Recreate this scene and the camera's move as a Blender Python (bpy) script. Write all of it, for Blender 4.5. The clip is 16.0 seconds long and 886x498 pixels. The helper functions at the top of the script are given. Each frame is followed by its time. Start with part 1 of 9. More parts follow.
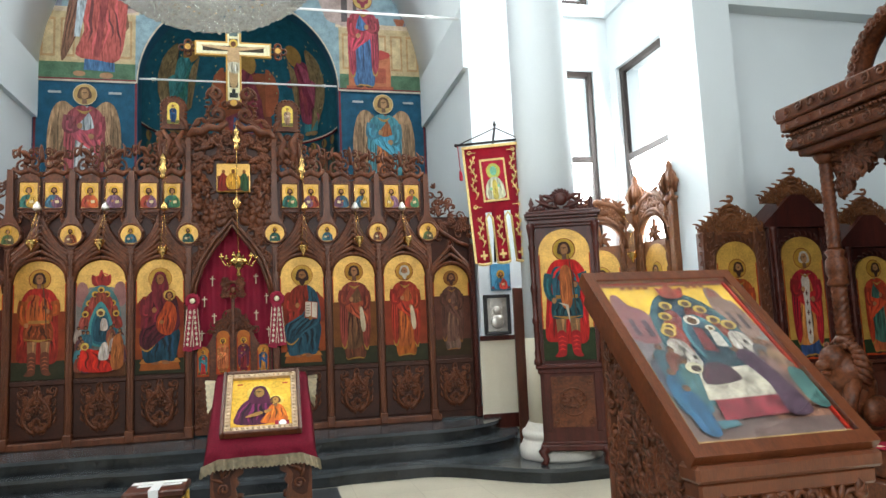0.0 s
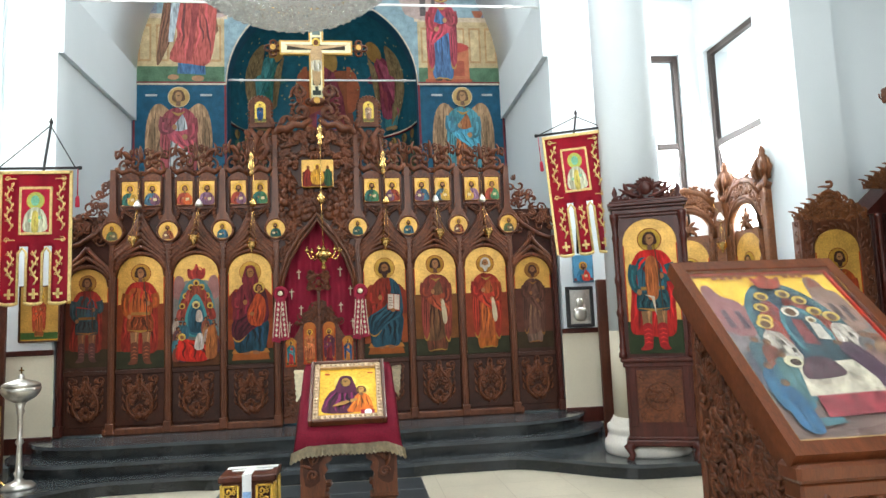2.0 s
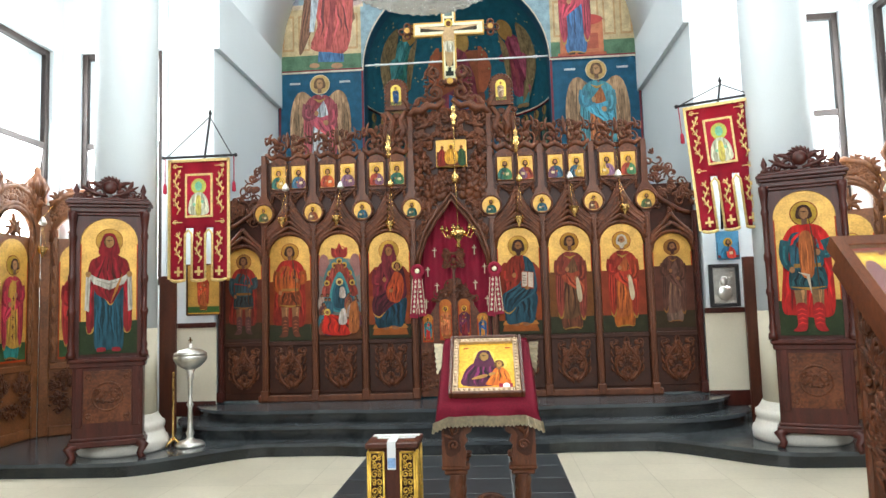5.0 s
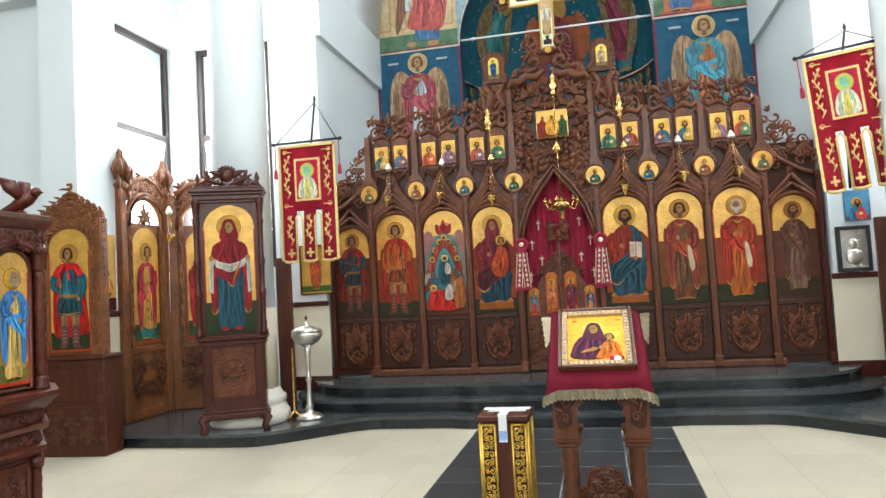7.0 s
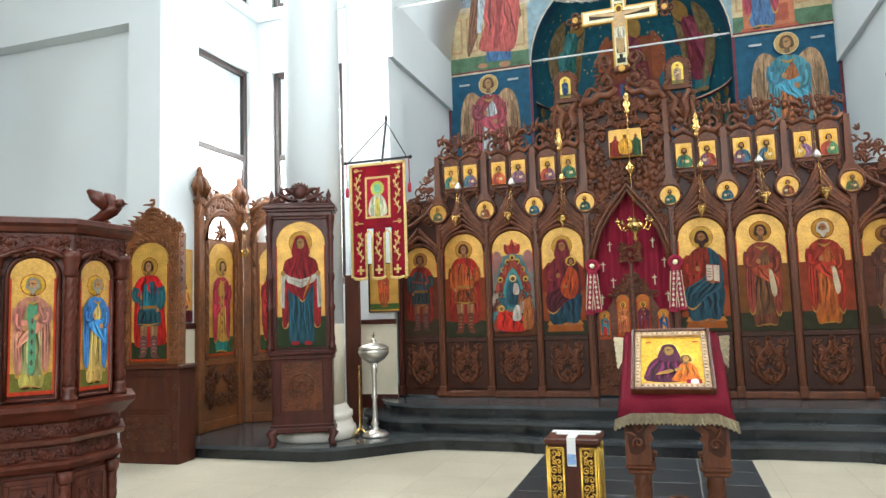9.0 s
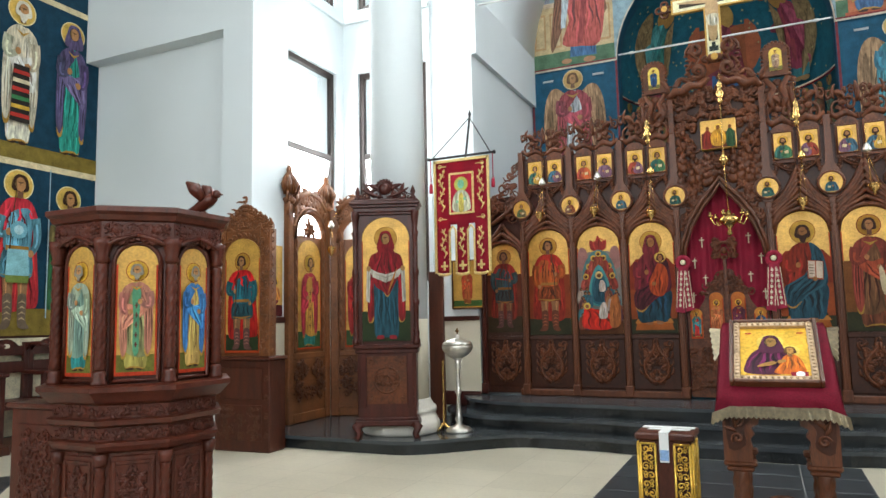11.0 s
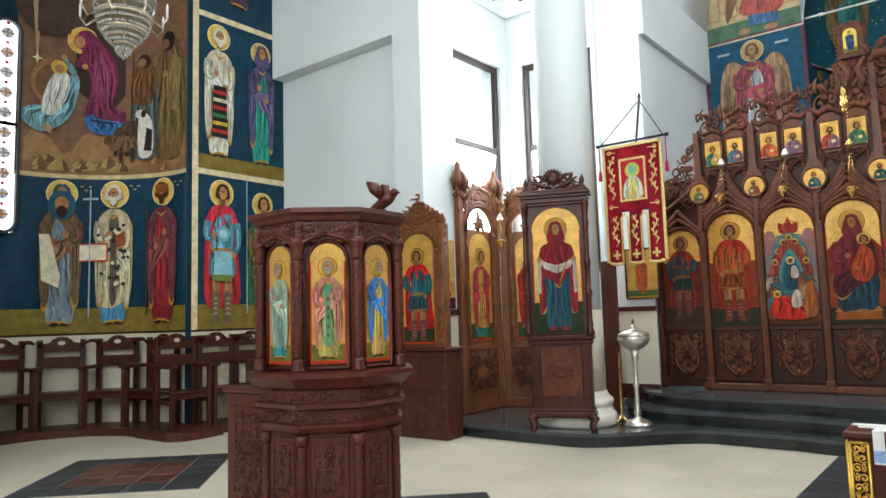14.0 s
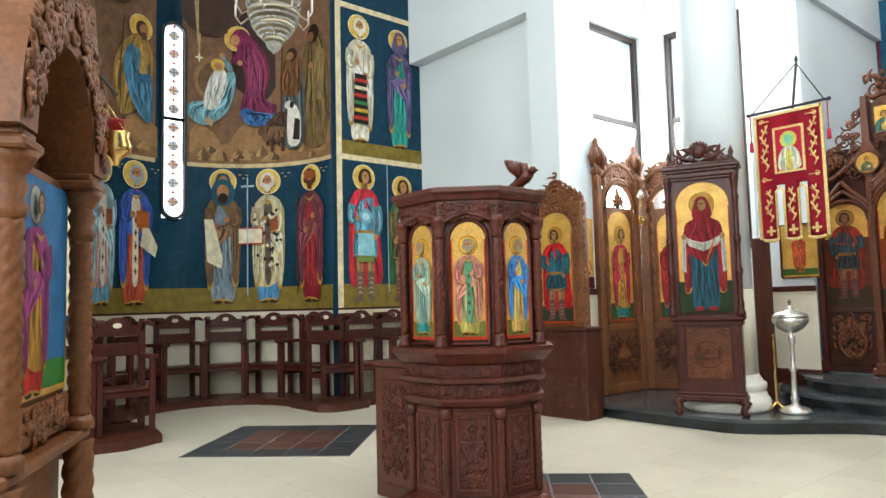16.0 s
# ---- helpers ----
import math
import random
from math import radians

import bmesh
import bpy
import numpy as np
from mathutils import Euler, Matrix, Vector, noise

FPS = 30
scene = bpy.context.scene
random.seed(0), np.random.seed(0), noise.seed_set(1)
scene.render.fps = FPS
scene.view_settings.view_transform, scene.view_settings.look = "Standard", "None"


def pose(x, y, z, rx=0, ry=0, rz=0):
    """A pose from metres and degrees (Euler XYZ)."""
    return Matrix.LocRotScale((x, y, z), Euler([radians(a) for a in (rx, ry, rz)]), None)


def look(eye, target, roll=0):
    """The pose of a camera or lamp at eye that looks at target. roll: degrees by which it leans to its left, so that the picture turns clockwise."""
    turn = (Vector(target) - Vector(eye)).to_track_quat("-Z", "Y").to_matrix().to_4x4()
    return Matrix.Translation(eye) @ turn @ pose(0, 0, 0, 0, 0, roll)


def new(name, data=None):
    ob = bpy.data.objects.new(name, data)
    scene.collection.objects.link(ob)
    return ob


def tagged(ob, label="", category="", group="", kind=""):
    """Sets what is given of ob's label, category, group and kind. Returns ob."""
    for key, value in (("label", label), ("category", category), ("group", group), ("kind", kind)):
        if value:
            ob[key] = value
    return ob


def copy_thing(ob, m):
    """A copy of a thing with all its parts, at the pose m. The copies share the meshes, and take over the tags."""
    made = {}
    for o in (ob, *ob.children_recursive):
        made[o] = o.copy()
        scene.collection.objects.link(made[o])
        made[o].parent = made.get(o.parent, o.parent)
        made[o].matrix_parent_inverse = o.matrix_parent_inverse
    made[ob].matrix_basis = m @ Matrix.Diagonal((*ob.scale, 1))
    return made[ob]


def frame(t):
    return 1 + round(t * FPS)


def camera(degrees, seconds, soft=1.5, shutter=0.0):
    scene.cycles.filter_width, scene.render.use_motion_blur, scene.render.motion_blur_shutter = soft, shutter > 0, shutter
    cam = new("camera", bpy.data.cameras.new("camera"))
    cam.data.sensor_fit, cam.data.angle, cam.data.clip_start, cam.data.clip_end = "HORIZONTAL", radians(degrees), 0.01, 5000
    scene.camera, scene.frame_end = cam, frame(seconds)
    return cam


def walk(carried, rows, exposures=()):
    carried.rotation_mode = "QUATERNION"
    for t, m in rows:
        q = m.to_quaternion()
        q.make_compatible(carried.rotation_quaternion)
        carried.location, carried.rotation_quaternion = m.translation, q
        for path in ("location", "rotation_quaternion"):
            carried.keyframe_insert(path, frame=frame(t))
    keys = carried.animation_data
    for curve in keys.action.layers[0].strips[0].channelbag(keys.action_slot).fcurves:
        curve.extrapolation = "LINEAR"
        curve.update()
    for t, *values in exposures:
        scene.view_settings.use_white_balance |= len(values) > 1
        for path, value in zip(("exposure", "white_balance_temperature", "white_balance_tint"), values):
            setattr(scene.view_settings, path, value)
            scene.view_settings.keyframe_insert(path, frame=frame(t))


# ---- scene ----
cam = camera(65.1, 16.0)
PATH = [
    (0, (0.495, -8.521, 1.515), (0.964, -6.591, 1.747), -2.5),
    (0.5, (0.489, -8.519, 1.51), (0.884, -6.574, 1.76), -2.6),
    (1, (0.493, -8.515, 1.509), (0.856, -6.563, 1.752), -2.7),
    (1.5, (0.5, -8.506, 1.504), (0.8, -6.542, 1.733), -2.5),
    (2, (0.486, -8.507, 1.508), (0.729, -6.535, 1.729), -2.3),
    (2.5, (0.479, -8.512, 1.507), (0.666, -6.533, 1.731), -2.2),
    (3, (0.48, -8.514, 1.504), (0.595, -6.529, 1.714), -2.0),
    (3.5, (0.469, -8.519, 1.505), (0.525, -6.529, 1.697), -1.8),
    (4, (0.463, -8.535, 1.5), (0.454, -6.543, 1.684), -1.8),
    (6.5, (0.443, -8.545, 1.491), (0.094, -6.58, 1.626), -2.5),
    (7, (0.447, -8.546, 1.496), (0.016, -6.596, 1.609), -3.2),
    (7.5, (0.445, -8.552, 1.489), (-0.034, -6.612, 1.584), -3.3),
    (8, (0.445, -8.536, 1.491), (-0.088, -6.61, 1.57), -3.4),
    (8.2, (0.444, -8.528, 1.492), (-0.11, -6.61, 1.601), -3.0),
    (10.3, (0.394, -8.452, 1.364), (-0.353, -6.609, 1.577), -1.0),
    (10.5, (0.393, -8.451, 1.367), (-0.39, -6.622, 1.574), -0.9),
    (11, (0.385, -8.463, 1.362), (-0.447, -6.656, 1.568), -1.2),
    (11.5, (0.375, -8.49, 1.355), (-0.529, -6.725, 1.617), -1.2),
    (12, (0.366, -8.494, 1.357), (-0.587, -6.756, 1.624), -1.2),
    (12.5, (0.364, -8.498, 1.359), (-0.66, -6.799, 1.616), -1.5),
    (13, (0.358, -8.498, 1.347), (-0.725, -6.833, 1.58), -1.7),
    (13.5, (0.361, -8.5, 1.349), (-0.804, -6.888, 1.557), -1.8),
    (14, (0.351, -8.499, 1.35), (-0.885, -6.94, 1.547), -1.7),
    (14.5, (0.324, -8.504, 1.335), (-0.996, -7.012, 1.511), -1.6),
    (15, (0.338, -8.542, 1.334), (-1.043, -7.106, 1.504), -1.6),
    (15.5, (0.347, -8.525, 1.337), (-1.089, -7.142, 1.502), -1.8),
    (16, (0.344, -8.536, 1.327), (-1.174, -7.242, 1.481), -1.4),
]
walk(cam, [(t, look(eye, target, roll)) for t, eye, target, roll in PATH],
     exposures=((0, -0.05), (0.5, 0.0), (2.0, 0.15), (3.5, 0.28), (8.0, 0.28), (10.5, 0.0), (11.0, -0.05), (12.5, -0.2), (13.5, -0.1), (14.5, 0.1), (16.0, 0.3)))

# ---- world and light ----
world = bpy.data.worlds.new("sky")
scene.world = world
world.use_nodes = True
wn = world.node_tree.nodes
sky = wn.new("ShaderNodeTexSky")
sky.sky_type, sky.sun_disc = "NISHITA", False
sky.sun_elevation, sky.sun_rotation = radians(48), radians(200)
world.node_tree.links.new(sky.outputs[0], wn["Background"].inputs[0])
wn["Background"].inputs[1].default_value = 0.15


def lamp(name, eye, target, sx, sy, power, colour=(1, 1, 1)):
    data = bpy.data.lights.new(name, "AREA")
    data.shape, data.size, data.size_y, data.energy, data.color = "RECTANGLE", sx, sy, power, colour
    ob = new(name, data)
    ob.matrix_world = look(eye, target)
    return ob


sun = bpy.data.lights.new("sun", "SUN")
sun.energy, sun.angle, sun.color = 1.0, radians(12), (1.0, 0.97, 0.92)
new("sun", sun).matrix_world = look((3, -8, 12), (0, 0, 0))
COOL = (0.955, 0.985, 1.0)
for s in (-1, 1):
    lamp("window_light", (s * 5.12, -0.86, 3.4), (0, -0.9, 2.6), 1.0, 2.9, 120, COOL)
    lamp("window_light", (s * 4.2, 0.1, 3.4), (s * 3.2, -6, 2.0), 1.0, 2.9, 120, COOL)
    lamp("window_light", (s * 5.12, -0.86, 6.9), (0, -2, 3), 1.0, 1.8, 90, COOL)
# added fill lamps, unseen behind the camera and overhead; no windows stand there
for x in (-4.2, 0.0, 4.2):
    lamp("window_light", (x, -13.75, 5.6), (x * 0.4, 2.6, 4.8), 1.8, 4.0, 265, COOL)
for s in (-1, 1):  # unseen lamps added to brighten the sanctuary, no window built
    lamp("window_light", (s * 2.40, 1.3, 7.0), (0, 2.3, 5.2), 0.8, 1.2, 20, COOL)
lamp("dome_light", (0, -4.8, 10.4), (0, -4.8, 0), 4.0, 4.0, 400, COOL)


# ---- materials ----
def mat(name, colour, rough=0.6, metal=0.0, var=0.12, scale=6.0, bump=0.15, fine=60.0, stretch=(1, 1, 1), per_piece=0.0, coat=0.0, spec=0.5):
    m = bpy.data.materials.new(name)
    m.use_nodes = True
    n, l = m.node_tree.nodes, m.node_tree.links
    b = n["Principled BSDF"]
    b.inputs["Roughness"].default_value = rough
    b.inputs["Metallic"].default_value = metal
    b.inputs["Specular IOR Level"].default_value = spec
    b.inputs["Coat Weight"].default_value = coat
    b.inputs["Coat Roughness"].default_value = 0.15
    tc, mp = n.new("ShaderNodeTexCoord"), n.new("ShaderNodeMapping")
    mp.inputs["Scale"].default_value = stretch
    l.new(tc.outputs["Object"], mp.inputs[0])
    a, f = n.new("ShaderNodeTexNoise"), n.new("ShaderNodeTexNoise")
    a.inputs["Scale"].default_value, a.inputs["Detail"].default_value = scale, 4
    f.inputs["Scale"].default_value, f.inputs["Detail"].default_value = fine, 5
    l.new(mp.outputs[0], a.inputs[0]), l.new(mp.outputs[0], f.inputs[0])
    mix = n.new("ShaderNodeMath")
    mix.operation = "ADD"
    l.new(a.outputs[0], mix.inputs[0]), l.new(f.outputs[0], mix.inputs[1])
    last = mix.outputs[0]
    if per_piece:
        oi, mu, ad = n.new("ShaderNodeObjectInfo"), n.new("ShaderNodeMath"), n.new("ShaderNodeMath")
        mu.operation, ad.operation = "MULTIPLY_ADD", "ADD"
        mu.inputs[1].default_value, mu.inputs[2].default_value = per_piece, -per_piece / 2
        l.new(oi.outputs["Random"], mu.inputs[0]), l.new(mu.outputs[0], ad.inputs[0]), l.new(last, ad.inputs[1])
        last = ad.outputs[0]
    r = n.new("ShaderNodeValToRGB")
    r.color_ramp.elements[0].position, r.color_ramp.elements[1].position = 0.35, 0.65
    half = n.new("ShaderNodeMath")
    half.operation = "MULTIPLY"
    half.inputs[1].default_value = 0.5
    l.new(last, half.inputs[0]), l.new(half.outputs[0], r.inputs[0])
    r.color_ramp.elements[0].color = (*[max(0, c * (1 - var)) for c in colour], 1)
    r.color_ramp.elements[1].color = (*[min(1, c * (1 + var)) for c in colour], 1)
    l.new(r.outputs[0], b.inputs["Base Color"])
    if bump:
        bp = n.new("ShaderNodeBump")
        bp.inputs["Strength"].default_value, bp.inputs["Distance"].default_value = bump, 0.01
        l.new(f.outputs[0], bp.inputs["Height"]), l.new(bp.outputs[0], b.inputs["Normal"])
    return m


WALNUT = mat("carved_walnut", (0.100, 0.030, 0.0110), 0.38, var=0.6, scale=5, fine=40, bump=0.3, spec=0.3)
MAHOGANY = mat("dark_mahogany", (0.056, 0.011, 0.0065), 0.34, var=0.5, scale=4, fine=50, stretch=(4, 4, 0.6), bump=0.15, spec=0.35)
OAK = mat("oak_brown", (0.098, 0.030, 0.011), 0.38, var=0.45, scale=4, fine=45, stretch=(5, 5, 0.7), bump=0.2, spec=0.4)
PANELWOOD = mat("red_brown_panel", (0.072, 0.017, 0.007), 0.40, var=0.5, scale=3, fine=50, stretch=(5, 5, 0.6), bump=0.12, spec=0.4)
PLASTER = mat("white_plaster", (0.68, 0.735, 0.75), 0.8, var=0.03, scale=1.2, fine=90, bump=0.06)
CREAM = mat("cream_panel", (0.62, 0.57, 0.44), 0.6, var=0.05, scale=2, bump=0.05)
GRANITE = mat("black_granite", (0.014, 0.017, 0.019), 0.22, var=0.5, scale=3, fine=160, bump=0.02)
CASEWOOD = mat("varnished_case_wood", (0.125, 0.034, 0.011), 0.30, var=0.35, scale=4, fine=40, stretch=(5, 1, 1), bump=0.1, coat=0.4)
# shade behind carvings put into a darker wood; true dark backing on the collection box
DARK_OR_SHADED_WOOD = mat("dark_recessed_wood", (0.040, 0.011, 0.0045), 0.42, var=0.5, scale=4, fine=50, bump=0.15, spec=0.3)
# same black granite; the treads' reflected light is put into a paler base colour
SHEEN_TREAD = mat("polished_granite_tread", (0.050, 0.058, 0.064), 0.18, var=0.5, scale=3, fine=160, bump=0.02)
SLATE = mat("slate_tile", (0.040, 0.046, 0.052), 0.32, var=0.35, scale=3, fine=80, bump=0.05, per_piece=0.3)
REDTILE = mat("red_granite_tile", (0.12, 0.050, 0.035), 0.32, var=0.4, scale=5, fine=120, bump=0.04, per_piece=0.3)
GROUT = mat("grout", (0.25, 0.25, 0.24), 0.9)
BEIGE = mat("beige_tile", (0.66, 0.60, 0.47), 0.30, var=0.08, scale=2.5, fine=30, bump=0.02, per_piece=0.25)
bn, bl_ = BEIGE.node_tree.nodes, BEIGE.node_tree.links
brick, mixer = bn.new("ShaderNodeTexBrick"), bn.new("ShaderNodeMix")
brick.offset, brick.inputs["Scale"].default_value = 0.0, 1.0
brick.inputs["Brick Width"].default_value, brick.inputs["Row Height"].default_value, brick.inputs["Mortar Size"].default_value = 0.6, 0.6, 0.004
brick.inputs["Color1"].default_value, brick.inputs["Color2"].default_value, brick.inputs["Mortar"].default_value = (1, 1, 1, 1), (0.9, 0.9, 0.88, 1), (0.72, 0.70, 0.66, 1)
mixer.data_type, mixer.blend_type = "RGBA", "MULTIPLY"
mixer.inputs[0].default_value = 0.8
bl_.new(next(x for x in bn if x.type == "TEX_COORD").outputs["Object"], brick.inputs[0])
bl_.new(next(x for x in bn if x.type == "VALTORGB").outputs[0], mixer.inputs[6])
bl_.new(brick.outputs[0], mixer.inputs[7])
bl_.new(mixer.outputs[2], bn["Principled BSDF"].inputs["Base Color"])
MARBLE = mat("column_base_marble", (0.70, 0.67, 0.60), 0.35, var=0.1, scale=4, bump=0.03)
BROWNFRAME = mat("brown_window_frame", (0.030, 0.018, 0.014), 0.5, var=0.2)
GOLD = mat("gold_leaf", (0.55, 0.31, 0.06), 0.38, metal=0.3, var=0.3, scale=7, bump=0.05)
BRASS = mat("polished_brass", (0.70, 0.45, 0.16), 0.25, metal=1.0, var=0.15, scale=12, bump=0.05)
SILVER = mat("brushed_silver", (0.62, 0.60, 0.55), 0.32, metal=0.9, var=0.15, scale=12, bump=0.06)
BLACK = mat("black_iron", (0.012, 0.012, 0.013), 0.5, var=0.2)
VELVET = mat("crimson_velvet", (0.27, 0.006, 0.030), 0.85, var=0.25, scale=5, fine=120, bump=0.2)
BANNER = mat("red_banner_cloth", (0.40, 0.012, 0.040), 0.8, var=0.15, scale=5, fine=150, bump=0.15)
EMBROID = mat("gold_embroidery", (0.72, 0.52, 0.20), 0.5, metal=0.2, var=0.25, scale=30, bump=0.2)
LACE = mat("cream_lace", (0.74, 0.64, 0.44), 0.8, var=0.2, scale=40, bump=0.3)
WHITE = mat("white_paint", (0.78, 0.78, 0.76), 0.6, var=0.04)
CRYSTAL = bpy.data.materials.new("cut_crystal")
CRYSTAL.use_nodes = True
CRYSTAL.node_tree.nodes["Principled BSDF"].inputs["Transmission Weight"].default_value = 0.75
CRYSTAL.node_tree.nodes["Principled BSDF"].inputs["Roughness"].default_value = 0.05
CRYSTAL.node_tree.nodes["Principled BSDF"].inputs["Base Color"].default_value = (0.93, 0.93, 0.9, 1)
GLASS = bpy.data.materials.new("window_glass")
GLASS.use_nodes = True
GLASS.node_tree.nodes["Principled BSDF"].inputs["Transmission Weight"].default_value = 1.0
GLASS.node_tree.nodes["Principled BSDF"].inputs["Roughness"].default_value = 0.0
GLASS.node_tree.nodes["Principled BSDF"].inputs["IOR"].default_value = 1.02
BRIGHT = bpy.data.materials.new("bright_overcast_outside")
BRIGHT.use_nodes = True
BRIGHT.node_tree.nodes["Principled BSDF"].inputs["Emission Color"].default_value = (0.93, 0.98, 1.0, 1)
BRIGHT.node_tree.nodes["Principled BSDF"].inputs["Emission Strength"].default_value = 1.6

PAINTS = {}


def paint(hexa):
    """A matt tempera paint of that colour (sRGB hex)."""
    if hexa not in PAINTS:
        c = [int(hexa[i:i + 2], 16) / 255 for i in (0, 2, 4)]
        c = [(v / 12.92 if v < 0.04045 else ((v + 0.055) / 1.055) ** 2.4) for v in c]
        PAINTS[hexa] = mat("tempera_" + hexa, c, 0.6, var=0.30, scale=9, fine=70, bump=0.06, spec=0.2)
    return PAINTS[hexa]


def drape(hexa):
    """Tempera brushed in long upright strokes, as on painted robes."""
    key = "drape_" + hexa
    if key not in PAINTS:
        c = [int(hexa[i:i + 2], 16) / 255 for i in (0, 2, 4)]
        c = [(v / 12.92 if v < 0.04045 else ((v + 0.055) / 1.055) ** 2.4) for v in c]
        PAINTS[key] = mat(key, c, 0.6, var=0.55, scale=17, fine=44, bump=0.06, stretch=(1, 1, .22), spec=0.2)
    return PAINTS[key]


# ---- mesh helpers ----
def link(name, bm, mats, parent=None, label=""):
    me = bpy.data.meshes.new(name)
    bm.normal_update()
    bm.to_mesh(me)
    bm.free()
    for m in (mats if isinstance(mats, (list, tuple)) else [mats]):
        me.materials.append(m)
    ob = new(name, me)
    if parent:
        ob.parent = parent
    if label:
        ob["label"] = label
    return ob


def part(name, bm, mats, parent, label=""):
    return link(name, bm, mats, parent, label)


def thing(name, label, category, m=None, group=""):
    ob = new(name)
    ob.empty_display_size = 0.1
    ob.matrix_world = m or Matrix()
    return tagged(ob, label, category, group)


def structure(name, bm, mats, label="", category="wall"):
    return tagged(link(name, bm, mats), label, category, kind="structure")


def box(bm, x0, x1, y0, y1, z0, z1, bev=0.0, mi=0):
    vs = [bm.verts.new((x, y, z)) for z in (z0, z1) for y in (y0, y1) for x in (x0, x1)]
    fs = []
    for q in ((0, 2, 3, 1), (4, 5, 7, 6), (0, 1, 5, 4), (2, 6, 7, 3), (0, 4, 6, 2), (1, 3, 7, 5)):
        fc = bm.faces.new([vs[i] for i in q])
        fc.material_index = mi
        fs.append(fc)
    if bev:
        es = list({e for fc in fs for e in fc.edges})
        bmesh.ops.bevel(bm, geom=es, offset=bev, segments=1, affect="EDGES", material=-1)
    return fs


def prism(bm, pts, y0, y1, mi=0):
    """A polygon in the xz plane, given anticlockwise as seen from the front (-y), pushed from y0 (front) to y1."""
    a = [bm.verts.new((x, y0, z)) for x, z in pts]
    b = [bm.verts.new((x, y1, z)) for x, z in pts]
    n = len(pts)
    fs = [bm.faces.new(a), bm.faces.new(b[::-1])]
    for i in range(n):
        fs.append(bm.faces.new((a[i], b[i], b[(i + 1) % n], a[(i + 1) % n])))
    for fc in fs:
        fc.material_index = mi
    return fs


def slab(bm, pts, z0, z1, bev=0.0, mi=0):
    """A plan outline (x, y), anticlockwise from above, raised from z0 to z1."""
    a = [bm.verts.new((x, y, z0)) for x, y in pts]
    b = [bm.verts.new((x, y, z1)) for x, y in pts]
    n = len(pts)
    top = bm.faces.new(b)
    bm.faces.new(a[::-1])
    for i in range(n):
        bm.faces.new((a[i], a[(i + 1) % n], b[(i + 1) % n], b[i]))
    if bev:
        bmesh.ops.bevel(bm, geom=list(top.edges), offset=bev, segments=2, affect="EDGES")


def lathe(bm, prof, n=20, cx=0.0, cy=0.0, smooth=True, mi=0):
    rings = []
    for r, z in prof:
        rings.append([bm.verts.new((cx + r * math.cos(2 * math.pi * i / n), cy + r * math.sin(2 * math.pi * i / n), z)) for i in range(n)])
    for p, q in zip(rings, rings[1:]):
        for i in range(n):
            fc = bm.faces.new((p[i], p[(i + 1) % n], q[(i + 1) % n], q[i]))
            fc.smooth, fc.material_index = smooth, mi
    bm.faces.new(rings[0][::-1]).material_index = mi
    bm.faces.new(rings[-1]).material_index = mi


def tube(bm, pts, rad, n=6, mi=0, flat=1.0):
    """A round bar along points; rad is one radius or one for each point. flat squeezes it in y."""
    pts = [Vector(p) for p in pts]
    rad = rad if isinstance(rad, (list, tuple)) else [rad] * len(pts)
    rings = []
    for i, p in enumerate(pts):
        d = (pts[min(i + 1, len(pts) - 1)] - pts[max(i - 1, 0)]).normalized()
        side = Vector((0, 1, 0)) if abs(d.y) < 0.9 else Vector((1, 0, 0))
        u = d.cross(side).normalized()
        v = d.cross(u)
        ring = []
        for k in range(n):
            a = 2 * math.pi * k / n
            o = (u * math.cos(a) + v * math.sin(a)) * rad[i]
            o.y *= flat
            ring.append(bm.verts.new(p + o))
        rings.append(ring)
    for p, q in zip(rings, rings[1:]):
        for k in range(n):
            fc = bm.faces.new((p[k], p[(k + 1) % n], q[(k + 1) % n], q[k]))
            fc.smooth, fc.material_index = True, mi
    for ring in (rings[0][::-1], rings[-1]):
        bm.faces.new(ring).material_index = mi


def ball(bm, c, r, sx=1.0, sy=1.0, sz=1.0, mi=0, u=10, v=7):
    rings = []
    for j in range(1, v):
        b = math.pi * j / v
        rings.append([bm.verts.new((c[0] + r * sx * math.sin(b) * math.cos(2 * math.pi * i / u), c[1] + r * sy * math.sin(b) * math.sin(2 * math.pi * i / u), c[2] - r * sz * math.cos(b))) for i in range(u)])
    lo, hi = bm.verts.new((c[0], c[1], c[2] - r * sz)), bm.verts.new((c[0], c[1], c[2] + r * sz))
    fs = []
    for i in range(u):
        k = (i + 1) % u
        fs += [bm.faces.new((lo, rings[0][k], rings[0][i])), bm.faces.new((hi, rings[-1][i], rings[-1][k]))]
        fs += [bm.faces.new((a[i], a[k], b[k], b[i])) for a, b in zip(rings, rings[1:])]
    for fc in fs:
        fc.smooth, fc.material_index = True, mi


def arch(cx, z0, w, z1, rise=None, n=12, point=0.0):
    """Outline of an arched panel: width w, from z0 to crown z1."""
    r = w / 2
    rise = r if rise is None else rise
    pts = [(cx - r, z0), (cx + r, z0)]
    for i in range(n + 1):
        a = math.pi * i / n
        s = math.sin(a)
        pts.append((cx + r * math.cos(a), z1 - rise + rise * (s + point * (1 - abs(math.cos(a))) * s) / (1 + point)))
    return pts


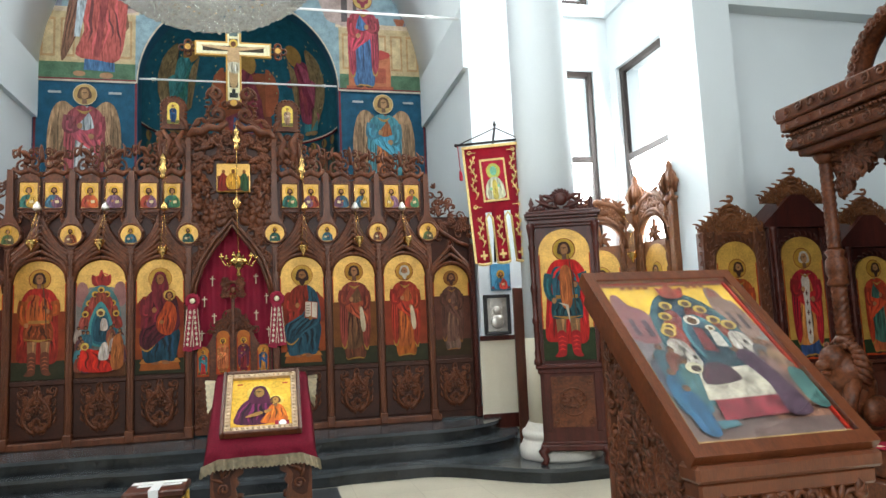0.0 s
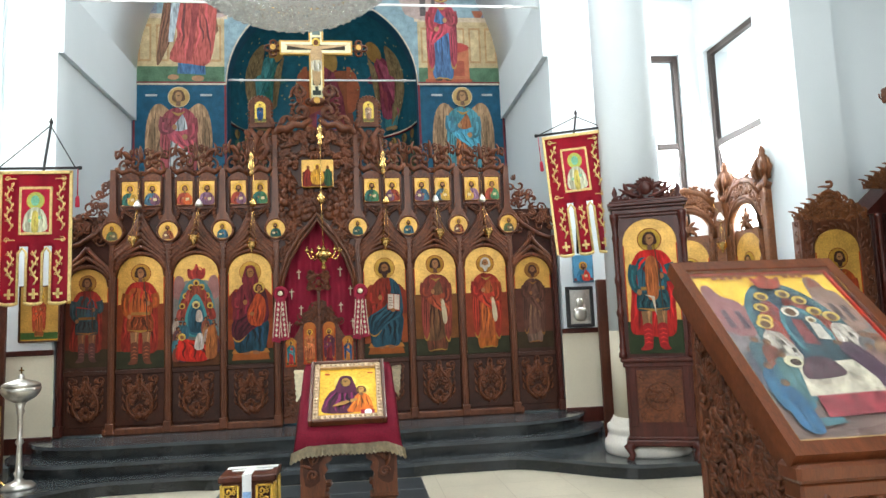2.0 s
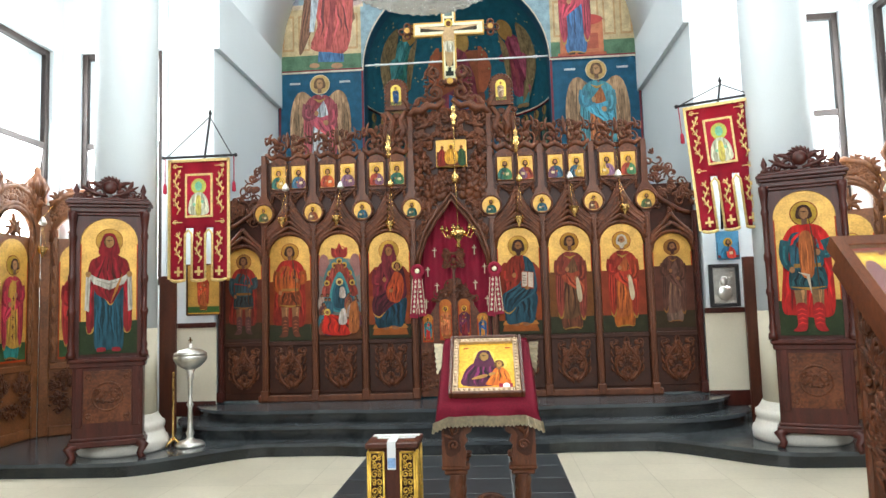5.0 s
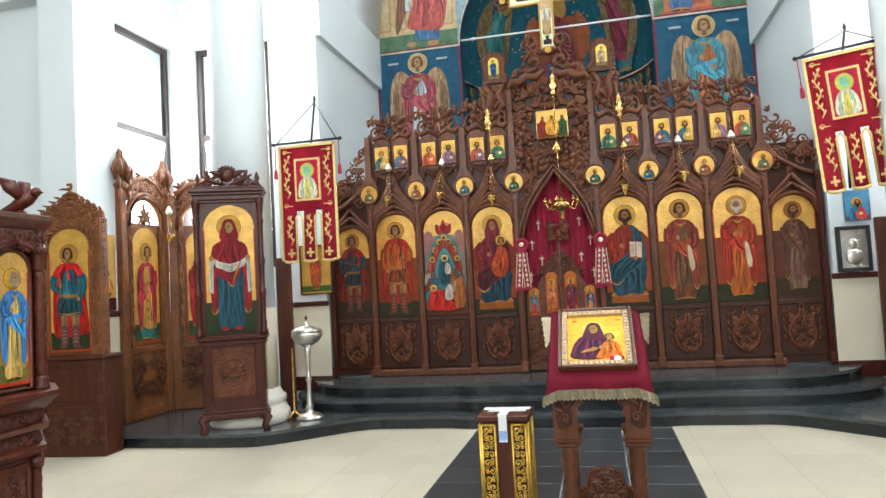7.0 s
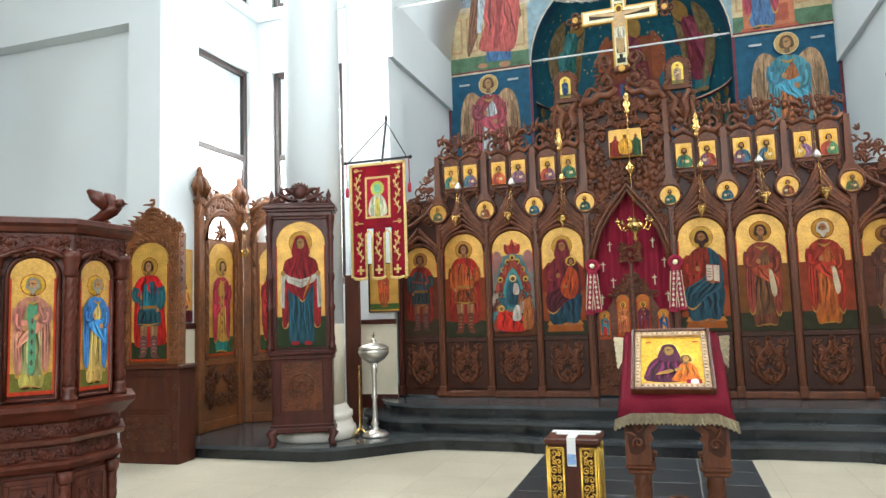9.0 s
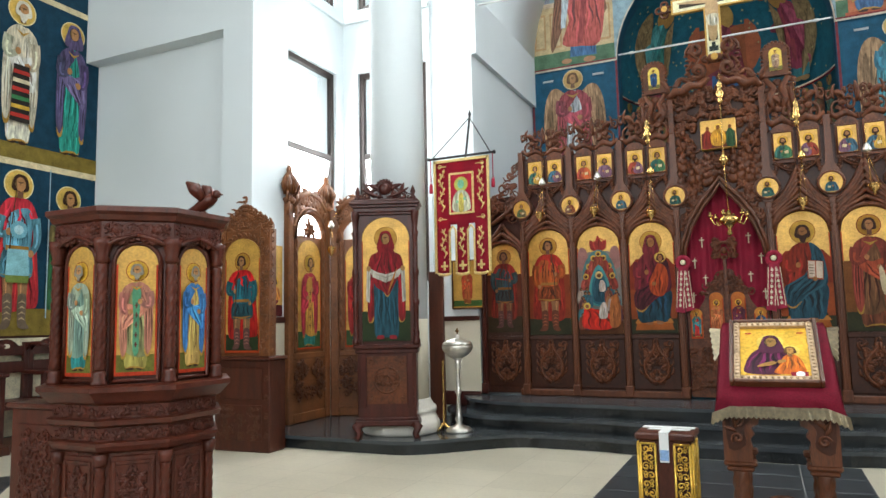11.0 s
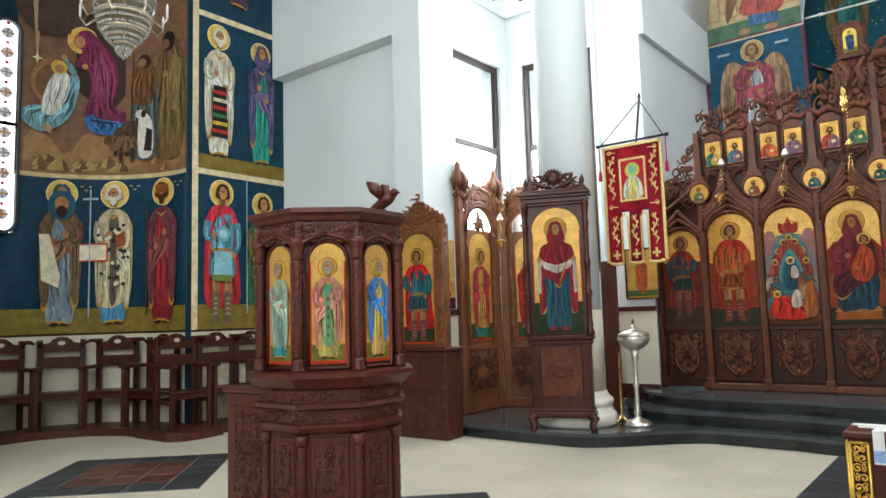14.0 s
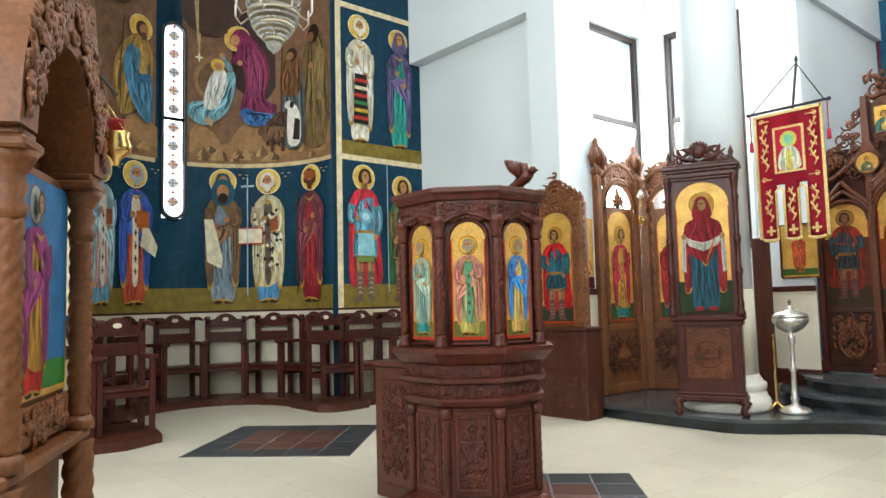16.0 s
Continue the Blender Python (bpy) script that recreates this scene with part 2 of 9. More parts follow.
def scroll(bm, cx, cz, r, turns, a0, way, thick, y=0.0, flat=0.7, seg=14, mi=0):
    """A carved spiral that unwinds from its eye."""
    pts, rad = [], []
    for i in range(seg + 1):
        t = i / seg
        rr = r * (0.12 + 0.88 * t)
        a = a0 + way * turns * 2 * math.pi * t
        pts.append((cx + rr * math.cos(a), y - 0.25 * thick * (1 - t), cz + rr * math.sin(a)))
        rad.append(thick * (0.55 + 0.45 * math.sin(math.pi * min(1, t + 0.15))))
    rad[0] = thick * 0.9
    tube(bm, pts, rad, 5, mi, flat)


def leaf(bm, cx, cz, a, length, thick, y=0.0, bend=0.6, mi=0):
    pts, rad = [], []
    for i in range(6):
        t = i / 5
        aa = a + bend * t
        pts.append((cx + length * t * math.cos(aa), y - thick * 0.4 * math.sin(math.pi * t), cz + length * t * math.sin(aa)))
        rad.append(thick * (0.25 + math.sin(math.pi * (0.12 + 0.83 * t))) * 0.8)
    tube(bm, pts, rad, 5, mi, 0.6)


def carve(bm, x0, x1, z0, z1, n, seed, thick=0.012, y=0.0, inside=None, mirror=True, size=(0.03, 0.07)):
    """Acanthus scrolls and leaves that fill a field, mirrored about its middle."""
    rnd = random.Random(seed)
    cx = (x0 + x1) / 2
    for i in range(n):
        for _ in range(12):
            x = rnd.uniform(x0 if not mirror else cx, x1)
            z = rnd.uniform(z0, z1)
            if inside is None or inside(x, z):
                break
        else:
            continue
        r = rnd.uniform(*size)
        if mirror:
            r = min(r, max(0.01, x1 - x), max(0.012, abs(x - cx) + 0.012))
        a0, way, turns = rnd.uniform(0, 6.28), rnd.choice((-1, 1)), rnd.uniform(0.8, 1.5)
        kind = rnd.random()
        for s in ((1, -1) if mirror else (1,)):
            xx = cx + s * (x - cx)
            aa = a0 if s == 1 else math.pi - a0
            if kind < 0.6:
                scroll(bm, xx, z, r, turns, aa, way * s, thick, y, seg=10)
            else:
                for k in range(3):
                    leaf(bm, xx, z, aa + s * (k - 1) * 0.6, r * 1.5, thick, y, bend=0.5 * way * s)


# ---- flat painting: plain coloured shapes, layer over layer ----
def disc(cx, cz, r, n=18, sz=1.0):
    return [(cx + r * math.cos(2 * math.pi * i / n), cz + sz * r * math.sin(2 * math.pi * i / n)) for i in range(n)]


def flatten(bm, shapes, mats, y=0.0, gap=0.0015, wrap=None):
    """Lay shapes (outline, colour) over one another on the plane y, or by wrap(x, z, off) on another surface."""
    for k, (pts, c) in enumerate(shapes):
        m = paint(c) if isinstance(c, str) else c
        if m not in mats:
            mats.append(m)
        off = gap * (k + 1)
        vs = [bm.verts.new(wrap(x, z, off) if wrap else (x, y - off, z)) for x, z in pts]
        fc = bm.faces.new(vs)
        fc.material_index = mats.index(m)


def tone(c, f):
    """The same paint lighter or darker, in coarse steps."""
    return "".join(f"{max(0, min(248, round(int(c[i:i + 2], 16) * f / 12) * 12)):02x}" for i in (0, 2, 4))


def smooth(pts, n=4):
    """A closed outline rounded through its points."""
    out, m = [], len(pts)
    for i in range(m):
        a, b, c, d = (Vector(pts[(i + k) % m]) for k in (-1, 0, 1, 2))
        for k in range(n):
            t = k / n
            p = 0.5 * ((2 * b) + (c - a) * t + (2 * a - 5 * b + 4 * c - d) * t * t + (3 * b - a - 3 * c + d) * t ** 3)
            out.append((p.x, p.y))
    return out


def stroke(pts, w):
    """A brush stroke along points, thickest in its middle."""
    n = len(pts)
    left_, right_ = [], []
    for i, (x, z) in enumerate(pts):
        d = Vector(pts[min(n - 1, i + 1)]) - Vector(pts[max(0, i - 1)])
        d = Vector((-d.y, d.x)).normalized() * w * (0.12 + math.sin(math.pi * i / (n - 1)))
        left_.append((x + d.x, z + d.y))
        right_.append((x - d.x, z - d.y))
    return left_ + right_[::-1]


def span(pts, z):
    """Where a level line crosses an outline."""
    xs = []
    for (x0, z0), (x1, z1) in zip(pts, pts[1:] + pts[:1]):
        if (z0 <= z) != (z1 <= z):
            xs.append(x0 + (x1 - x0) * (z - z0) / (z1 - z0))
    return (min(xs), max(xs)) if len(xs) > 1 else None


def cloth_of(pts, c, folds=6, seed=1, light=1.32, dark=0.55, edge="", soft=4):
    """A garment: its outline, a dark side, and folds that follow its shape."""
    rnd = random.Random(seed)
    out = smooth(pts, soft) if soft else list(pts)
    zs = [z for _, z in out]
    z0, z1 = min(zs), max(zs)
    s = [(out, drape(c))]
    for k in range(folds):
        u = (k + .5 + rnd.uniform(-.25, .25)) / folds
        drift = (0.5 - u) * rnd.uniform(.1, .5) + rnd.uniform(-.08, .08)
        lo, hi = z0 + (z1 - z0) * rnd.uniform(.03, .3), z0 + (z1 - z0) * rnd.uniform(.6, .96)
        path, width = [], 0
        for i in range(6):
            z = lo + (hi - lo) * i / 5
            ab = span(out, z)
            if ab:
                v = min(.94, max(.06, u + drift * i / 5 + .03 * math.sin(i * 1.9 + k)))
                path.append((ab[0] + (ab[1] - ab[0]) * v, z))
                width = max(width, ab[1] - ab[0])
        if len(path) > 2:
            s.append((stroke(path, width * rnd.uniform(.018, .04)), tone(c, dark if k % 2 else light)))
    if edge:
        n = len(out)
        low = [p for p in out if p[1] < z0 + .12 * (z1 - z0)]
        low.sort()
        if len(low) > 2:
            s.append((stroke(low, .012 * (z1 - z0)), edge))
    return s


def head(x, z, r, hair, skin, beard="", veil=""):
    """A plain head: hair or veil, face, beard; r is the face's half height."""
    s = [([(x - .38 * r, z - 1.7 * r), (x + .38 * r, z - 1.7 * r), (x + .34 * r, z - .5 * r), (x - .34 * r, z - .5 * r)], tone(skin, .7))]
    if veil:
        s.append((smooth([(x - 1.35 * r, z - 1.9 * r), (x + 1.35 * r, z - 1.9 * r), (x + 1.05 * r, z + .3 * r), (x + .55 * r, z + 1.25 * r), (x - .55 * r, z + 1.25 * r), (x - 1.05 * r, z + .3 * r)]), drape(veil)))
        s.append((disc(x, z + .02 * r, .80 * r, 12, 1.2), tone(veil, .55)))
    else:
        s.append((smooth([(x - .95 * r, z - .75 * r), (x + .95 * r, z - .75 * r), (x + .98 * r, z + .4 * r), (x + .5 * r, z + 1.15 * r), (x - .5 * r, z + 1.15 * r), (x - .98 * r, z + .4 * r)]), hair))
    s.append((disc(x, z, .66 * r, 14, 1.35), skin))
    s.append((stroke([(x - .52 * r, z + .5 * r), (x - .62 * r, z), (x - .40 * r, z - .7 * r)], .12 * r), tone(skin, .62)))
    s.append((stroke([(x - .04 * r, z + .3 * r), (x - .06 * r, z), (x - .02 * r, z - .2 * r)], .07 * r), tone(skin, .72)))
    s.append((stroke([(x - .42 * r, z + .27 * r), (x, z + .20 * r), (x + .42 * r, z + .27 * r)], .09 * r), tone(skin, .5)))
    if beard:
        s.append((smooth([(x - .62 * r, z - .2 * r), (x - .2 * r, z - .42 * r), (x + .2 * r, z - .42 * r), (x + .62 * r, z - .2 * r), (x + .42 * r, z - 1.15 * r), (x, z - 1.65 * r), (x - .42 * r, z - 1.15 * r)]), beard))
    return s


def arm(x0, z0, x1, z1, x2, z2, w, c, skin, hand):
    """A sleeve from shoulder over elbow to wrist, with its hand."""
    def bent(f, n=8):
        pts = []
        for i in range(n + 1):
            t = i / n
            pts.append(((1 - t) ** 2 * x0 + 2 * t * (1 - t) * (x1 * 1.35 - .175 * (x0 + x2)) + t * t * x2, (1 - t) ** 2 * z0 + 2 * t * (1 - t) * (z1 * 1.35 - .175 * (z0 + z2)) + t * t * z2))
        out, back = [], []
        for i, (a, b) in enumerate(pts):
            d = Vector(pts[min(n, i + 1)]) - Vector(pts[max(0, i - 1)])
            d = Vector((-d.y, d.x)).normalized() * w * f * (1.1 - .45 * i / n)
            out.append((a + d.x, b + d.y))
            back.append((a - d.x, b - d.y))
        return [([out[i], out[i + 1], back[i + 1], back[i]]) for i in range(n)]
    s = [(q, drape(c)) for q in bent(1)]
    s += [(q, tone(c, 1.4)) for q in bent(.25)[1:6]]
    s.append((disc(x2, z2, hand, 8, 1.25), skin))
    return s


def rich(shapes, folds=6):
    """Rounds painted shapes and gives the robes among them folds."""
    out = []
    for k, (pts, c) in enumerate(shapes):
        if not isinstance(c, str) and c.name.startswith("drape_") and 4 < len(pts) < 17:
            out += cloth_of(pts, c.name[6:12], folds, k + 1, soft=3)
        elif len(pts) in (5, 6, 7, 8, 9):
            out.append((smooth(pts, 3), c))
        else:
            out.append((pts, c))
    return out


def body(x, z, h, robe, cloak, hem="", skin="b07e50", hair="3a2415", halo="d9a93a", wide=1.14, rnd=None, ring="8a3a1c", cloth="", arms=False, staff="", book="", veil="", beard=None):
    """A standing robed figure of height h as plain shapes; x is its middle, z its feet."""
    seed = int(abs(x * 91 + z * 57 + h * 33) * 100) + sum(map(ord, robe + cloak))
    q = 1 if seed % 2 else -1
    w = h * wide * .88
    P = lambda *pts: [(x + q * a * w, z + b * h) for a, b in (pts if q > 0 else pts[::-1])]
    hem = hem or tone(robe, .8)
    hc, r = z + .905 * h, .052 * h
    s = [(disc(x, hc, .098 * h, 24), ring), (disc(x, hc, .091 * h, 24), halo)]
    if beard is None:
        beard = "" if arms or veil else (hair if seed % 3 else "")
    if arms:
        s += cloth_of(P((-.16, .14), (-.06, .10), (.10, .12), (.19, .16), (.17, .45), (.145, .70), (.06, .80), (-.06, .80), (-.145, .70), (-.17, .42)), cloak, 9, seed)
        for e in (-1, 1):
            a = e * .058
            s += [(smooth(P((a - .030, .06), (a + .030, .06), (a + .036, .22), (a + .042, .42), (a - .042, .42), (a - .036, .22))), tone(skin, .85)), (stroke(P((a - .012, .20), (a - .016, .30), (a - .012, .40)), .010 * w), tone(skin, 1.15)),
                  (smooth(P((a - .035 + e * .02, .0), (a + .035 + e * .03, .0), (a + .034, .05), (a + .034, .20), (a - .034, .20), (a - .034, .05))), hem)]
            s += [(stroke(P((a - .03, .05 + .035 * k), (a, .065 + .035 * k), (a + .03, .05 + .035 * k)), .006 * w), tone(hem, 1.7)) for k in range(4)]
        s += cloth_of(P((-.125, .33), (-.04, .315), (.05, .315), (.13, .335), (.10, .50), (-.095, .50)), tone(robe, .8), 9, seed + 1)
        s += [(stroke(P((-.12, .335), (0, .32), (.125, .34)), .010 * w), "b58a3a")]
        s += [(smooth(P((-.09, .48), (.09, .48), (.115, .60), (.12, .72), (.05, .78), (-.05, .78), (-.12, .72), (-.115, .60))), drape(robe)), (smooth(P((-.08, .50), (.0, .49), (.01, .60), (-.02, .72), (-.09, .70))), tone(robe, 1.35))]
        for k in range(5):
            s.append((stroke(P((-.08 + .04 * k, .52), (-.07 + .035 * k, .62), (-.06 + .03 * k, .72)), .006 * w), tone(robe, .6)))
        s += [(P((-.092, .485), (.092, .485), (.092, .515), (-.092, .515)), "a87a32")]
        s += cloth_of(P((-.155, .60), (-.10, .60), (-.06, .72), (.07, .76), (.12, .70), (.15, .60), (.165, .68), (.10, .80), (0, .82), (-.10, .80), (-.165, .70)), tone(cloak, 1.15), 5, seed + 2)
        s += arm(x - q * .135 * w, z + .70 * h, x - q * .17 * w, z + .56 * h, x - q * .075 * w, z + .60 * h, .036 * w, tone(robe, .9), skin, .020 * h)
        s += arm(x + q * .135 * w, z + .70 * h, x + q * .17 * w, z + .55 * h, x + q * .105 * w, z + .47 * h, .036 * w, tone(robe, .9), skin, .020 * h)
        s.append((stroke(P((-.075, .25), (-.06, .6), (-.02, .97)), .006 * w), "4a3826"))
    else:
        s += [(smooth(P((e * .05 - .035, .0), (e * .05 + .035, .0), (e * .05 + .03, .05), (e * .05 - .03, .05))), "3a2418") for e in (-1, 1)]
        s += cloth_of(P((-.105, .03), (-.03, .02), (.04, .025), (.105, .035), (.12, .30), (.10, .55), (-.10, .55), (-.12, .30)), hem, 8, seed, edge="b58a3a")
        s += cloth_of(P((-.125, .16), (-.04, .11), (.05, .13), (.115, .20), (.13, .45), (.12, .70), (.05, .79), (-.05, .79), (-.12, .70), (-.13, .45)), robe, 8, seed + 1)
        s += cloth_of(P((-.155, .22), (-.12, .12), (-.085, .20), (-.075, .45), (-.05, .62), (.03, .74), (.0, .80), (-.07, .79), (-.145, .71), (-.165, .48)), cloak, 6, seed + 2, edge="b58a3a")
        s += cloth_of(P((.085, .20), (.125, .10), (.16, .24), (.17, .48), (.15, .71), (.07, .79), (.02, .78), (.07, .66), (.09, .45)), cloak, 6, seed + 3, edge="b58a3a")
        s += cloth_of(P((.15, .50), (.13, .36), (.04, .42), (-.09, .52), (-.12, .62), (.0, .58), (.10, .60)), tone(cloak, 1.2), 5, seed + 4)
        if cloth:
            s.append((smooth(P((-.028, .16), (.028, .16), (.03, .50), (.045, .70), (.0, .76), (-.045, .70), (-.03, .50)), 3), cloth))
            for k in range(5):
                zz = .22 + .09 * k
                s += [(P((-.016, zz), (.016, zz), (.016, zz + .010), (-.016, zz + .010)), "5a2a24"), (P((-.006, zz - .02), (.006, zz - .02), (.006, zz + .03), (-.006, zz + .03)), "5a2a24")]
        s += arm(x - q * .12 * w, z + .71 * h, x - q * .155 * w, z + .55 * h, x - q * .035 * w, z + .62 * h, .042 * w, tone(cloak, .85), skin, .021 * h)
        s += arm(x + q * .12 * w, z + .70 * h, x + q * .15 * w, z + .53 * h, x + q * .06 * w, z + .525 * h, .042 * w, tone(cloak, .9), skin, .021 * h)
        s.append((smooth(P((.055, .515), (.085, .52), (.115, .34), (.085, .28), (.06, .36))), "d8caa6") if book == "scroll" else (P((.03, .53), (.11, .54), (.105, .64), (.025, .63)), "8a4a20") if book else (disc(x + q * .05 * w, z + .53 * h, .018 * h, 8), skin))
        s.append((stroke(P((-.06, .765), (0, .735), (.06, .765)), .012 * w), "b58a3a"))
    s += head(x, hc, r, hair, skin, beard, veil)
    return s


def bust(x, z, h, robe, cloak, skin="a07048", hair="3a2415", halo="c99a34"):
    """A half-length figure of height h, turned a little aside."""
    seed = int(abs(x * 97 + z * 31) * 100) + sum(map(ord, robe))
    q = 1 if seed % 2 else -1
    P = lambda *pts: [(x + q * a * h, z + b * h) for a, b in (pts if q > 0 else pts[::-1])]
    s = [(disc(x, z + .72 * h, .205 * h, 18), tone(halo, .8)), (disc(x, z + .72 * h, .19 * h, 18), halo)]
    s += cloth_of(P((-.30, .01), (.28, .01), (.29, .30), (.18, .46), (.07, .53), (-.08, .53), (-.22, .46), (-.31, .28)), robe, 6, seed)
    s += cloth_of(P((-.02, .01), (.30, .01), (.31, .30), (.20, .47), (.09, .52), (.03, .36), (-.08, .20)), cloak, 5, seed + 1)
    s += [(P((.05, .16), (.20, .18), (.19, .30), (.04, .28)), "c8b48a"), (disc(x - q * .06 * h, z + .27 * h, .045 * h, 8, 1.2), skin)]
    return s + head(x + q * .01 * h, z + .70 * h, .115 * h, hair, skin, hair if seed % 3 else "")


def muted(shapes, grey="6e6a5e", k=.34):
    """Paints drawn towards a warm grey or another given tone, and darkened a little."""
    out = []
    for pts, c in shapes:
        h = c if isinstance(c, str) else c.name[6:12]
        h = "".join(f"{round((int(h[i:i + 2], 16) * (1 - k) + int(grey[i:i + 2], 16) * k) * .92 / 6) * 6:02x}" for i in (0, 2, 4))
        out.append((pts, h if isinstance(c, str) else drape(h)))
    return out


def icon_part(parent, cx, z0, w, z1, y, shapes, field=GOLD, rise=None, ground="2f3a20", name="painting", border="a33a14"):
    """An arched painted board with plain shapes on it."""
    bm, mats = bmesh.new(), [field]
    out = arch(cx, z0, w, z1, rise) if rise != 0 else [(cx - w / 2, z0), (cx + w / 2, z0), (cx + w / 2, z1), (cx - w / 2, z1)]
    prism(bm, out, y, y + 0.02)
    low = [([(cx - w / 2, z0), (cx + w / 2, z0), (cx + w / 2, z0 + .16 * (z1 - z0)), (cx - w / 2, z0 + .16 * (z1 - z0))], ground)] if ground else []
    if border:
        e = 0.012
        low += [([(cx - w / 2, z0), (cx + w / 2, z0), (cx + w / 2, z0 + e * 2), (cx - w / 2, z0 + e * 2)], border), ([(cx - w / 2, z0), (cx - w / 2 + e, z0), (cx - w / 2 + e, z1 - w / 2), (cx - w / 2, z1 - w / 2)], border),
                ([(cx + w / 2 - e, z0), (cx + w / 2, z0), (cx + w / 2, z1 - w / 2), (cx + w / 2 - e, z1 - w / 2)], border)]
    flatten(bm, low + shapes, mats, y, 0.00025)
    return part(name, bm, mats, parent)


# ---- the place: floor, steps, walls, ceiling ----
bm = bmesh.new()
box(bm, -11, 11, -14.2, 3.6, -0.30, 0.0)
floor = structure("floor", bm, BEIGE, "beige polished stone tile floor", "floor")


def outline(front, side_y, half, flat_half, bulge, back=0.4):
    """Plan of a step: bulges forward in the middle third and sweeps back towards its ends."""
    pts = []
    for i in range(121):
        x = -half + 2 * half * i / 120
        a = abs(x)
        y = front
        if a < 1.15:
            y = front - bulge * (1 if a < 0.95 else (1.15 - a) / 0.2)
        if a > flat_half:
            k = (a - flat_half) / (half - flat_half)
            y = front + (side_y - front) * (1 - math.sqrt(max(0, 1 - k * k)))
        pts.append((x, y))
    return pts + [(half, back), (-half, back)]


bm = bmesh.new()
pl = []
for i in range(121):
    x = -4.97 + 9.94 * i / 120
    a = abs(x)
    k = min(1, max(0, (a - 1.95) / 1.25))
    y = -1.24 - 0.84 * (k * k * (3 - 2 * k)) - 0.06 * min(1, max(0, (1.2 - a) / 0.2))
    pl.append((x, y))
low_edge = pl + [(4.97, 0.4), (-4.97, 0.4)]
for nm, edge, z0, label in (("step_low", low_edge, 0.0, "curved low black granite step before the icon screen"), ("step_middle", outline(-1.02, 0.1, 3.42, 2.4, 0.06), .14, "middle black granite step"), ("step_top", outline(-0.82, 0.1, 3.22, 2.2, 0.06), .28, "black granite platform under the icon screen")):
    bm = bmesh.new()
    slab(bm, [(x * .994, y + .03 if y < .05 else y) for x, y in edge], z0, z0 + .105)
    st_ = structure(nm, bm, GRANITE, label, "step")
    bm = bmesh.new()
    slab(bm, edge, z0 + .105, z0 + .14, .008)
    part("tread", bm, SHEEN_TREAD, st_)


def wall_with_hole(bm, axis, at, thick, a0, a1, z0, z1, holes):
    """A wall along x (axis 'x', face at y=at) or y; holes are (a0, a1, z0, z1)."""
    cuts_a = sorted({a0, a1, *[h[0] for h in holes], *[h[1] for h in holes]})
    cuts_z = sorted({z0, z1, *[h[2] for h in holes], *[h[3] for h in holes]})
    for p, q in zip(cuts_a, cuts_a[1:]):
        run = None
        for r, t in zip(cuts_z, cuts_z[1:]):
            if any(h[0] <= p and q <= h[1] and h[2] <= r and t <= h[3] for h in holes):
                run = None
                continue
            run = (run[0], t) if run else (r, t)
            if t == cuts_z[-1]:
                lo, hi = run
                box(bm, *((p, q, at, at + thick) if axis == "x" else (at, at + thick, p, q)), lo, hi)
            elif any(h[0] <= p and q <= h[1] and h[2] <= t < h[3] for h in holes):
                lo, hi = run
                box(bm, *((p, q, at, at + thick) if axis == "x" else (at, at + thick, p, q)), lo, hi)
                run = None


TOP = 9.0


def window(name, axis, at, a0, a1, z0, z1, bars, out):
    """A brown framed window; out is the way to the outside along the wall's normal."""
    w = thing(name, "tall window with dark brown metal frame and white daylight", "window")
    w["kind"] = "structure"

    def bar(nm, p, q, r, t, d=0.07):
        b = bmesh.new()
        lo, hi = sorted((at + out * 0.05, at + out * (0.05 + d)))
        box(b, *((p, q, lo, hi) if axis == "x" else (lo, hi, p, q)), r, t, 0.006)
        part(nm, b, BROWNFRAME, w)
    e = 0.075
    bar("window_frame", a0, a0 + e, z0, z1)
    bar("window_frame", a1 - e, a1, z0, z1)
    bar("window_frame", a0 + e, a1 - e, z1 - e, z1)
    bar("window_frame", a0 + e, a1 - e, z0, z0 + e)
    zs = [z0 + e, *bars, z1 - e]
    for z in bars:
        bar("mullion", a0 + e, a1 - e, z - 0.04, z + 0.04, 0.09)
    for lo, hi in zip(zs, zs[1:]):
        b = bmesh.new()
        y0, y1 = sorted((at + out * 0.08, at + out * 0.09))
        box(b, *((a0 + e, a1 - e, y0, y1) if axis == "x" else (y0, y1, a0 + e, a1 - e)), lo, hi)
        part("pane", b, GLASS, w).visible_shadow = False
    return w


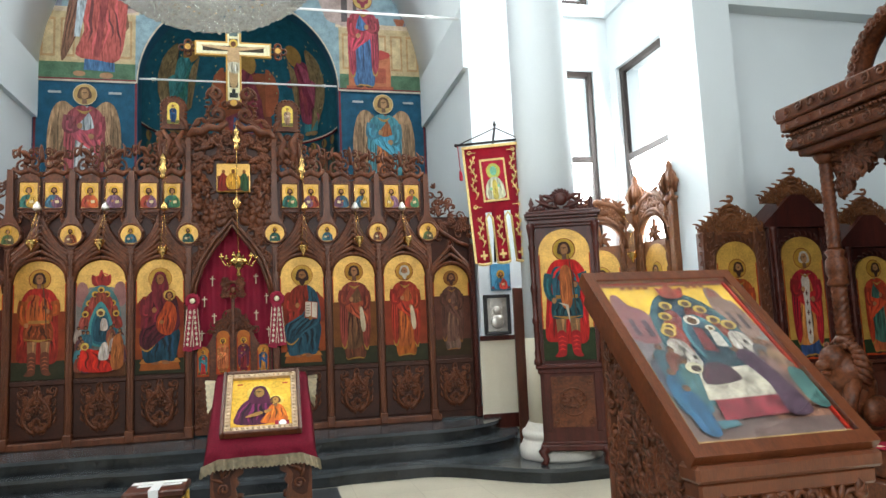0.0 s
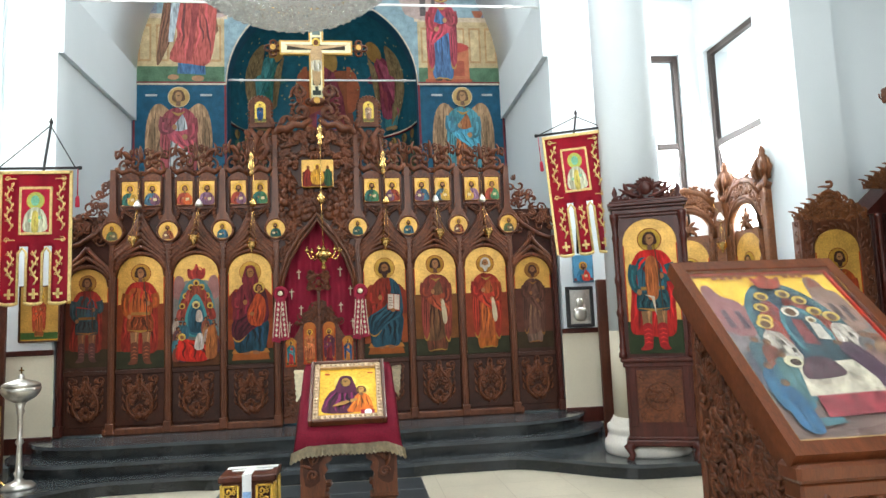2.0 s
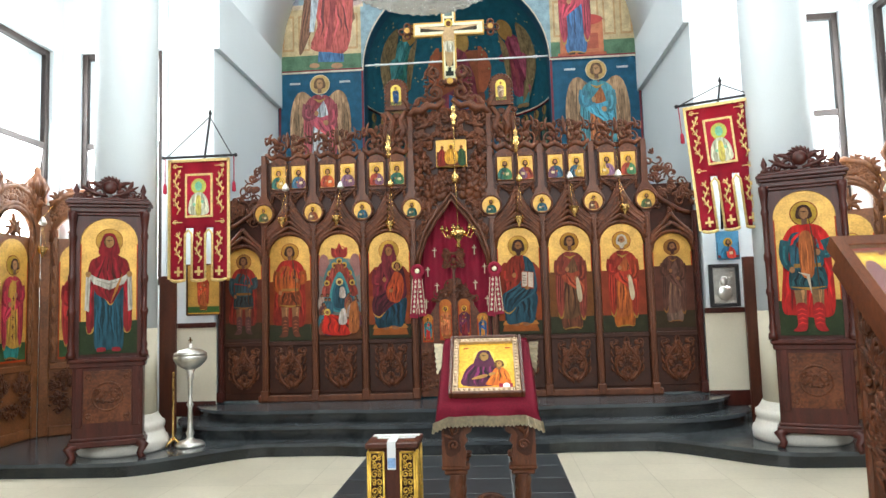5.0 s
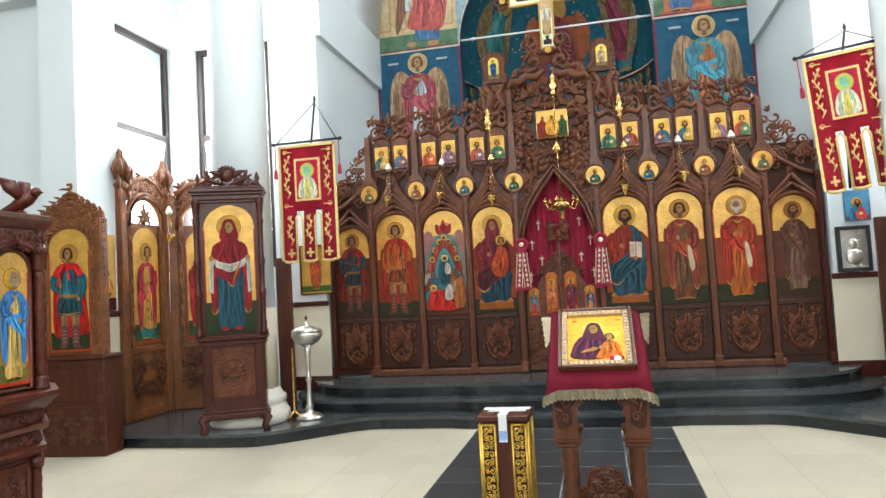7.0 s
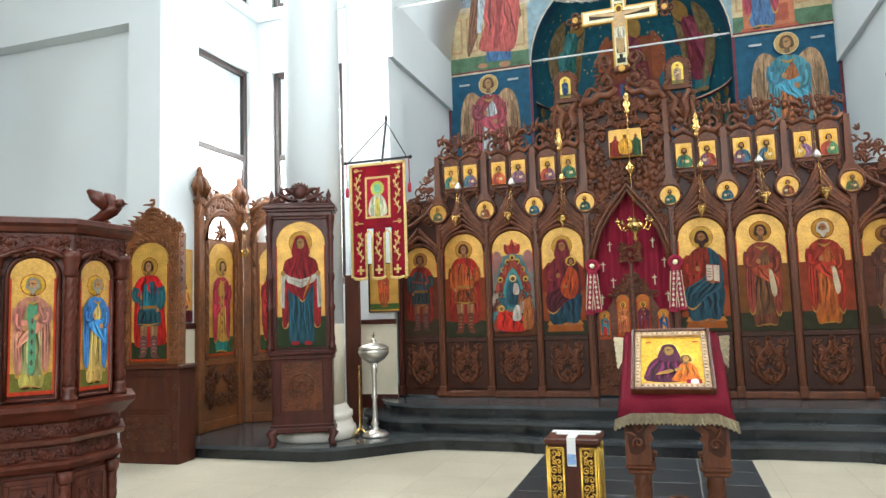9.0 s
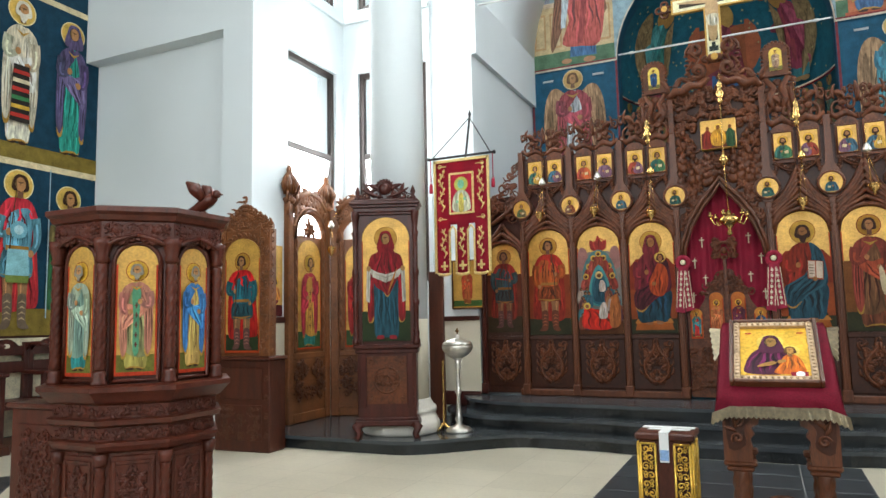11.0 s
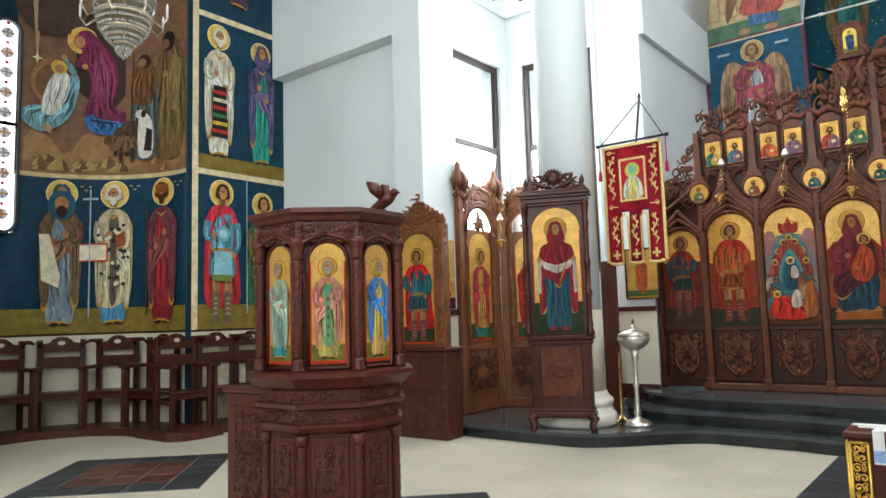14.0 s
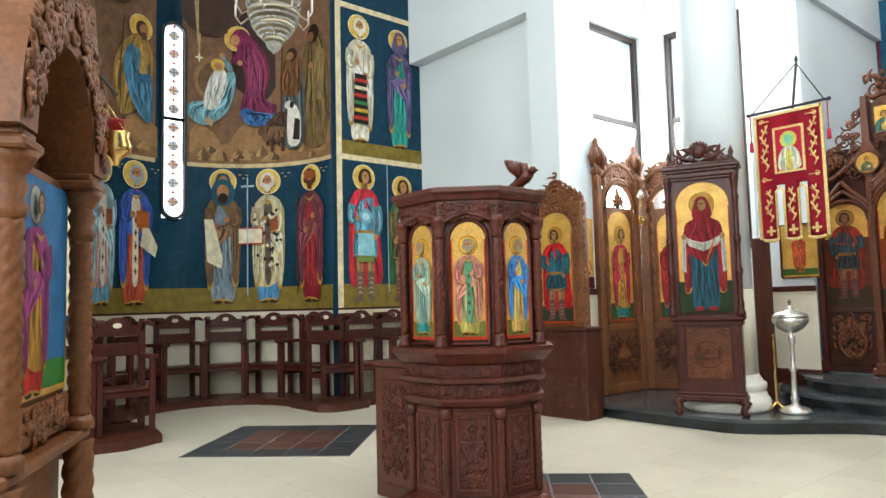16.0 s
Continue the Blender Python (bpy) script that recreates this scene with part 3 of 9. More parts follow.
for s, tag in ((-1, "left"), (1, "right")):
    # pier between the icon screen and the corner windows, with the sanctuary's side wall behind it
    bm = bmesh.new()
    a, b = sorted((s * 2.99, s * 3.60))
    box(bm, a, b, -0.10, 2.75, 0, 4.92)
    a, b = sorted((s * 2.92, s * 3.60))
    box(bm, a, b, -0.10, 2.75, 4.92, TOP)
    structure("wall_pier_" + tag, bm, PLASTER, "white plastered pier beside the icon screen", "wall")
    # corner niche with two tall windows
    a, b = sorted((s * 3.60, s * 5.0))
    h0, h1 = sorted((s * 3.66, s * 4.76))
    bm = bmesh.new()
    wall_with_hole(bm, "x", -0.12, 0.35, a, b, 0, TOP, [(h0, h1, 1.9, 4.95), (h0, h1, 5.9, 8.0)])
    structure("wall_niche_east_" + tag, bm, PLASTER, "white plastered wall with a tall window", "wall")
    window("window_1" if s < 0 else "window_4", "x", -0.12, h0, h1, 1.9, 4.95, [3.72], 1)
    window("window_2" if s < 0 else "window_5", "x", -0.12, h0, h1, 5.9, 8.0, [], 1)
    bm = bmesh.new()
    wall_with_hole(bm, "y", s * 5.0 if s > 0 else -5.35, 0.35, -2.1, 0.23, 0, TOP, [(-1.42, -0.30, 1.9, 4.92), (-1.42, -0.30, 5.9, 8.0)])
    structure("wall_niche_side_" + tag, bm, PLASTER, "white plastered side wall with a tall window", "wall")
    window("window_3" if s < 0 else "window_6", "y", s * 5.0, -1.42, -0.30, 1.9, 4.92, [3.68], s)
    window("window_7" if s < 0 else "window_8", "y", s * 5.0, -1.42, -0.30, 5.9, 8.0, [], s)
    bm = bmesh.new()
    box(bm, *sorted((s * 5.0, s * 4.95)), -2.08, -0.12, 5.70, 5.76, 0.004)
    box(bm, *sorted((s * 4.95, s * 3.60)), -0.17, -0.12, 5.70, 5.76, 0.004)
    structure("trim_ledge_" + tag, bm, PLASTER, "narrow white plaster ledge under the upper windows", "ledge")
    # transept's east wall: pier, shallow recess under a soffit
    bm = bmesh.new()
    box(bm, *sorted((s * 5.35, s * 5.46)), -2.1, -1.70, 0, TOP)
    box(bm, *sorted((s * 5.46, s * 8.4)), -1.90, -1.70, 0, 5.0)
    box(bm, *sorted((s * 5.46, s * 8.4)), -2.1, -1.70, 5.0, TOP)
    structure("wall_transept_east_" + tag, bm, PLASTER, "white plastered transept wall with a shallow recess", "wall")
    # column on its round base
    col = thing("column", "round white plastered column on a moulded pale marble base", "column", pose(s * 3.42, -1.42, 0.14), "columns by the icon screen")
    bm = bmesh.new()
    lathe(bm, [(0.42, 0.0), (0.435, 0.02), (0.44, 0.08), (0.43, 0.125), (0.41, 0.14), (0.40, 0.18), (0.395, 0.185), (0.39, 0.205), (0.40, 0.22), (0.405, 0.25), (0.40, 0.28), (0.38, 0.29), (0.37, 0.30), (0.345, 0.34), (0.33, 0.37)], 48)
    part("base", bm, MARBLE, col, "moulded round pale marble base")
    bm = bmesh.new()
    lathe(bm, [(0.322, 0.37), (0.320, 1.25)], 40)
    part("dado", bm, CREAM, col, "cream painted lower shaft")
    bm = bmesh.new()
    lathe(bm, [(0.318, 1.25), (0.315, 4), (0.31, 8.8)], 40)
    part("shaft", bm, PLASTER, col)

# sanctuary: painted east wall with an arched apse, barrel vault
BLUE, OCHRE, LINE, GREEN = "123a4e", "7d6a2c", "d8c79a", "4f7a5a"
bm = bmesh.new()
r_in, spring = 1.53, 5.5
pts = [(-1.53, 0), (-1.53, spring)] + [(-r_in * math.cos(math.pi * i / 24), spring + r_in * math.sin(math.pi * i / 24)) for i in range(1, 24)] + [(1.53, spring), (1.53, 0)]
left = [(-3.1, 0)] + pts[:14] + [(0, TOP), (-3.1, TOP)]
right = [(0, TOP)] + pts[13:] + [(3.1, 0), (3.1, TOP)]
prism(bm, left, 2.6, 2.9)
prism(bm, right, 2.6, 2.9)
bmesh.ops.remove_doubles(bm, verts=bm.verts, dist=0.0001)
structure("wall_east", bm, paint("1a4f68"), "blue painted east wall with an arched apse opening", "wall")
bm = bmesh.new()
n = 20
rows_ = []
for j in range(15):
    ring = []
    for i in range(n + 1):
        a = math.pi * i / n
        if j < 5:
            z, r = j * spring / 4, 1.6
        else:
            b = (j - 4) / 10 * math.pi / 2
            z, r = spring + 1.6 * math.sin(b), max(0.01, 1.6 * math.cos(b))
        ring.append(bm.verts.new((r * math.cos(a), 2.75 + r * math.sin(a), z)))
    rows_.append(ring)
for p, q in zip(rows_, rows_[1:]):
    for i in range(n):
        bm.faces.new((p[i], q[i], q[i + 1], p[i + 1])).smooth = True
structure("wall_apse", bm, paint("1d5868"), "dark blue painted half-domed apse", "apse")
bm = bmesh.new()
vs = []
for y in (-0.085, 2.75):
    for r in (2.93, 3.2):
        vs.append([bm.verts.new((-r * math.cos(math.pi * i / 24), y, 5.6 + r * math.sin(math.pi * i / 24))) for i in range(25)])
for i in range(24):
    for a, b in ((0, 2), (3, 1), (1, 0), (2, 3)):
        bm.faces.new((vs[a][i], vs[b][i], vs[b][i + 1], vs[a][i + 1])).smooth = True
structure("ceiling_vault", bm, PLASTER, "white plastered barrel vault over the sanctuary", "vault")

# north conch with its painted wall; the same shell plain on the south side
RC, CX, CY = 1.65, 8.0, -5.08
for s, tag in ((-1, "north"), (1, "south")):
    bm = bmesh.new()
    x0, x1 = sorted((s * 7.9, s * 8.4))
    box(bm, x0, x1, -3.43, -1.90, 0, TOP)
    box(bm, x0, x1, -8.6, -6.73, 0, TOP)
    structure("wall_strip_" + tag, bm, paint(BLUE), "blue painted wall strip beside the conch", "wall")
    bm = bmesh.new()
    ring = [(s * (CX + RC * math.cos(a)), CY + RC * math.sin(a)) for a in [math.pi * (i / 32 - 0.5) for i in range(33)]]
    slit = (15, 16) if s < 0 else ()
    for z0, z1 in ((0, 2.62), (2.62, 5.46), (5.46, TOP)):
        for i in range(32):
            if i in slit and z0 == 2.62:
                continue
            v = [bm.verts.new((*ring[i], z0)), bm.verts.new((*ring[i + 1], z0)), bm.verts.new((*ring[i + 1], z1)), bm.verts.new((*ring[i], z1))]
            bm.faces.new(v).smooth = True
    bmesh.ops.remove_doubles(bm, verts=bm.verts, dist=0.001)
    bmesh.ops.solidify(bm, geom=bm.faces[:], thickness=(-0.2 if s > 0 else 0.2))
    structure("wall_conch_" + tag, bm, paint(BLUE), "blue painted curved wall of the side apse", "wall")

bm = bmesh.new()
for s in (-1, 1):
    box(bm, *sorted((s * 8.4, s * 8.6)), -14, -6.73, 0, TOP)
box(bm, -8.4, 8.4, -14.2, -14.0, 0, TOP)
structure("wall_nave", bm, PLASTER, "white plastered nave walls", "wall")
bm = bmesh.new()
for x0, x1, y0, y1 in ((-11, -2.2, -14, 3.6), (2.2, 11, -14, 3.6), (-2.2, 2.2, -14, -7.0), (-2.2, 2.2, -2.6, 3.6)):
    box(bm, x0, x1, y0, y1, TOP, TOP + 0.3)
structure("ceiling", bm, PLASTER, "white plastered ceiling", "ceiling")
# unseen drum, added to enclose the overhead fill lamp
bm = bmesh.new()
for x0, x1, y0, y1 in ((-2.4, -2.2, -7.2, -2.4), (2.2, 2.4, -7.2, -2.4), (-2.2, 2.2, -7.2, -7.0), (-2.2, 2.2, -2.6, -2.4)):
    box(bm, x0, x1, y0, y1, TOP + 0.3, 10.6)
box(bm, -2.4, 2.4, -7.2, -2.4, 10.6, 10.8)
structure("ceiling_drum", bm, PLASTER, "white plastered drum under the dome", "ceiling")
bm = bmesh.new()
for s in (-1, 1):
    box(bm, *sorted((s * 6.6, s * 6.65)), -1.6, 1.5, -0.2, TOP)
    box(bm, *sorted((s * 3.65, s * 6.6)), 1.4, 1.45, -0.2, TOP)
    box(bm, *sorted((s * 10.6, s * 10.65)), -7.5, -2.5, -0.2, TOP)
structure("backdrop", bm, BRIGHT, "bright white overcast daylight outside the windows", "sky")


# ---- the carved icon screen ----
XS = [0.49, 1.11, 1.735, 2.365, 2.93]
screen = thing("iconostasis", "carved walnut icon screen with gilded painted panels on granite steps", "icon screen", pose(0, 0, 0.42))
Z = -0.42  # parts are given in heights over the nave's floor


def up(bm):
    bmesh.ops.translate(bm, verts=bm.verts, vec=(0, 0, Z))
    return bm


CARVED = {}


def carved(name, key, make, mats, parent, m, label=""):
    """A carved piece; alike pieces share one mesh."""
    if key not in CARVED:
        b = bmesh.new()
        make(b)
        ob = link(name, b, mats, parent, label)
        CARVED[key] = ob.data
    else:
        ob = new(name, CARVED[key])
        ob.parent = parent
        if label:
            ob["label"] = label
    ob.matrix_basis = m
    return ob


def make_lower(b):
    """Pear-shaped vase of scrolls on a low panel 0.5 wide and 0.58 high."""
    for s in (1, -1):
        pts = [(s * (0.02 + 0.155 * math.sin(math.pi * min(1, t * 1.15)) ** 0.8 * (1 - 0.35 * t)), -0.012, 0.06 + 0.44 * t) for t in [i / 14 for i in range(15)]]
        tube(b, pts, 0.019, 6)
        scroll(b, s * 0.05, 0.08, 0.05, 1.2, 0, s, 0.012, -0.012)
        for k in range(4):
            leaf(b, s * 0.17, 0.16 + 0.09 * k, (0.4 if s > 0 else math.pi - 0.4), 0.085, 0.015, -0.012, s * 0.8)
            scroll(b, s * (0.06 + 0.02 * (k % 2)), 0.15 + 0.085 * k, 0.038, 1.1, k, s, 0.014, -0.014)
        scroll(b, s * 0.17, 0.50, 0.05, 1.2, 1.0, -s, 0.011, -0.01)
        leaf(b, s * 0.03, 0.5, math.pi / 2, 0.1, 0.014, -0.012, s * 0.5)
    carve(b, -0.15, 0.15, 0.08, 0.50, 34, 5, 0.013, -0.012, size=(0.028, 0.05))
    ball(b, (0, -0.012, 0.10), 0.035, 1, 0.5, 1)


def make_crest(b):
    """Open-work crest over one bay, 0.62 wide: beasts' backs, scrolls and leaves."""
    for s in (1, -1):
        scroll(b, s * 0.20, 0.07, 0.075, 1.3, 0.5 if s > 0 else math.pi - 0.5, s, 0.022, -0.02)
        scroll(b, s * 0.08, 0.11, 0.06, 1.2, 2.0 if s > 0 else math.pi - 2.0, -s, 0.02, -0.02)
        scroll(b, s * 0.27, 0.19, 0.045, 1.2, 1.0, s, 0.016, -0.02)
        leaf(b, s * 0.12, 0.15, math.pi / 2 - s * 0.3, 0.14, 0.024, -0.02, -s * 0.9)
        leaf(b, s * 0.22, 0.16, math.pi / 2 - s * 0.8, 0.11, 0.02, -0.02, s * 0.9)
        tube(b, [(s * 0.02, -0.01, 0.0), (s * 0.12, -0.02, 0.05), (s * 0.22, -0.02, 0.02), (s * 0.30, -0.01, 0.06)], [0.02, 0.03, 0.026, 0.02], 6)
        ball(b, (s * 0.15, -0.03, 0.12), 0.03, 1.4, 0.7, 0.8)
    leaf(b, 0, 0.12, math.pi / 2, 0.16, 0.03, -0.02, 0.1)
    carve(b, -0.30, 0.30, 0.0, 0.22, 16, 11, 0.014, -0.01, size=(0.025, 0.05))


def make_swag(b):
    """Grapes and leaves under the pair of small panels."""
    carve(b, -0.24, 0.24, 0.0, 0.16, 16, 21, 0.010, -0.008, size=(0.02, 0.045))
    for s in (1, -1):
        pts = [(s * (0.03 + 0.2 * t), -0.015, 0.02 + 0.14 * t * t) for t in [i / 8 for i in range(9)]]
        tube(b, pts, 0.012, 6)
        for k in range(6):
            ball(b, (s * (0.06 + 0.028 * k), -0.018, 0.045 + 0.016 * k), 0.014, u=6, v=4)


def shifted(shapes, dx, dz):
    return [([(x + dx, z + dz) for x, z in p], c) for p, c in shapes]


def gathering(cx, z0):
    """The panel crowded with many small figures round a blue almond."""
    P = lambda *pts: [(cx + a, z0 + b) for a, b in pts]
    s = [(P((-.26, .30), (.26, .30), (.26, .86), (.12, 1.0), (-.12, 1.0), (-.26, .86)), "8a8a84"), (smooth(P((-.25, .80), (-.14, .80), (-.14, 1.0), (-.2, 1.06), (-.25, 1.0))), "a87a76"), (smooth(P((.14, .80), (.25, .80), (.25, 1.0), (.2, 1.06), (.14, 1.0))), "a87a76"), (P((-.26, .0), (.26, .0), (.26, .18), (-.26, .18)), "6a4424")]
    s += cloth_of(P((-.08, 1.02), (.08, 1.02), (.10, 1.14), (.04, 1.12), (0, 1.20), (-.04, 1.12), (-.10, 1.14)), "a8342c", 3, 2)
    s += [(smooth(P((-.19, .40), (.19, .40), (.20, .75), (.12, .95), (0, 1.02), (-.12, .95), (-.20, .75))), "4f8c92")]
    for k, (a, b) in enumerate(((-.12, .80), (.12, .80), (-.06, .90), (.06, .90), (0, .95), (-.16, .68), (.16, .68))):
        s += cloth_of(P((a - .06, b - .14), (a + .06, b - .14), (a + .05, b - .03), (a, b), (a - .05, b - .03)), ["9a3a2c", "8f4030", "a8483c"][k % 3], 3, k) + [(disc(cx + a, z0 + b + .02, .036, 14), "dcb24a"), (disc(cx + a, z0 + b + .015, .020, 10), "5a3420")]
    s += [(smooth(P((-.10, .36), (.10, .36), (.12, .60), (.0, .84), (-.12, .60))), "3f9aa4"), (smooth(P((-.075, .38), (.075, .38), (.09, .60), (.0, .78), (-.09, .60))), "226c80")]
    s += cloth_of(P((-.06, .40), (.06, .40), (.075, .56), (.03, .68), (-.03, .68), (-.075, .54)), "1a4a5c", 4, 9) + cloth_of(P((.0, .52), (.07, .52), (.06, .63), (.01, .64)), "d0c8b8", 2, 5)
    s += [(disc(cx, z0 + .71, .046, 16), "ecd28a"), (disc(cx, z0 + .705, .026, 10), "6a4028")]
    rnd = random.Random(4)
    for k in range(26):
        e = -1 if k % 2 else 1
        a, b = e * rnd.uniform(.10, .235), .56 - .014 * k + rnd.uniform(-.02, .02)
        c = ["2f6a80", "7a9aa0", "8a4a34", "b0a894", "5a3a44", "3a7a84", "a8744a"][k % 7]
        s += cloth_of(P((a - .045, b - .15), (a + .045, b - .15), (a + .04, b - .03), (a, b), (a - .04, b - .03)), c, 2, k) + [(disc(cx + a, z0 + b + .015, .020, 10, 1.15), "4a2c1c"), (disc(cx + a - e * .004, z0 + b + .01, .012, 8, 1.2), "9a6a44")]
    s += cloth_of(P((-.20, .08), (.12, .06), (.13, .22), (.0, .28), (-.16, .32), (-.20, .24)), "cc2414", 6, 3) + cloth_of(P((-.01, .20), (.09, .20), (.08, .36), (.02, .36)), "ddd6c8", 3, 4) + cloth_of(P((.12, .10), (.24, .12), (.23, .44), (.14, .42)), "a8662c", 4, 6)
    s += [(disc(cx - .15, z0 + .34, .042, 14), "e6c258"), (disc(cx - .15, z0 + .335, .024, 10), "8a5a38")]
    return s


def enthroned(cx, z0, robe, cloak, book=False):
    """A seated figure with a book, or with a child on the knee."""
    P = lambda *pts: [(cx + a, z0 + b) for a, b in pts]
    s = [(P((-.26, .36), (.26, .36), (.26, .76), (.18, .86), (-.18, .86), (-.26, .76)), "8f3018"), (P((-.22, .02), (.22, .02), (.19, .13), (-.19, .13)), "a85a20"), (P((-.22, .10), (.22, .10), (.19, .15), (-.19, .15)), "c8803a"), (P((-.26, .15), (-.19, .15), (-.19, .50), (-.26, .50)), "a04a1c"), (P((.19, .15), (.26, .15), (.26, .50), (.19, .50)), "a04a1c")]
    s += [(disc(cx, z0 + 1.06, .128, 24), "b5702c"), (disc(cx, z0 + 1.06, .120, 24), "e0b448")]
    under = "123f58"
    s += [(smooth(P((-.09, .09), (-.02, .09), (-.02, .15), (-.09, .15))), "9a6a44"), (smooth(P((.03, .09), (.10, .09), (.10, .15), (.03, .15))), "9a6a44")]
    s += cloth_of(P((-.17, .13), (-.06, .11), (.04, .13), (.15, .12), (.20, .30), (.21, .46), (.10, .56), (-.12, .54), (-.20, .42)), under if not book else cloak, 9, 5)
    s += cloth_of(P((-.20, .48), (-.05, .44), (.18, .50), (.19, .70), (.14, .86), (.05, .94), (-.05, .94), (-.14, .86), (-.19, .68)), robe, 7, 6)
    s += cloth_of(P((-.21, .30), (-.13, .24), (-.02, .34), (.10, .44), (.20, .48), (.21, .62), (.17, .84), (.06, .94), (.07, .78), (.0, .60), (-.12, .52), (-.21, .46)), cloak, 9, 7, edge="c89a44")
    s += arm(cx - .15, z0 + .82, cx - .20, z0 + .60, cx - .06, z0 + .70, .045, robe, "a8703f", .026)
    if book:
        s += [(P((.02, .55), (.17, .53), (.18, .73), (.03, .75)), "a8401c"), (P((.03, .56), (.095, .555), (.10, .735), (.035, .74)), "e8e0c8"), (P((.105, .555), (.165, .545), (.172, .725), (.11, .735)), "e8e0c8")] + [(P((.04, .60 + .03 * k), (.085, .597 + .03 * k), (.085, .605 + .03 * k), (.04, .608 + .03 * k)), "6a5a4a") for k in range(4)]
        s += [(disc(cx + .09, z0 + .545, .026, 8), "a8703f")] + head(cx, z0 + 1.05, .070, "3a2012", "a8703f", "3a2012")
    else:
        s += cloth_of(P((.0, .44), (.12, .42), (.18, .58), (.16, .74), (.08, .80), (.03, .72), (-.04, .56)), "c0481c", 6, 8) + [(disc(cx + .10, z0 + .87, .068, 18), "b5702c"), (disc(cx + .10, z0 + .87, .062, 18), "e8c45a")] + head(cx + .10, z0 + .86, .040, "4a2414", "b07a48")
        s += [(disc(cx + .02, z0 + .56, .026, 8), "a8703f")] + head(cx, z0 + 1.05, .066, "", "a8703f", "", robe)
    return s


for s in (-1, 1):
    # boards behind the relief carry its shade in their darker colour
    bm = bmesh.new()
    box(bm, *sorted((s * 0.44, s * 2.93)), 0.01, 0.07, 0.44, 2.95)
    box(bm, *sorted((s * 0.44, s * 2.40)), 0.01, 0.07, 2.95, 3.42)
    part("backing_board", up(bm), DARK_OR_SHADED_WOOD, screen)
    bm = bmesh.new()
    box(bm, *sorted((s * 0.44, s * 2.45)), -0.075, 0.01, 0.42, 0.50, 0.012)
    part("base_rail", up(bm), OAK, screen)
    for k, x in enumerate(XS):
        e = 0.035 if k < 4 else 0.03
        bm = bmesh.new()
        box(bm, s * x - e, s * x + e, -0.06, 0.01, 0.50, 2.60, 0.010)
        box(bm, s * x - e - .012, s * x + e + .012, -0.085, 0.01, 0.43, 0.56, 0.010)
        box(bm, s * x - e * .4, s * x + e * .4, -0.075, -0.06, 0.56, 2.55, 0.006)
        if k < 4:
            pts = [(s * x - .035, 2.60), (s * x + .035, 2.60), (s * x + .135, 2.72), (s * x + .135, 2.80), (s * x + .04, 2.98), (s * x + .03, 3.50), (s * x - .03, 3.50), (s * x - .04, 2.98), (s * x - .135, 2.80), (s * x - .135, 2.72)]
            prism(bm, pts, -0.055, 0.01)
        part("pilaster", up(bm), OAK if k < 4 else MAHOGANY, screen)
        if k < 4:
            bm = bmesh.new()
            tube(bm, [(s * x + .122 * math.cos(a), -0.06, 2.755 + .122 * math.sin(a)) for a in [2 * math.pi * i / 24 for i in range(25)]], 0.014, 6)
            md = part("medallion", up(bm), WALNUT, screen)
            bm, mats = bmesh.new(), [GOLD]
            prism(bm, disc(s * x, 2.755, .116, 24), -0.062, -0.05)
            flatten(bm, bust(s * x, 2.66, .19, ["2f5a50", "3a5a6a", "8a4a2a", "4a5a3a"][k], ["2a4a44", "24505a", "6a4a3a", "57503a"][k]), mats, -0.062, 0.0008)
            part("painting", up(bm), mats, md)
    for k in range(4):
        a, b = XS[k], XS[k + 1]
        cx, w = s * (a + b) / 2, b - a
        last = k == 3
        zt = 2.34 if last else 2.48
        z0 = 1.20 if last else 1.165
        dy = 0.012 if last else 0.0
        # painted panel
        pw = w - 0.10
        if s < 0:
            shapes = [enthroned(cx, z0 + .02, "7a1f2c", "4b1626"), gathering(cx, z0), shifted(body(0, 0, 1.16, "a8501e", "8f2418", "6a3a24", halo="cf9d38", wide=1.12, arms=True), cx, z0 + .05), shifted(body(0, 0, 1.0, "1f5a6a", "8f241a", "5a4a4a", halo="cf9d38", wide=1.12, arms=True), cx, z0 + .06)][k]
        else:
            shapes = [enthroned(cx, z0 + .02, "8f2618", "174a5e", True), shifted(body(0, 0, 1.18, "6a4a30", "8a3a2c", "6a3a24", halo="c9962f", wide=1.08, book="scroll"), cx, z0 + .04), shifted(body(0, 0, 1.16, "b35a24", "a5301e", "b8601f", halo="c9962f", wide=1.08, hair="c9c2b0", book="scroll"), cx, z0 + .05),
                      shifted(body(0, 0, 1.0, "7f6a5a", "5e4238", "8a8070", halo="b98a34", wide=1.0), cx, z0 + .06)][k]
        warm = ["7a2c16", "8a3a18", "8a3a18", "6a2f1c"][k] if s < 0 else ["8a4a1c", "7a4a20", "8f3a1a", "5a4030"][k]
        shapes = [([(cx - pw / 2, z0), (cx + pw / 2, z0), (cx + pw / 2, z0 + .74), (cx - pw / 2, z0 + .74)], warm), ([(cx - pw / 2, z0), (cx + pw / 2, z0), (cx + pw / 2, z0 + .2), (cx - pw / 2, z0 + .2)], "27331a")] + shapes
        icon_part(screen, cx, z0 + Z, pw, zt + Z, -0.012 + dy, shifted(muted(shapes, "481c0c", .20 if k < 3 else .42), 0, Z), ground="2b3a1e" if k != 0 else "4a3018")
        # nested ogee mouldings over the panel
        bm = bmesh.new()
        rad_ = w / 2 - .045
        ribs = 7 if not last else 3
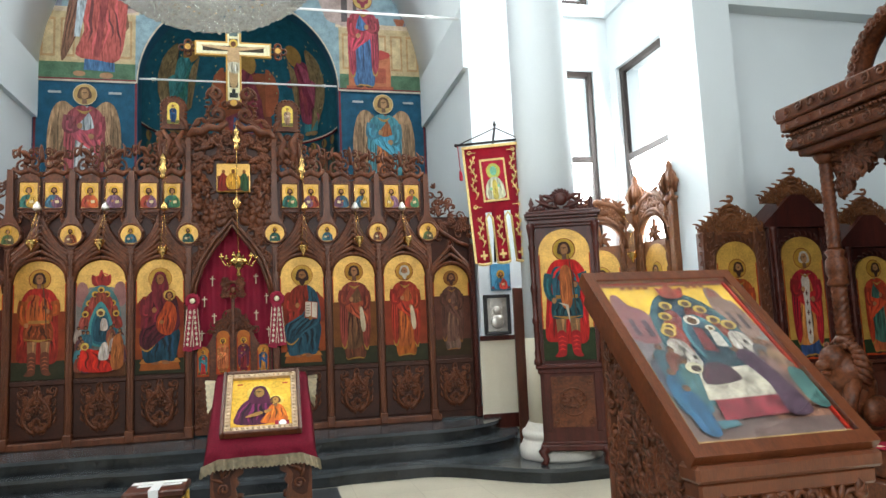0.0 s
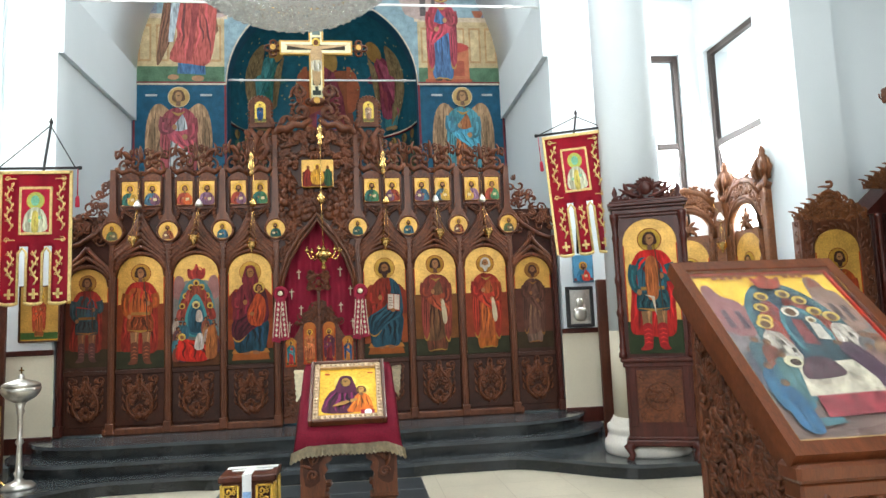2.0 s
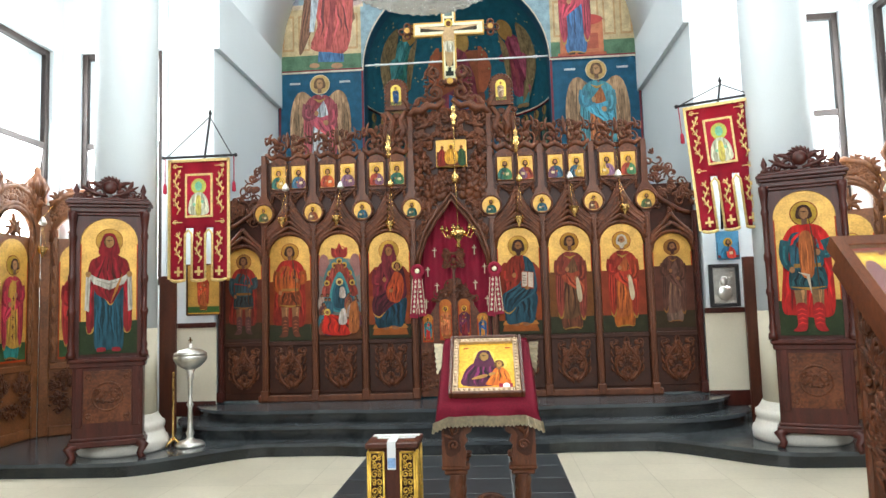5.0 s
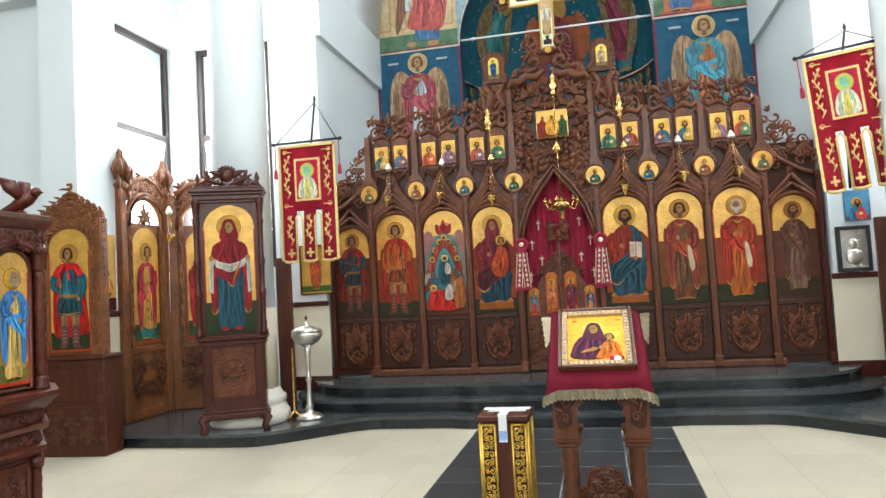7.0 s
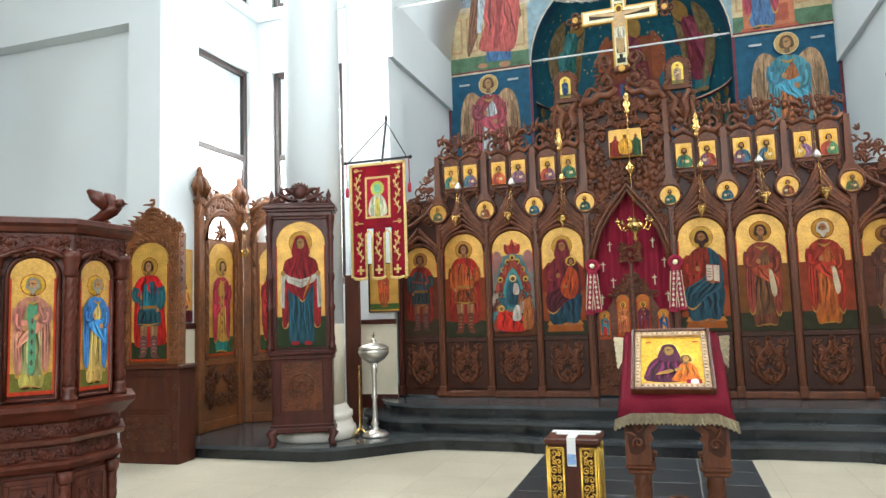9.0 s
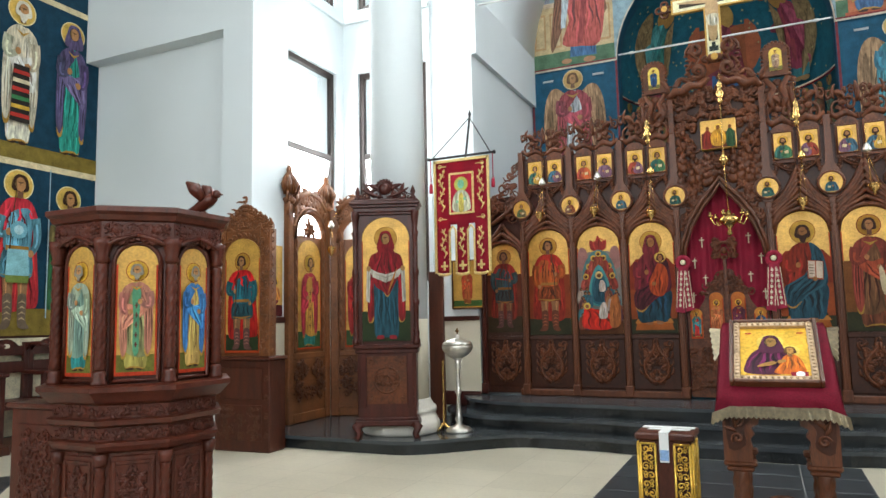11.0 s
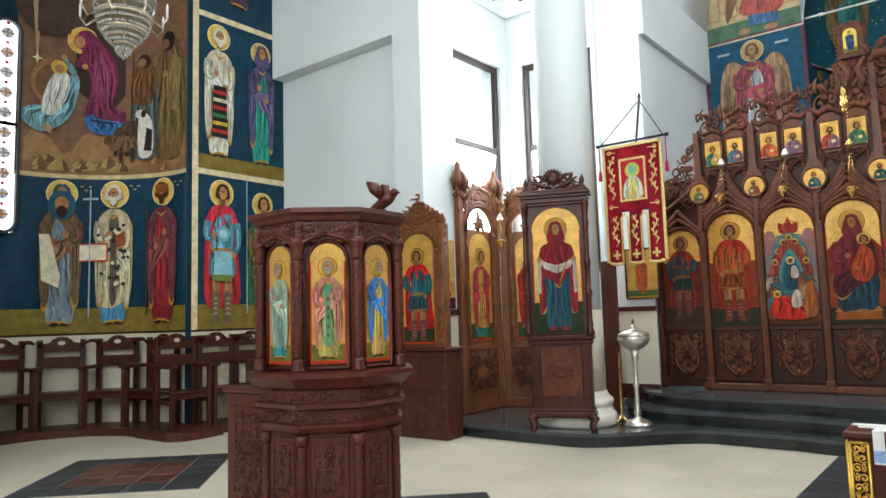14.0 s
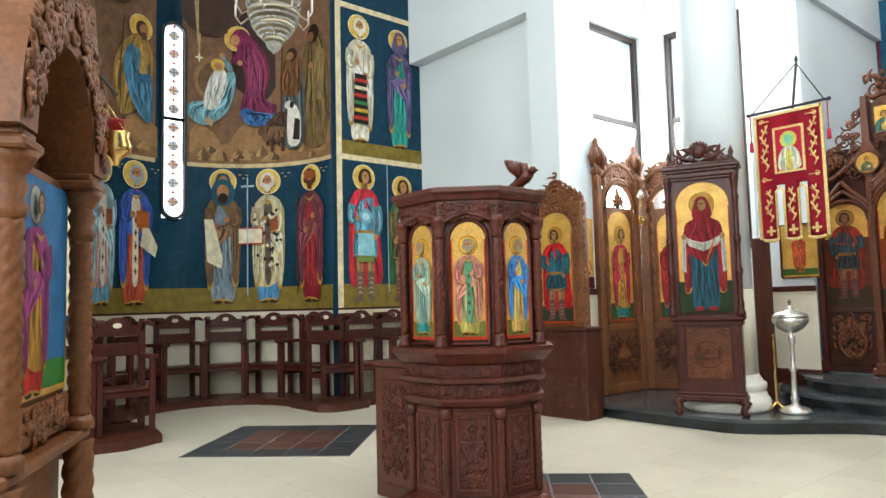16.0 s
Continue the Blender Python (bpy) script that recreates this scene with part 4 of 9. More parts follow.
        for j in range(ribs):
            k_, path = j / (ribs - 1) * (1 if not last else .45), []
            for i in range(15):
                t = i / 14
                round_ = zt - rad_ + rad_ * math.sqrt(max(0, 1 - (1 - t) ** 2)) + .018
                ogee = zt + .10 + .37 * t ** 1.7 + .03 * t ** 8
                path.append((cx - (w / 2 - .028) * (1 - t), -0.028 - 0.010 * math.sin(math.pi * k_) - .004 * (j % 2), (1 - k_) * round_ + k_ * ogee))
            tube(bm, path, 0.027, 6)
            tube(bm, [(2 * cx - q_[0], q_[1], q_[2]) for q_ in path], 0.027, 6)
        part("arch_moulding", up(bm), WALNUT, screen)
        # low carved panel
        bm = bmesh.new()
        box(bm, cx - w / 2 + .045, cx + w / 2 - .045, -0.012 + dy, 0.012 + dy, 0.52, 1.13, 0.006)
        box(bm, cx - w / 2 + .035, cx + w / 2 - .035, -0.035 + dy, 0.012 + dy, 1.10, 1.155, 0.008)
        low = part("lower_panel", up(bm), DARK_OR_SHADED_WOOD, screen)
        carved("carving", "lower", make_lower, WALNUT, low, Matrix.Translation((cx, -0.012 + dy, 0.53 + Z)) @ Matrix.Diagonal((.92, 1, 1.02, 1)))
        if last:
            continue
        # pair of small panels, swag below and crest above
        for q in (-1, 1):
            ix = cx + q * 0.128
            bm = bmesh.new()
            prism(bm, arch(ix, 3.02, .225, 3.46, 0.09), -0.035, 0.01)
            tube(bm, [(ix - .098, -.04, 3.06), (ix + .098, -.04, 3.06), (ix + .098, -.04, 3.365), (ix - .098, -.04, 3.365), (ix - .098, -.04, 3.06)], 0.012, 6)
            fr = part("small_panel_frame", up(bm), WALNUT, screen)
            c = random.Random(k * 7 + q + s * 3)
            icon_part(fr, ix, 3.07 + Z, .176, 3.355 + Z, -0.042, bust(ix, 3.075 + Z, .27, c.choice(["2f5a50", "8a3a2a", "7a5a72", "3a5a6a"]), c.choice(["3f6a4a", "b0542a", "6a4a5a", "a9863a"])), ground=None, rise=0, border=None)
        carved("swag_carving", "swag", make_swag, WALNUT, screen, pose(cx, -0.02, 2.90 + Z))
        carved("crest_carving", "crest", make_crest, WALNUT, screen, Matrix.Translation((cx, 0.0, 3.44 + Z)) @ Matrix.Diagonal((1, 1.25, 1.28 + 0.16 * (2 - k), 1)))
    # outer carved wing sweeping down over the side door
    bm = bmesh.new()
    carve(bm, *sorted((s * 2.40, s * 2.93)), 2.60, 3.45, 46, 31, 0.017, -0.02, inside=lambda x, z: z < 3.45 - 1.15 * (abs(x) - 2.40), mirror=False, size=(0.04, 0.08))
    tube(bm, [(s * 2.40, 0, 2.95), (s * 2.55, -.02, 2.75), (s * 2.75, -.02, 2.62), (s * 2.93, 0, 2.56)], 0.03, 6)
    part("side_wing_carving", up(bm), WALNUT, screen)

# centre: pointed door arch, carved field, gilded panel
bm = bmesh.new()
DA = [(-0.44, 1.95), (-0.41, 2.15), (-0.33, 2.38), (-0.20, 2.60), (-0.07, 2.76), (0, 2.86), (0.07, 2.76), (0.20, 2.60), (0.33, 2.38), (0.41, 2.15), (0.44, 1.95)]
for s in (-1, 1):
    if s < 0:
        poly = [(-0.47, 1.95)] + [p for p in DA[:6]] + [(0, 3.1), (-0.47, 3.1)]
    else:
        poly = [(0.47, 1.95), (0.47, 3.1), (0, 3.1)] + [p for p in DA[5:]]
    prism(bm, poly, -0.02, 0.06)
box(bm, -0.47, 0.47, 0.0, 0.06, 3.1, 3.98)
part("centre_board", up(bm), DARK_OR_SHADED_WOOD, screen)
bm = bmesh.new()
for off in (0.0, 0.045):
    tube(bm, [(x * (1 + off * 1.2), -0.04 - off * .3, z + off * 1.5) for x, z in DA], 0.022, 6)
part("door_arch_moulding", up(bm), OAK, screen)
bm = bmesh.new()
carve(bm, -0.46, 0.46, 2.3, 4.0, 170, 41, 0.021, -0.03, inside=lambda x, z: (z > 2.95 + 0.0 and not (abs(x) < .24 and 3.2 < z < 3.66)) or (z > 2.9 - 1.3 * abs(x) and z < 3.0 and abs(x) > .12), size=(0.03, 0.075))
rnd = random.Random(8)
for k in range(22):
    for s in (-1, 1):
        x, z = rnd.uniform(0.06, 0.42), 2.93 + 0.012 * k
        if abs(x) > .23 or z < 3.2:
            ball(bm, (s * x, -0.055, z + .03), 0.036, .85, 0.8, 1.15, u=9, v=7)
            ball(bm, (s * x, -0.035, z - .04), 0.055, 1, 0.6, 1.1, u=9, v=7)
for s in (-1, 1):
    for k in range(5):
        ball(bm, (s * (.31 + .05 * (k % 2)), -0.055, 3.24 + .08 * k), 0.034, .85, 0.8, 1.15, u=9, v=7)
part("centre_carving", up(bm), WALNUT, screen)
bm = bmesh.new()
for s in (-1, 1):
    box(bm, s * .49 - .032, s * .49 + .032, -0.05, 0.03, 3.5, 3.92, 0.008)
    tube(bm, [(s * .49, -.01, 3.92), (s * .44, -.03, 4.0), (s * .34, -.04, 3.98), (s * .26, -.04, 4.05), (s * .15, -.03, 4.03), (s * .05, -.03, 4.12)], [.04, .05, .06, .05, .045, .035], 8)
    scroll(bm, s * .33, 3.92, .09, 1.3, 0.5, s, .024, -.03)
    scroll(bm, s * .17, 4.22, .12, 1.35, (-0.9 if s > 0 else math.pi + 0.9), s, .044, -.01)
    scroll(bm, s * .19, 4.46, .10, 1.3, (1.4 if s > 0 else math.pi - 1.4), -s, .040, -.01)
    tube(bm, [(s * .07, -.01, 4.12), (s * .22, -.02, 4.22), (s * .15, -.02, 4.36), (s * .25, -.02, 4.46), (s * .18, -.02, 4.56)], .022, 6)
    for k in range(6):
        ball(bm, (s * (.27 + .015 * (k % 2)), -.02, 4.14 + .055 * k), .022, 1.4, .8, .8, u=6, v=5)
    leaf(bm, s * .5, 4.0, math.pi / 2, .22, .035, -.01, -s * .6)
    leaf(bm, s * .42, 4.06, math.pi / 2, .16, .03, -.01, s * .9)
carve(bm, -.48, .48, 3.88, 4.12, 30, 51, .017, -.02, size=(.03, .06))
part("top_carving", up(bm), WALNUT, screen)
bm, mats = bmesh.new(), [GOLD]
box(bm, -.17, .21, -.10, -.02, 3.25, 3.59, .01)
sh = [([(-.16, 3.26), (.20, 3.26), (.20, 3.44), (-.16, 3.44)], "5a2c1a"), (disc(.02, 3.50, .04, 16), "e0b448")]
sh += cloth_of([(-.15, 3.27), (-.06, 3.27), (-.05, 3.40), (-.09, 3.48), (-.14, 3.42)], "7a2418", 4, 2) + cloth_of([(.11, 3.27), (.19, 3.27), (.19, 3.42), (.14, 3.48), (.10, 3.40)], "2a4a2e", 4, 3)
sh += cloth_of([(-.04, 3.29), (.08, 3.29), (.10, 3.40), (.05, 3.47), (-.01, 3.47), (-.06, 3.40)], "c08a2c", 5, 4) + [(disc(.02, 3.495, .022, 10, 1.2), "7a4a24"), (disc(-.09, 3.49, .020, 10, 1.2), "7a4a24"), (disc(.145, 3.49, .020, 10, 1.2), "7a4a24")]
flatten(bm, sh, mats, -.10, .0005)
part("centre_painting", up(bm), mats, screen, "small gilded panel under the cross")
# side lantern panels
for s in (-1, 1):
    bm = bmesh.new()
    x = s * .66
    prism(bm, arch(x, 4.02, .25, 4.40, .12), -.03, .04)
    for k in range(12):
        a = math.pi * k / 11
        ball(bm, (x + .135 * math.cos(a), -.01, 4.28 + .13 * math.sin(a)), .022, u=6, v=5)
    for k in range(6):
        for q in (-1, 1):
            ball(bm, (x + q * .135, -.01, 4.03 + .045 * k), .02, u=6, v=5)
    for q in (-1, 1):
        scroll(bm, x + q * .1, 3.9, .075, 1.2, 0.5, q, .026, -.01)
        tube(bm, [(x + q * .02, 0, 3.60), (x + q * .09, -.02, 3.75), (x + q * .04, -.02, 3.88), (x + q * .12, -.02, 4.0)], [.03, .045, .04, .03], 7)
        leaf(bm, x + q * .15, 3.6, math.pi / 2 - q * .2, .3, .035, -.01, q * .5)
    carve(bm, x - .2, x + .2, 3.6, 4.0, 26, 61, .018, -.01, size=(.03, .06))
    ln = part("side_finial", up(bm), WALNUT, screen)
    icon_part(ln, x, 4.08 + Z, .13, 4.34 + Z, -.042, shifted(body(0, 0, .22, "1f3f6a" if s < 0 else "8a6a5a", "27507a" if s < 0 else "a58a74", halo="e6c25a", wide=1.2), x, 4.09 + Z), field=paint("e6c860"), ground="6a6a3a", border=None)

# the great cross
cross = thing("altar_cross", "tall gilded painted cross with carved ends on the icon screen", "cross", pose(0.03, 0.02, 4.40))
bm, mats = bmesh.new(), [GOLD]
prism(bm, [(-.09, -.02), (.09, -.02), (.09, .56), (.45, .56), (.45, .74), (.09, .74), (.09, 1.08), (-.09, 1.08), (-.09, .74), (-.45, .74), (-.45, .56), (-.09, .56)], -.03, .02)
flatten(bm, [([(-.07, .0), (.07, .0), (.07, .58), (.43, .58), (.43, .72), (.07, .72), (.07, 1.06), (-.07, 1.06), (-.07, .72), (-.43, .72), (-.43, .58), (-.07, .58)], "ece2bc"), ([(-.36, .615), (.36, .615), (.36, .685), (-.36, .685)], "40382c"), ([(-.05, .16), (.05, .16), (.05, .78), (-.05, .78)], "40382c"),
             (smooth([(-.35, .67), (-.08, .63), (.08, .63), (.35, .67), (.35, .69), (.07, .675), (-.07, .675), (-.35, .69)]), "c0a078"), (disc(0, .72, .055, 16), "e0bc58"), (smooth([(-.05, .42), (.05, .42), (.065, .62), (-.065, .62)]), "c0a078"),
             (smooth([(-.035, .18), (.035, .18), (.05, .44), (-.05, .44)]), "b3946a"), (disc(0, .71, .032, 12, 1.2), "6a4226"), (disc(0, .96, .045, 12), "c25a3e"), (disc(0, .96, .025, 10), "e0bc58"), ([(-.05, .81), (.05, .81), (.05, .88), (-.05, .88)], "6a7a78"),
             ([(-.05, .03), (.05, .03), (.05, .09), (.02, .09), (.02, .14), (-.02, .14), (-.02, .09), (-.05, .09)], "2c3430")] + cloth_of([(-.055, .36), (.055, .34), (.06, .47), (-.055, .47)], "cfc8b0", 4, 3), mats, -.03, .0006)
part("crucifix_board", bm, mats, cross, "cream and gold painted cross board")
for x, z in ((-.53, .65), (.53, .65)):
    bm = bmesh.new()
    for a in (0, math.pi / 2, math.pi, 1.5 * math.pi):
        cx, cz = x + .065 * math.cos(a), z + .065 * math.sin(a)
        tube(bm, [(cx + .036 * math.cos(b), 0, cz + .036 * math.sin(b)) for b in [2 * math.pi * i / 10 for i in range(11)]], .016, 6)
    prism(bm, disc(x, z, .05, 14), -.035, .01)
    kn = part("trefoil_end", bm, WALNUT, cross, "carved wooden trefoil end")
    bm = bmesh.new()
    prism(bm, disc(x, z, .035, 12), -.042, -.034)
    part("painted_disc", bm, GOLD, kn)
bm = bmesh.new()
ball(bm, (0, -.02, -.05), .10, 1.0, .5, .6)
for s in (-1, 1):
    scroll(bm, s * .1, -.06, .06, 1.2, 0, s, .02, -.02)
ft = part("carved_foot", bm, WALNUT, cross)
bm = bmesh.new()
prism(bm, disc(0, -.05, .04, 12), -.09, -.06)
part("painted_disc", bm, GOLD, ft)

# curtain and royal doors
bm = bmesh.new()
nx, nz = 40, 6
grid = [[bm.verts.new((-.46 + .92 * i / nx, 0.16 + .025 * math.sin(i * 1.1) + .008 * math.sin(i * 2.7), 0.45 + 2.45 * j / nz)) for i in range(nx + 1)] for j in range(nz + 1)]
for j in range(nz):
    for i in range(nx):
        bm.faces.new((grid[j][i], grid[j][i + 1], grid[j + 1][i + 1], grid[j + 1][i])).smooth = True
cur = thing("altar_curtain", "crimson velvet curtain with small embroidered silver crosses behind the doors", "curtain")
part("cloth", bm, VELVET, cur)
for x, z in ((-.24, 2.22), (.26, 2.24), (-.33, 1.98), (.38, 2.0), (-.22, 1.78), (.26, 1.8), (-.36, 1.58), (.40, 1.6)):
    bm = bmesh.new()
    box(bm, x - .006, x + .006, .118, .124, z - .07, z + .05)
    box(bm, x - .028, x + .028, .117, .123, z + .012, z + .024)
    part("embroidered_cross", bm, LACE, cur)
for s in (-1, 1):
    dr = thing("royal_door", "low carved walnut sanctuary door leaf with small gilded paintings", "door", pose(0, 0, 0.42), "royal doors")
    bm = bmesh.new()
    pts = [(0.012, .02), (.43, .02), (.43, .98), (.38, 1.03), (.30, 1.02), (.24, 1.12), (.20, 1.25), (.12, 1.28), (.06, 1.42), (0.012, 1.45)]
    prism(bm, pts if s > 0 else [(-x, z) for x, z in pts[::-1]], 0.02, 0.06)
    part("leaf", bm, WALNUT, dr)
    bm = bmesh.new()
    carve(bm, *sorted((s * .02, s * .43)), .10, .62, 40, 71, .013, 0.015, mirror=True, size=(.025, .05))
    carve(bm, *sorted((s * .02, s * .43)), 1.2, 1.45, 30, 72, .013, 0.012, mirror=False, inside=lambda x, z: z < 1.5 - 1.1 * abs(x), size=(.025, .05))
    part("carving", bm, WALNUT, dr)
    icon_part(dr, s * .115, .70, .15, 1.20, -.004, shifted(body(0, 0, .40, "a85a34" if s < 0 else "7a2428", "b0643c" if s < 0 else "5a2a38", halo="e0a83a", wide=1.1), s * .115, .72), ground="b0481e", field=paint("b4642a"))
    icon_part(dr, s * .335, .68, .13, 1.02, -.004, shifted(body(0, 0, .29, "b5302a" if s < 0 else "c9803a", "2f6a74" if s < 0 else "2a4a6a", halo="e0a83a", wide=1.1), s * .335, .70), ground="3a4a2a", field=paint("b8742e"))
fin = thing("door_finial", "carved walnut cross finial rising between the royal doors", "finial", pose(0, 0, 0.42))
bm = bmesh.new()
box(bm, -.018, .018, -.01, .02, .02, 1.60, .004)
part("post", bm, WALNUT, fin)
bm = bmesh.new()
carve(bm, -.13, .13, 1.56, 1.80, 26, 77, .014, -.01, size=(.025, .05))
scroll(bm, -.08, 1.72, .05, 1.2, 0, 1, .016)
scroll(bm, .08, 1.72, .05, 1.2, math.pi, -1, .016)
ball(bm, (0, -.02, 1.67), .035, 1, .7, 1.2)
part("flower", bm, WALNUT, fin)
for s in (-1, 1):
    rb = thing("curtain_tie", "crimson rosette with two embroidered ribbon tails on the screen", "ribbon", pose(s * .47 + .03, -.10, 1.97), "curtain ties")
    bm = bmesh.new()
    for k in range(14):
        a = 2 * math.pi * k / 14
        ball(bm, (.062 * math.cos(a), 0, .062 * math.sin(a)), .028, 1, .5, 1, u=7, v=5)
    part("rosette", bm, VELVET, rb)
    bm = bmesh.new()
    ball(bm, (0, -.02, 0), .03, 1, .5, 1)
    part("button", bm, LACE, rb)
    for q in (-1, 1):
        bm, mats = bmesh.new(), [paint('8e1f38')]
        prism(bm, [(q * .055 - .05, -.56), (q * .055 + .05, -.56 + .02 * q), (q * .012 + .034, -.05), (q * .012 - .034, -.05)], -.015 + .006 * q, -.008 + .006 * q)
        sh = []
        for k in range(7):
            z = -.13 - .06 * k
            xx = q * (.018 + .037 * (k + 1) / 8)
            sh += [(disc(xx, z, .016, 6, 1.2), "cdbfa8"), (disc(xx, z + .028, .006, 6), "cdbfa8"), ([(xx - .040, z - .03), (xx - .033, z - .03), (xx - .033, z + .03), (xx - .040, z + .03)], "d8cbb0"), ([(xx + .033, z - .03), (xx + .040, z - .03), (xx + .040, z + .03), (xx + .033, z + .03)], "d8cbb0")]
        flatten(bm, sh, mats, -.015 + .006 * q, .0007)
        part("ribbon_tail", bm, mats, rb)


# ---- icon shrines, side screens and loose furniture ----
def twisted(bm, x, y, z0, z1, r, turns=6, n=20, strands=5):
    """A spiral-fluted shaft, like twisted rope."""
    seg = int((z1 - z0) / 0.018)
    rings = []
    for j in range(seg + 1):
        t = j / seg
        ph = turns * 2 * math.pi * t
        ring = []
        for i in range(n):
            a = 2 * math.pi * i / n
            q = r * (1 + .13 * math.cos(strands * a - ph * 2.5))
            ring.append(bm.verts.new((x + q * math.cos(a), y + q * math.sin(a), z0 + (z1 - z0) * t)))
        rings.append(ring)
    for p, q in zip(rings, rings[1:]):
        for i in range(n):
            bm.faces.new((p[i], p[(i + 1) % n], q[(i + 1) % n], q[i])).smooth = True
    bm.faces.new(rings[0][::-1])
    bm.faces.new(rings[-1])


def turned(bm, x, y, z0, z1, r):
    """A turned colonnette with rings."""
    h = z1 - z0
    prof = [(r * 1.5, 0), (r * 1.5, .03), (r, .05), (r * 1.25, .08), (r * .9, .11), (r, .28), (r * 1.35, .30), (r * 1.35, .32), (r * .9, .34), (r, .50), (r * 1.3, .52), (r * 1.3, .55), (r * .9, .57), (r, .80), (r * 1.35, .83), (r * .9, .86), (r * 1.3, .93), (r * 1.6, .97), (r * 1.6, 1.0)]
    lathe(bm, [(a, z0 + b * h) for a, b in prof], 12, x, y)


def stand_crest(b):
    """A crest of scrolls round a ribbed shell."""
    for s in (1, -1):
        scroll(b, s * .11, .07, .075, 1.4, .5, s, .024)
        scroll(b, s * .20, .045, .05, 1.3, 2.2, -s, .020)
        scroll(b, s * .265, .03, .035, 1.2, .5, s, .015)
        leaf(b, s * .06, .10, math.pi / 2 - s * .6, .15, .026, 0, -s * .5)
        leaf(b, s * .15, .08, math.pi / 2 - s * .9, .12, .024, 0, s * .4)
        leaf(b, s * .02, .03, .15 if s > 0 else math.pi - .15, .26, .022, -.01, s * .25)
    for k in range(11):
        a = math.pi * (k - .5) / 10
        leaf(b, .05 * math.cos(a), .12 + .05 * math.sin(a), a, .075, .017)
    ball(b, (0, -.02, .12), .07, 1, .5, 1)
    tube(b, [(-.30, 0, .005), (.30, 0, .005)], .016, 6)


def icon_stand(m, shapes, label):
    st = thing("icon_stand", label, "icon stand", m, "icon stands before the columns")
    w, d = .315, .22
    bm = bmesh.new()
    box(bm, -w, w, 0, d, .17, .94, .01)
    box(bm, -w - .03, w + .03, -.03, d + .02, .13, .19, .012)
    box(bm, -w - .015, w + .015, -.015, d + .01, .19, .22, .008)
    box(bm, -w - .02, w + .02, -.02, d + .01, .89, .94, .008)
    for x0, x1 in ((-w + .03, -.22), (.22, w - .03)):
        box(bm, x0, x1, -.012, 0, .32, .9, .004)
    part("lower_cabinet", bm, MAHOGANY, st)
    bm = bmesh.new()
    box(bm, -.21, .21, -.006, 0, .36, .86)
    for a in range(28):
        t = 2 * math.pi * a / 28
        leaf(bm, .13 * math.cos(t), .61 + .13 * math.sin(t), t + 1.2, .06, .012, -.006)
    carve(bm, -.1, .1, .52, .70, 16, 91, .011, -.008, size=(.02, .04))
    for s in (-1, 1):
        for z in (.42, .80):
            scroll(bm, s * .17, z, .04, 1.2, 0, s, .009, -.006)
    part("coat_carving", bm, WALNUT, st, "round carved walnut relief")
    bm = bmesh.new()
    box(bm, -w - .04, w + .04, -.05, d + .02, .94, .985, .012)
    part("ledge", bm, MAHOGANY, st)
    bm = bmesh.new()
    out = arch(0, 1.03, .52, 2.36, .24)
    for x0, x1 in ((-w, -.26), (.26, w)):
        box(bm, x0, x1, .0, d, .985, 2.45)
    poly = [(-.26, 2.45), (-.26, 2.12)] + [(-.26 * math.cos(math.pi * i / 12), 2.12 + .24 * math.sin(math.pi * i / 12)) for i in range(1, 12)] + [(.26, 2.12), (.26, 2.45)]
    prism(bm, poly[::-1], 0, d)
    box(bm, -.26, .26, .03, d, .985, 2.45)
    part("case", bm, MAHOGANY, st)
    icon_part(st, 0, 1.02, .52, 2.36, .015, muted(shapes, "3a2212", .20), rise=.24, ground="2a3a1c")
    for s in (-1, 1):
        bm = bmesh.new()
        turned(bm, s * (w + .01), -.02, .985, 2.42, .028)
        part("colonnette", bm, MAHOGANY, st)
        bm = bmesh.new()
        tube(bm, [(s * (w - .05), .03, .16), (s * (w + .015), -.03, .12), (s * (w - .02), -.02, .05), (s * (w + .01), -.06, .0)], [.05, .05, .032, .035], 8)
        part("claw_foot", bm, MAHOGANY, st)
        bm = bmesh.new()
        lathe(bm, [(.035, 2.55), (.035, 2.58), (.015, 2.60), (.03, 2.64), (.02, 2.67), (.005, 2.71)], 10, s * (w - .01), .03)
        part("corner_finial", bm, MAHOGANY, st)
    bm = bmesh.new()
    for k, (e, z0, z1) in enumerate(((.02, 2.38, 2.41), (.03, 2.41, 2.46), (.05, 2.46, 2.49), (.07, 2.49, 2.525), (.05, 2.525, 2.55))):
        box(bm, -w - e, w + e, -e - .01, d, z0, z1, .008)
    part("cornice", bm, MAHOGANY, st)
    carved("crest", "standcrest", stand_crest, MAHOGANY, st, pose(0, .02, 2.55))
    return st


theo = [(disc(0, 2.13, .125, 24), "a8702c"), (disc(0, 2.13, .118, 24), "dcae44")]
theo += cloth_of([(-.20, 1.30), (-.16, 1.22), (-.10, 1.30), (.10, 1.30), (.16, 1.22), (.21, 1.32), (.19, 1.84), (.11, 1.97), (-.11, 1.97), (-.19, 1.84)], "8f1620", 7, 3, edge="c89a44")
theo += cloth_of([(-.12, 1.08), (-.04, 1.06), (.05, 1.065), (.13, 1.08), (.13, 1.40), (.11, 1.72), (-.11, 1.72), (-.13, 1.40)], "1c5468", 12, 4)
theo += cloth_of([(-.17, 1.80), (-.12, 1.62), (-.03, 1.55), (.02, 1.50), (.08, 1.60), (.16, 1.78), (.12, 1.95), (.03, 2.02), (-.03, 2.02), (-.12, 1.95)], "8a1420", 8, 5, edge="c89a44")
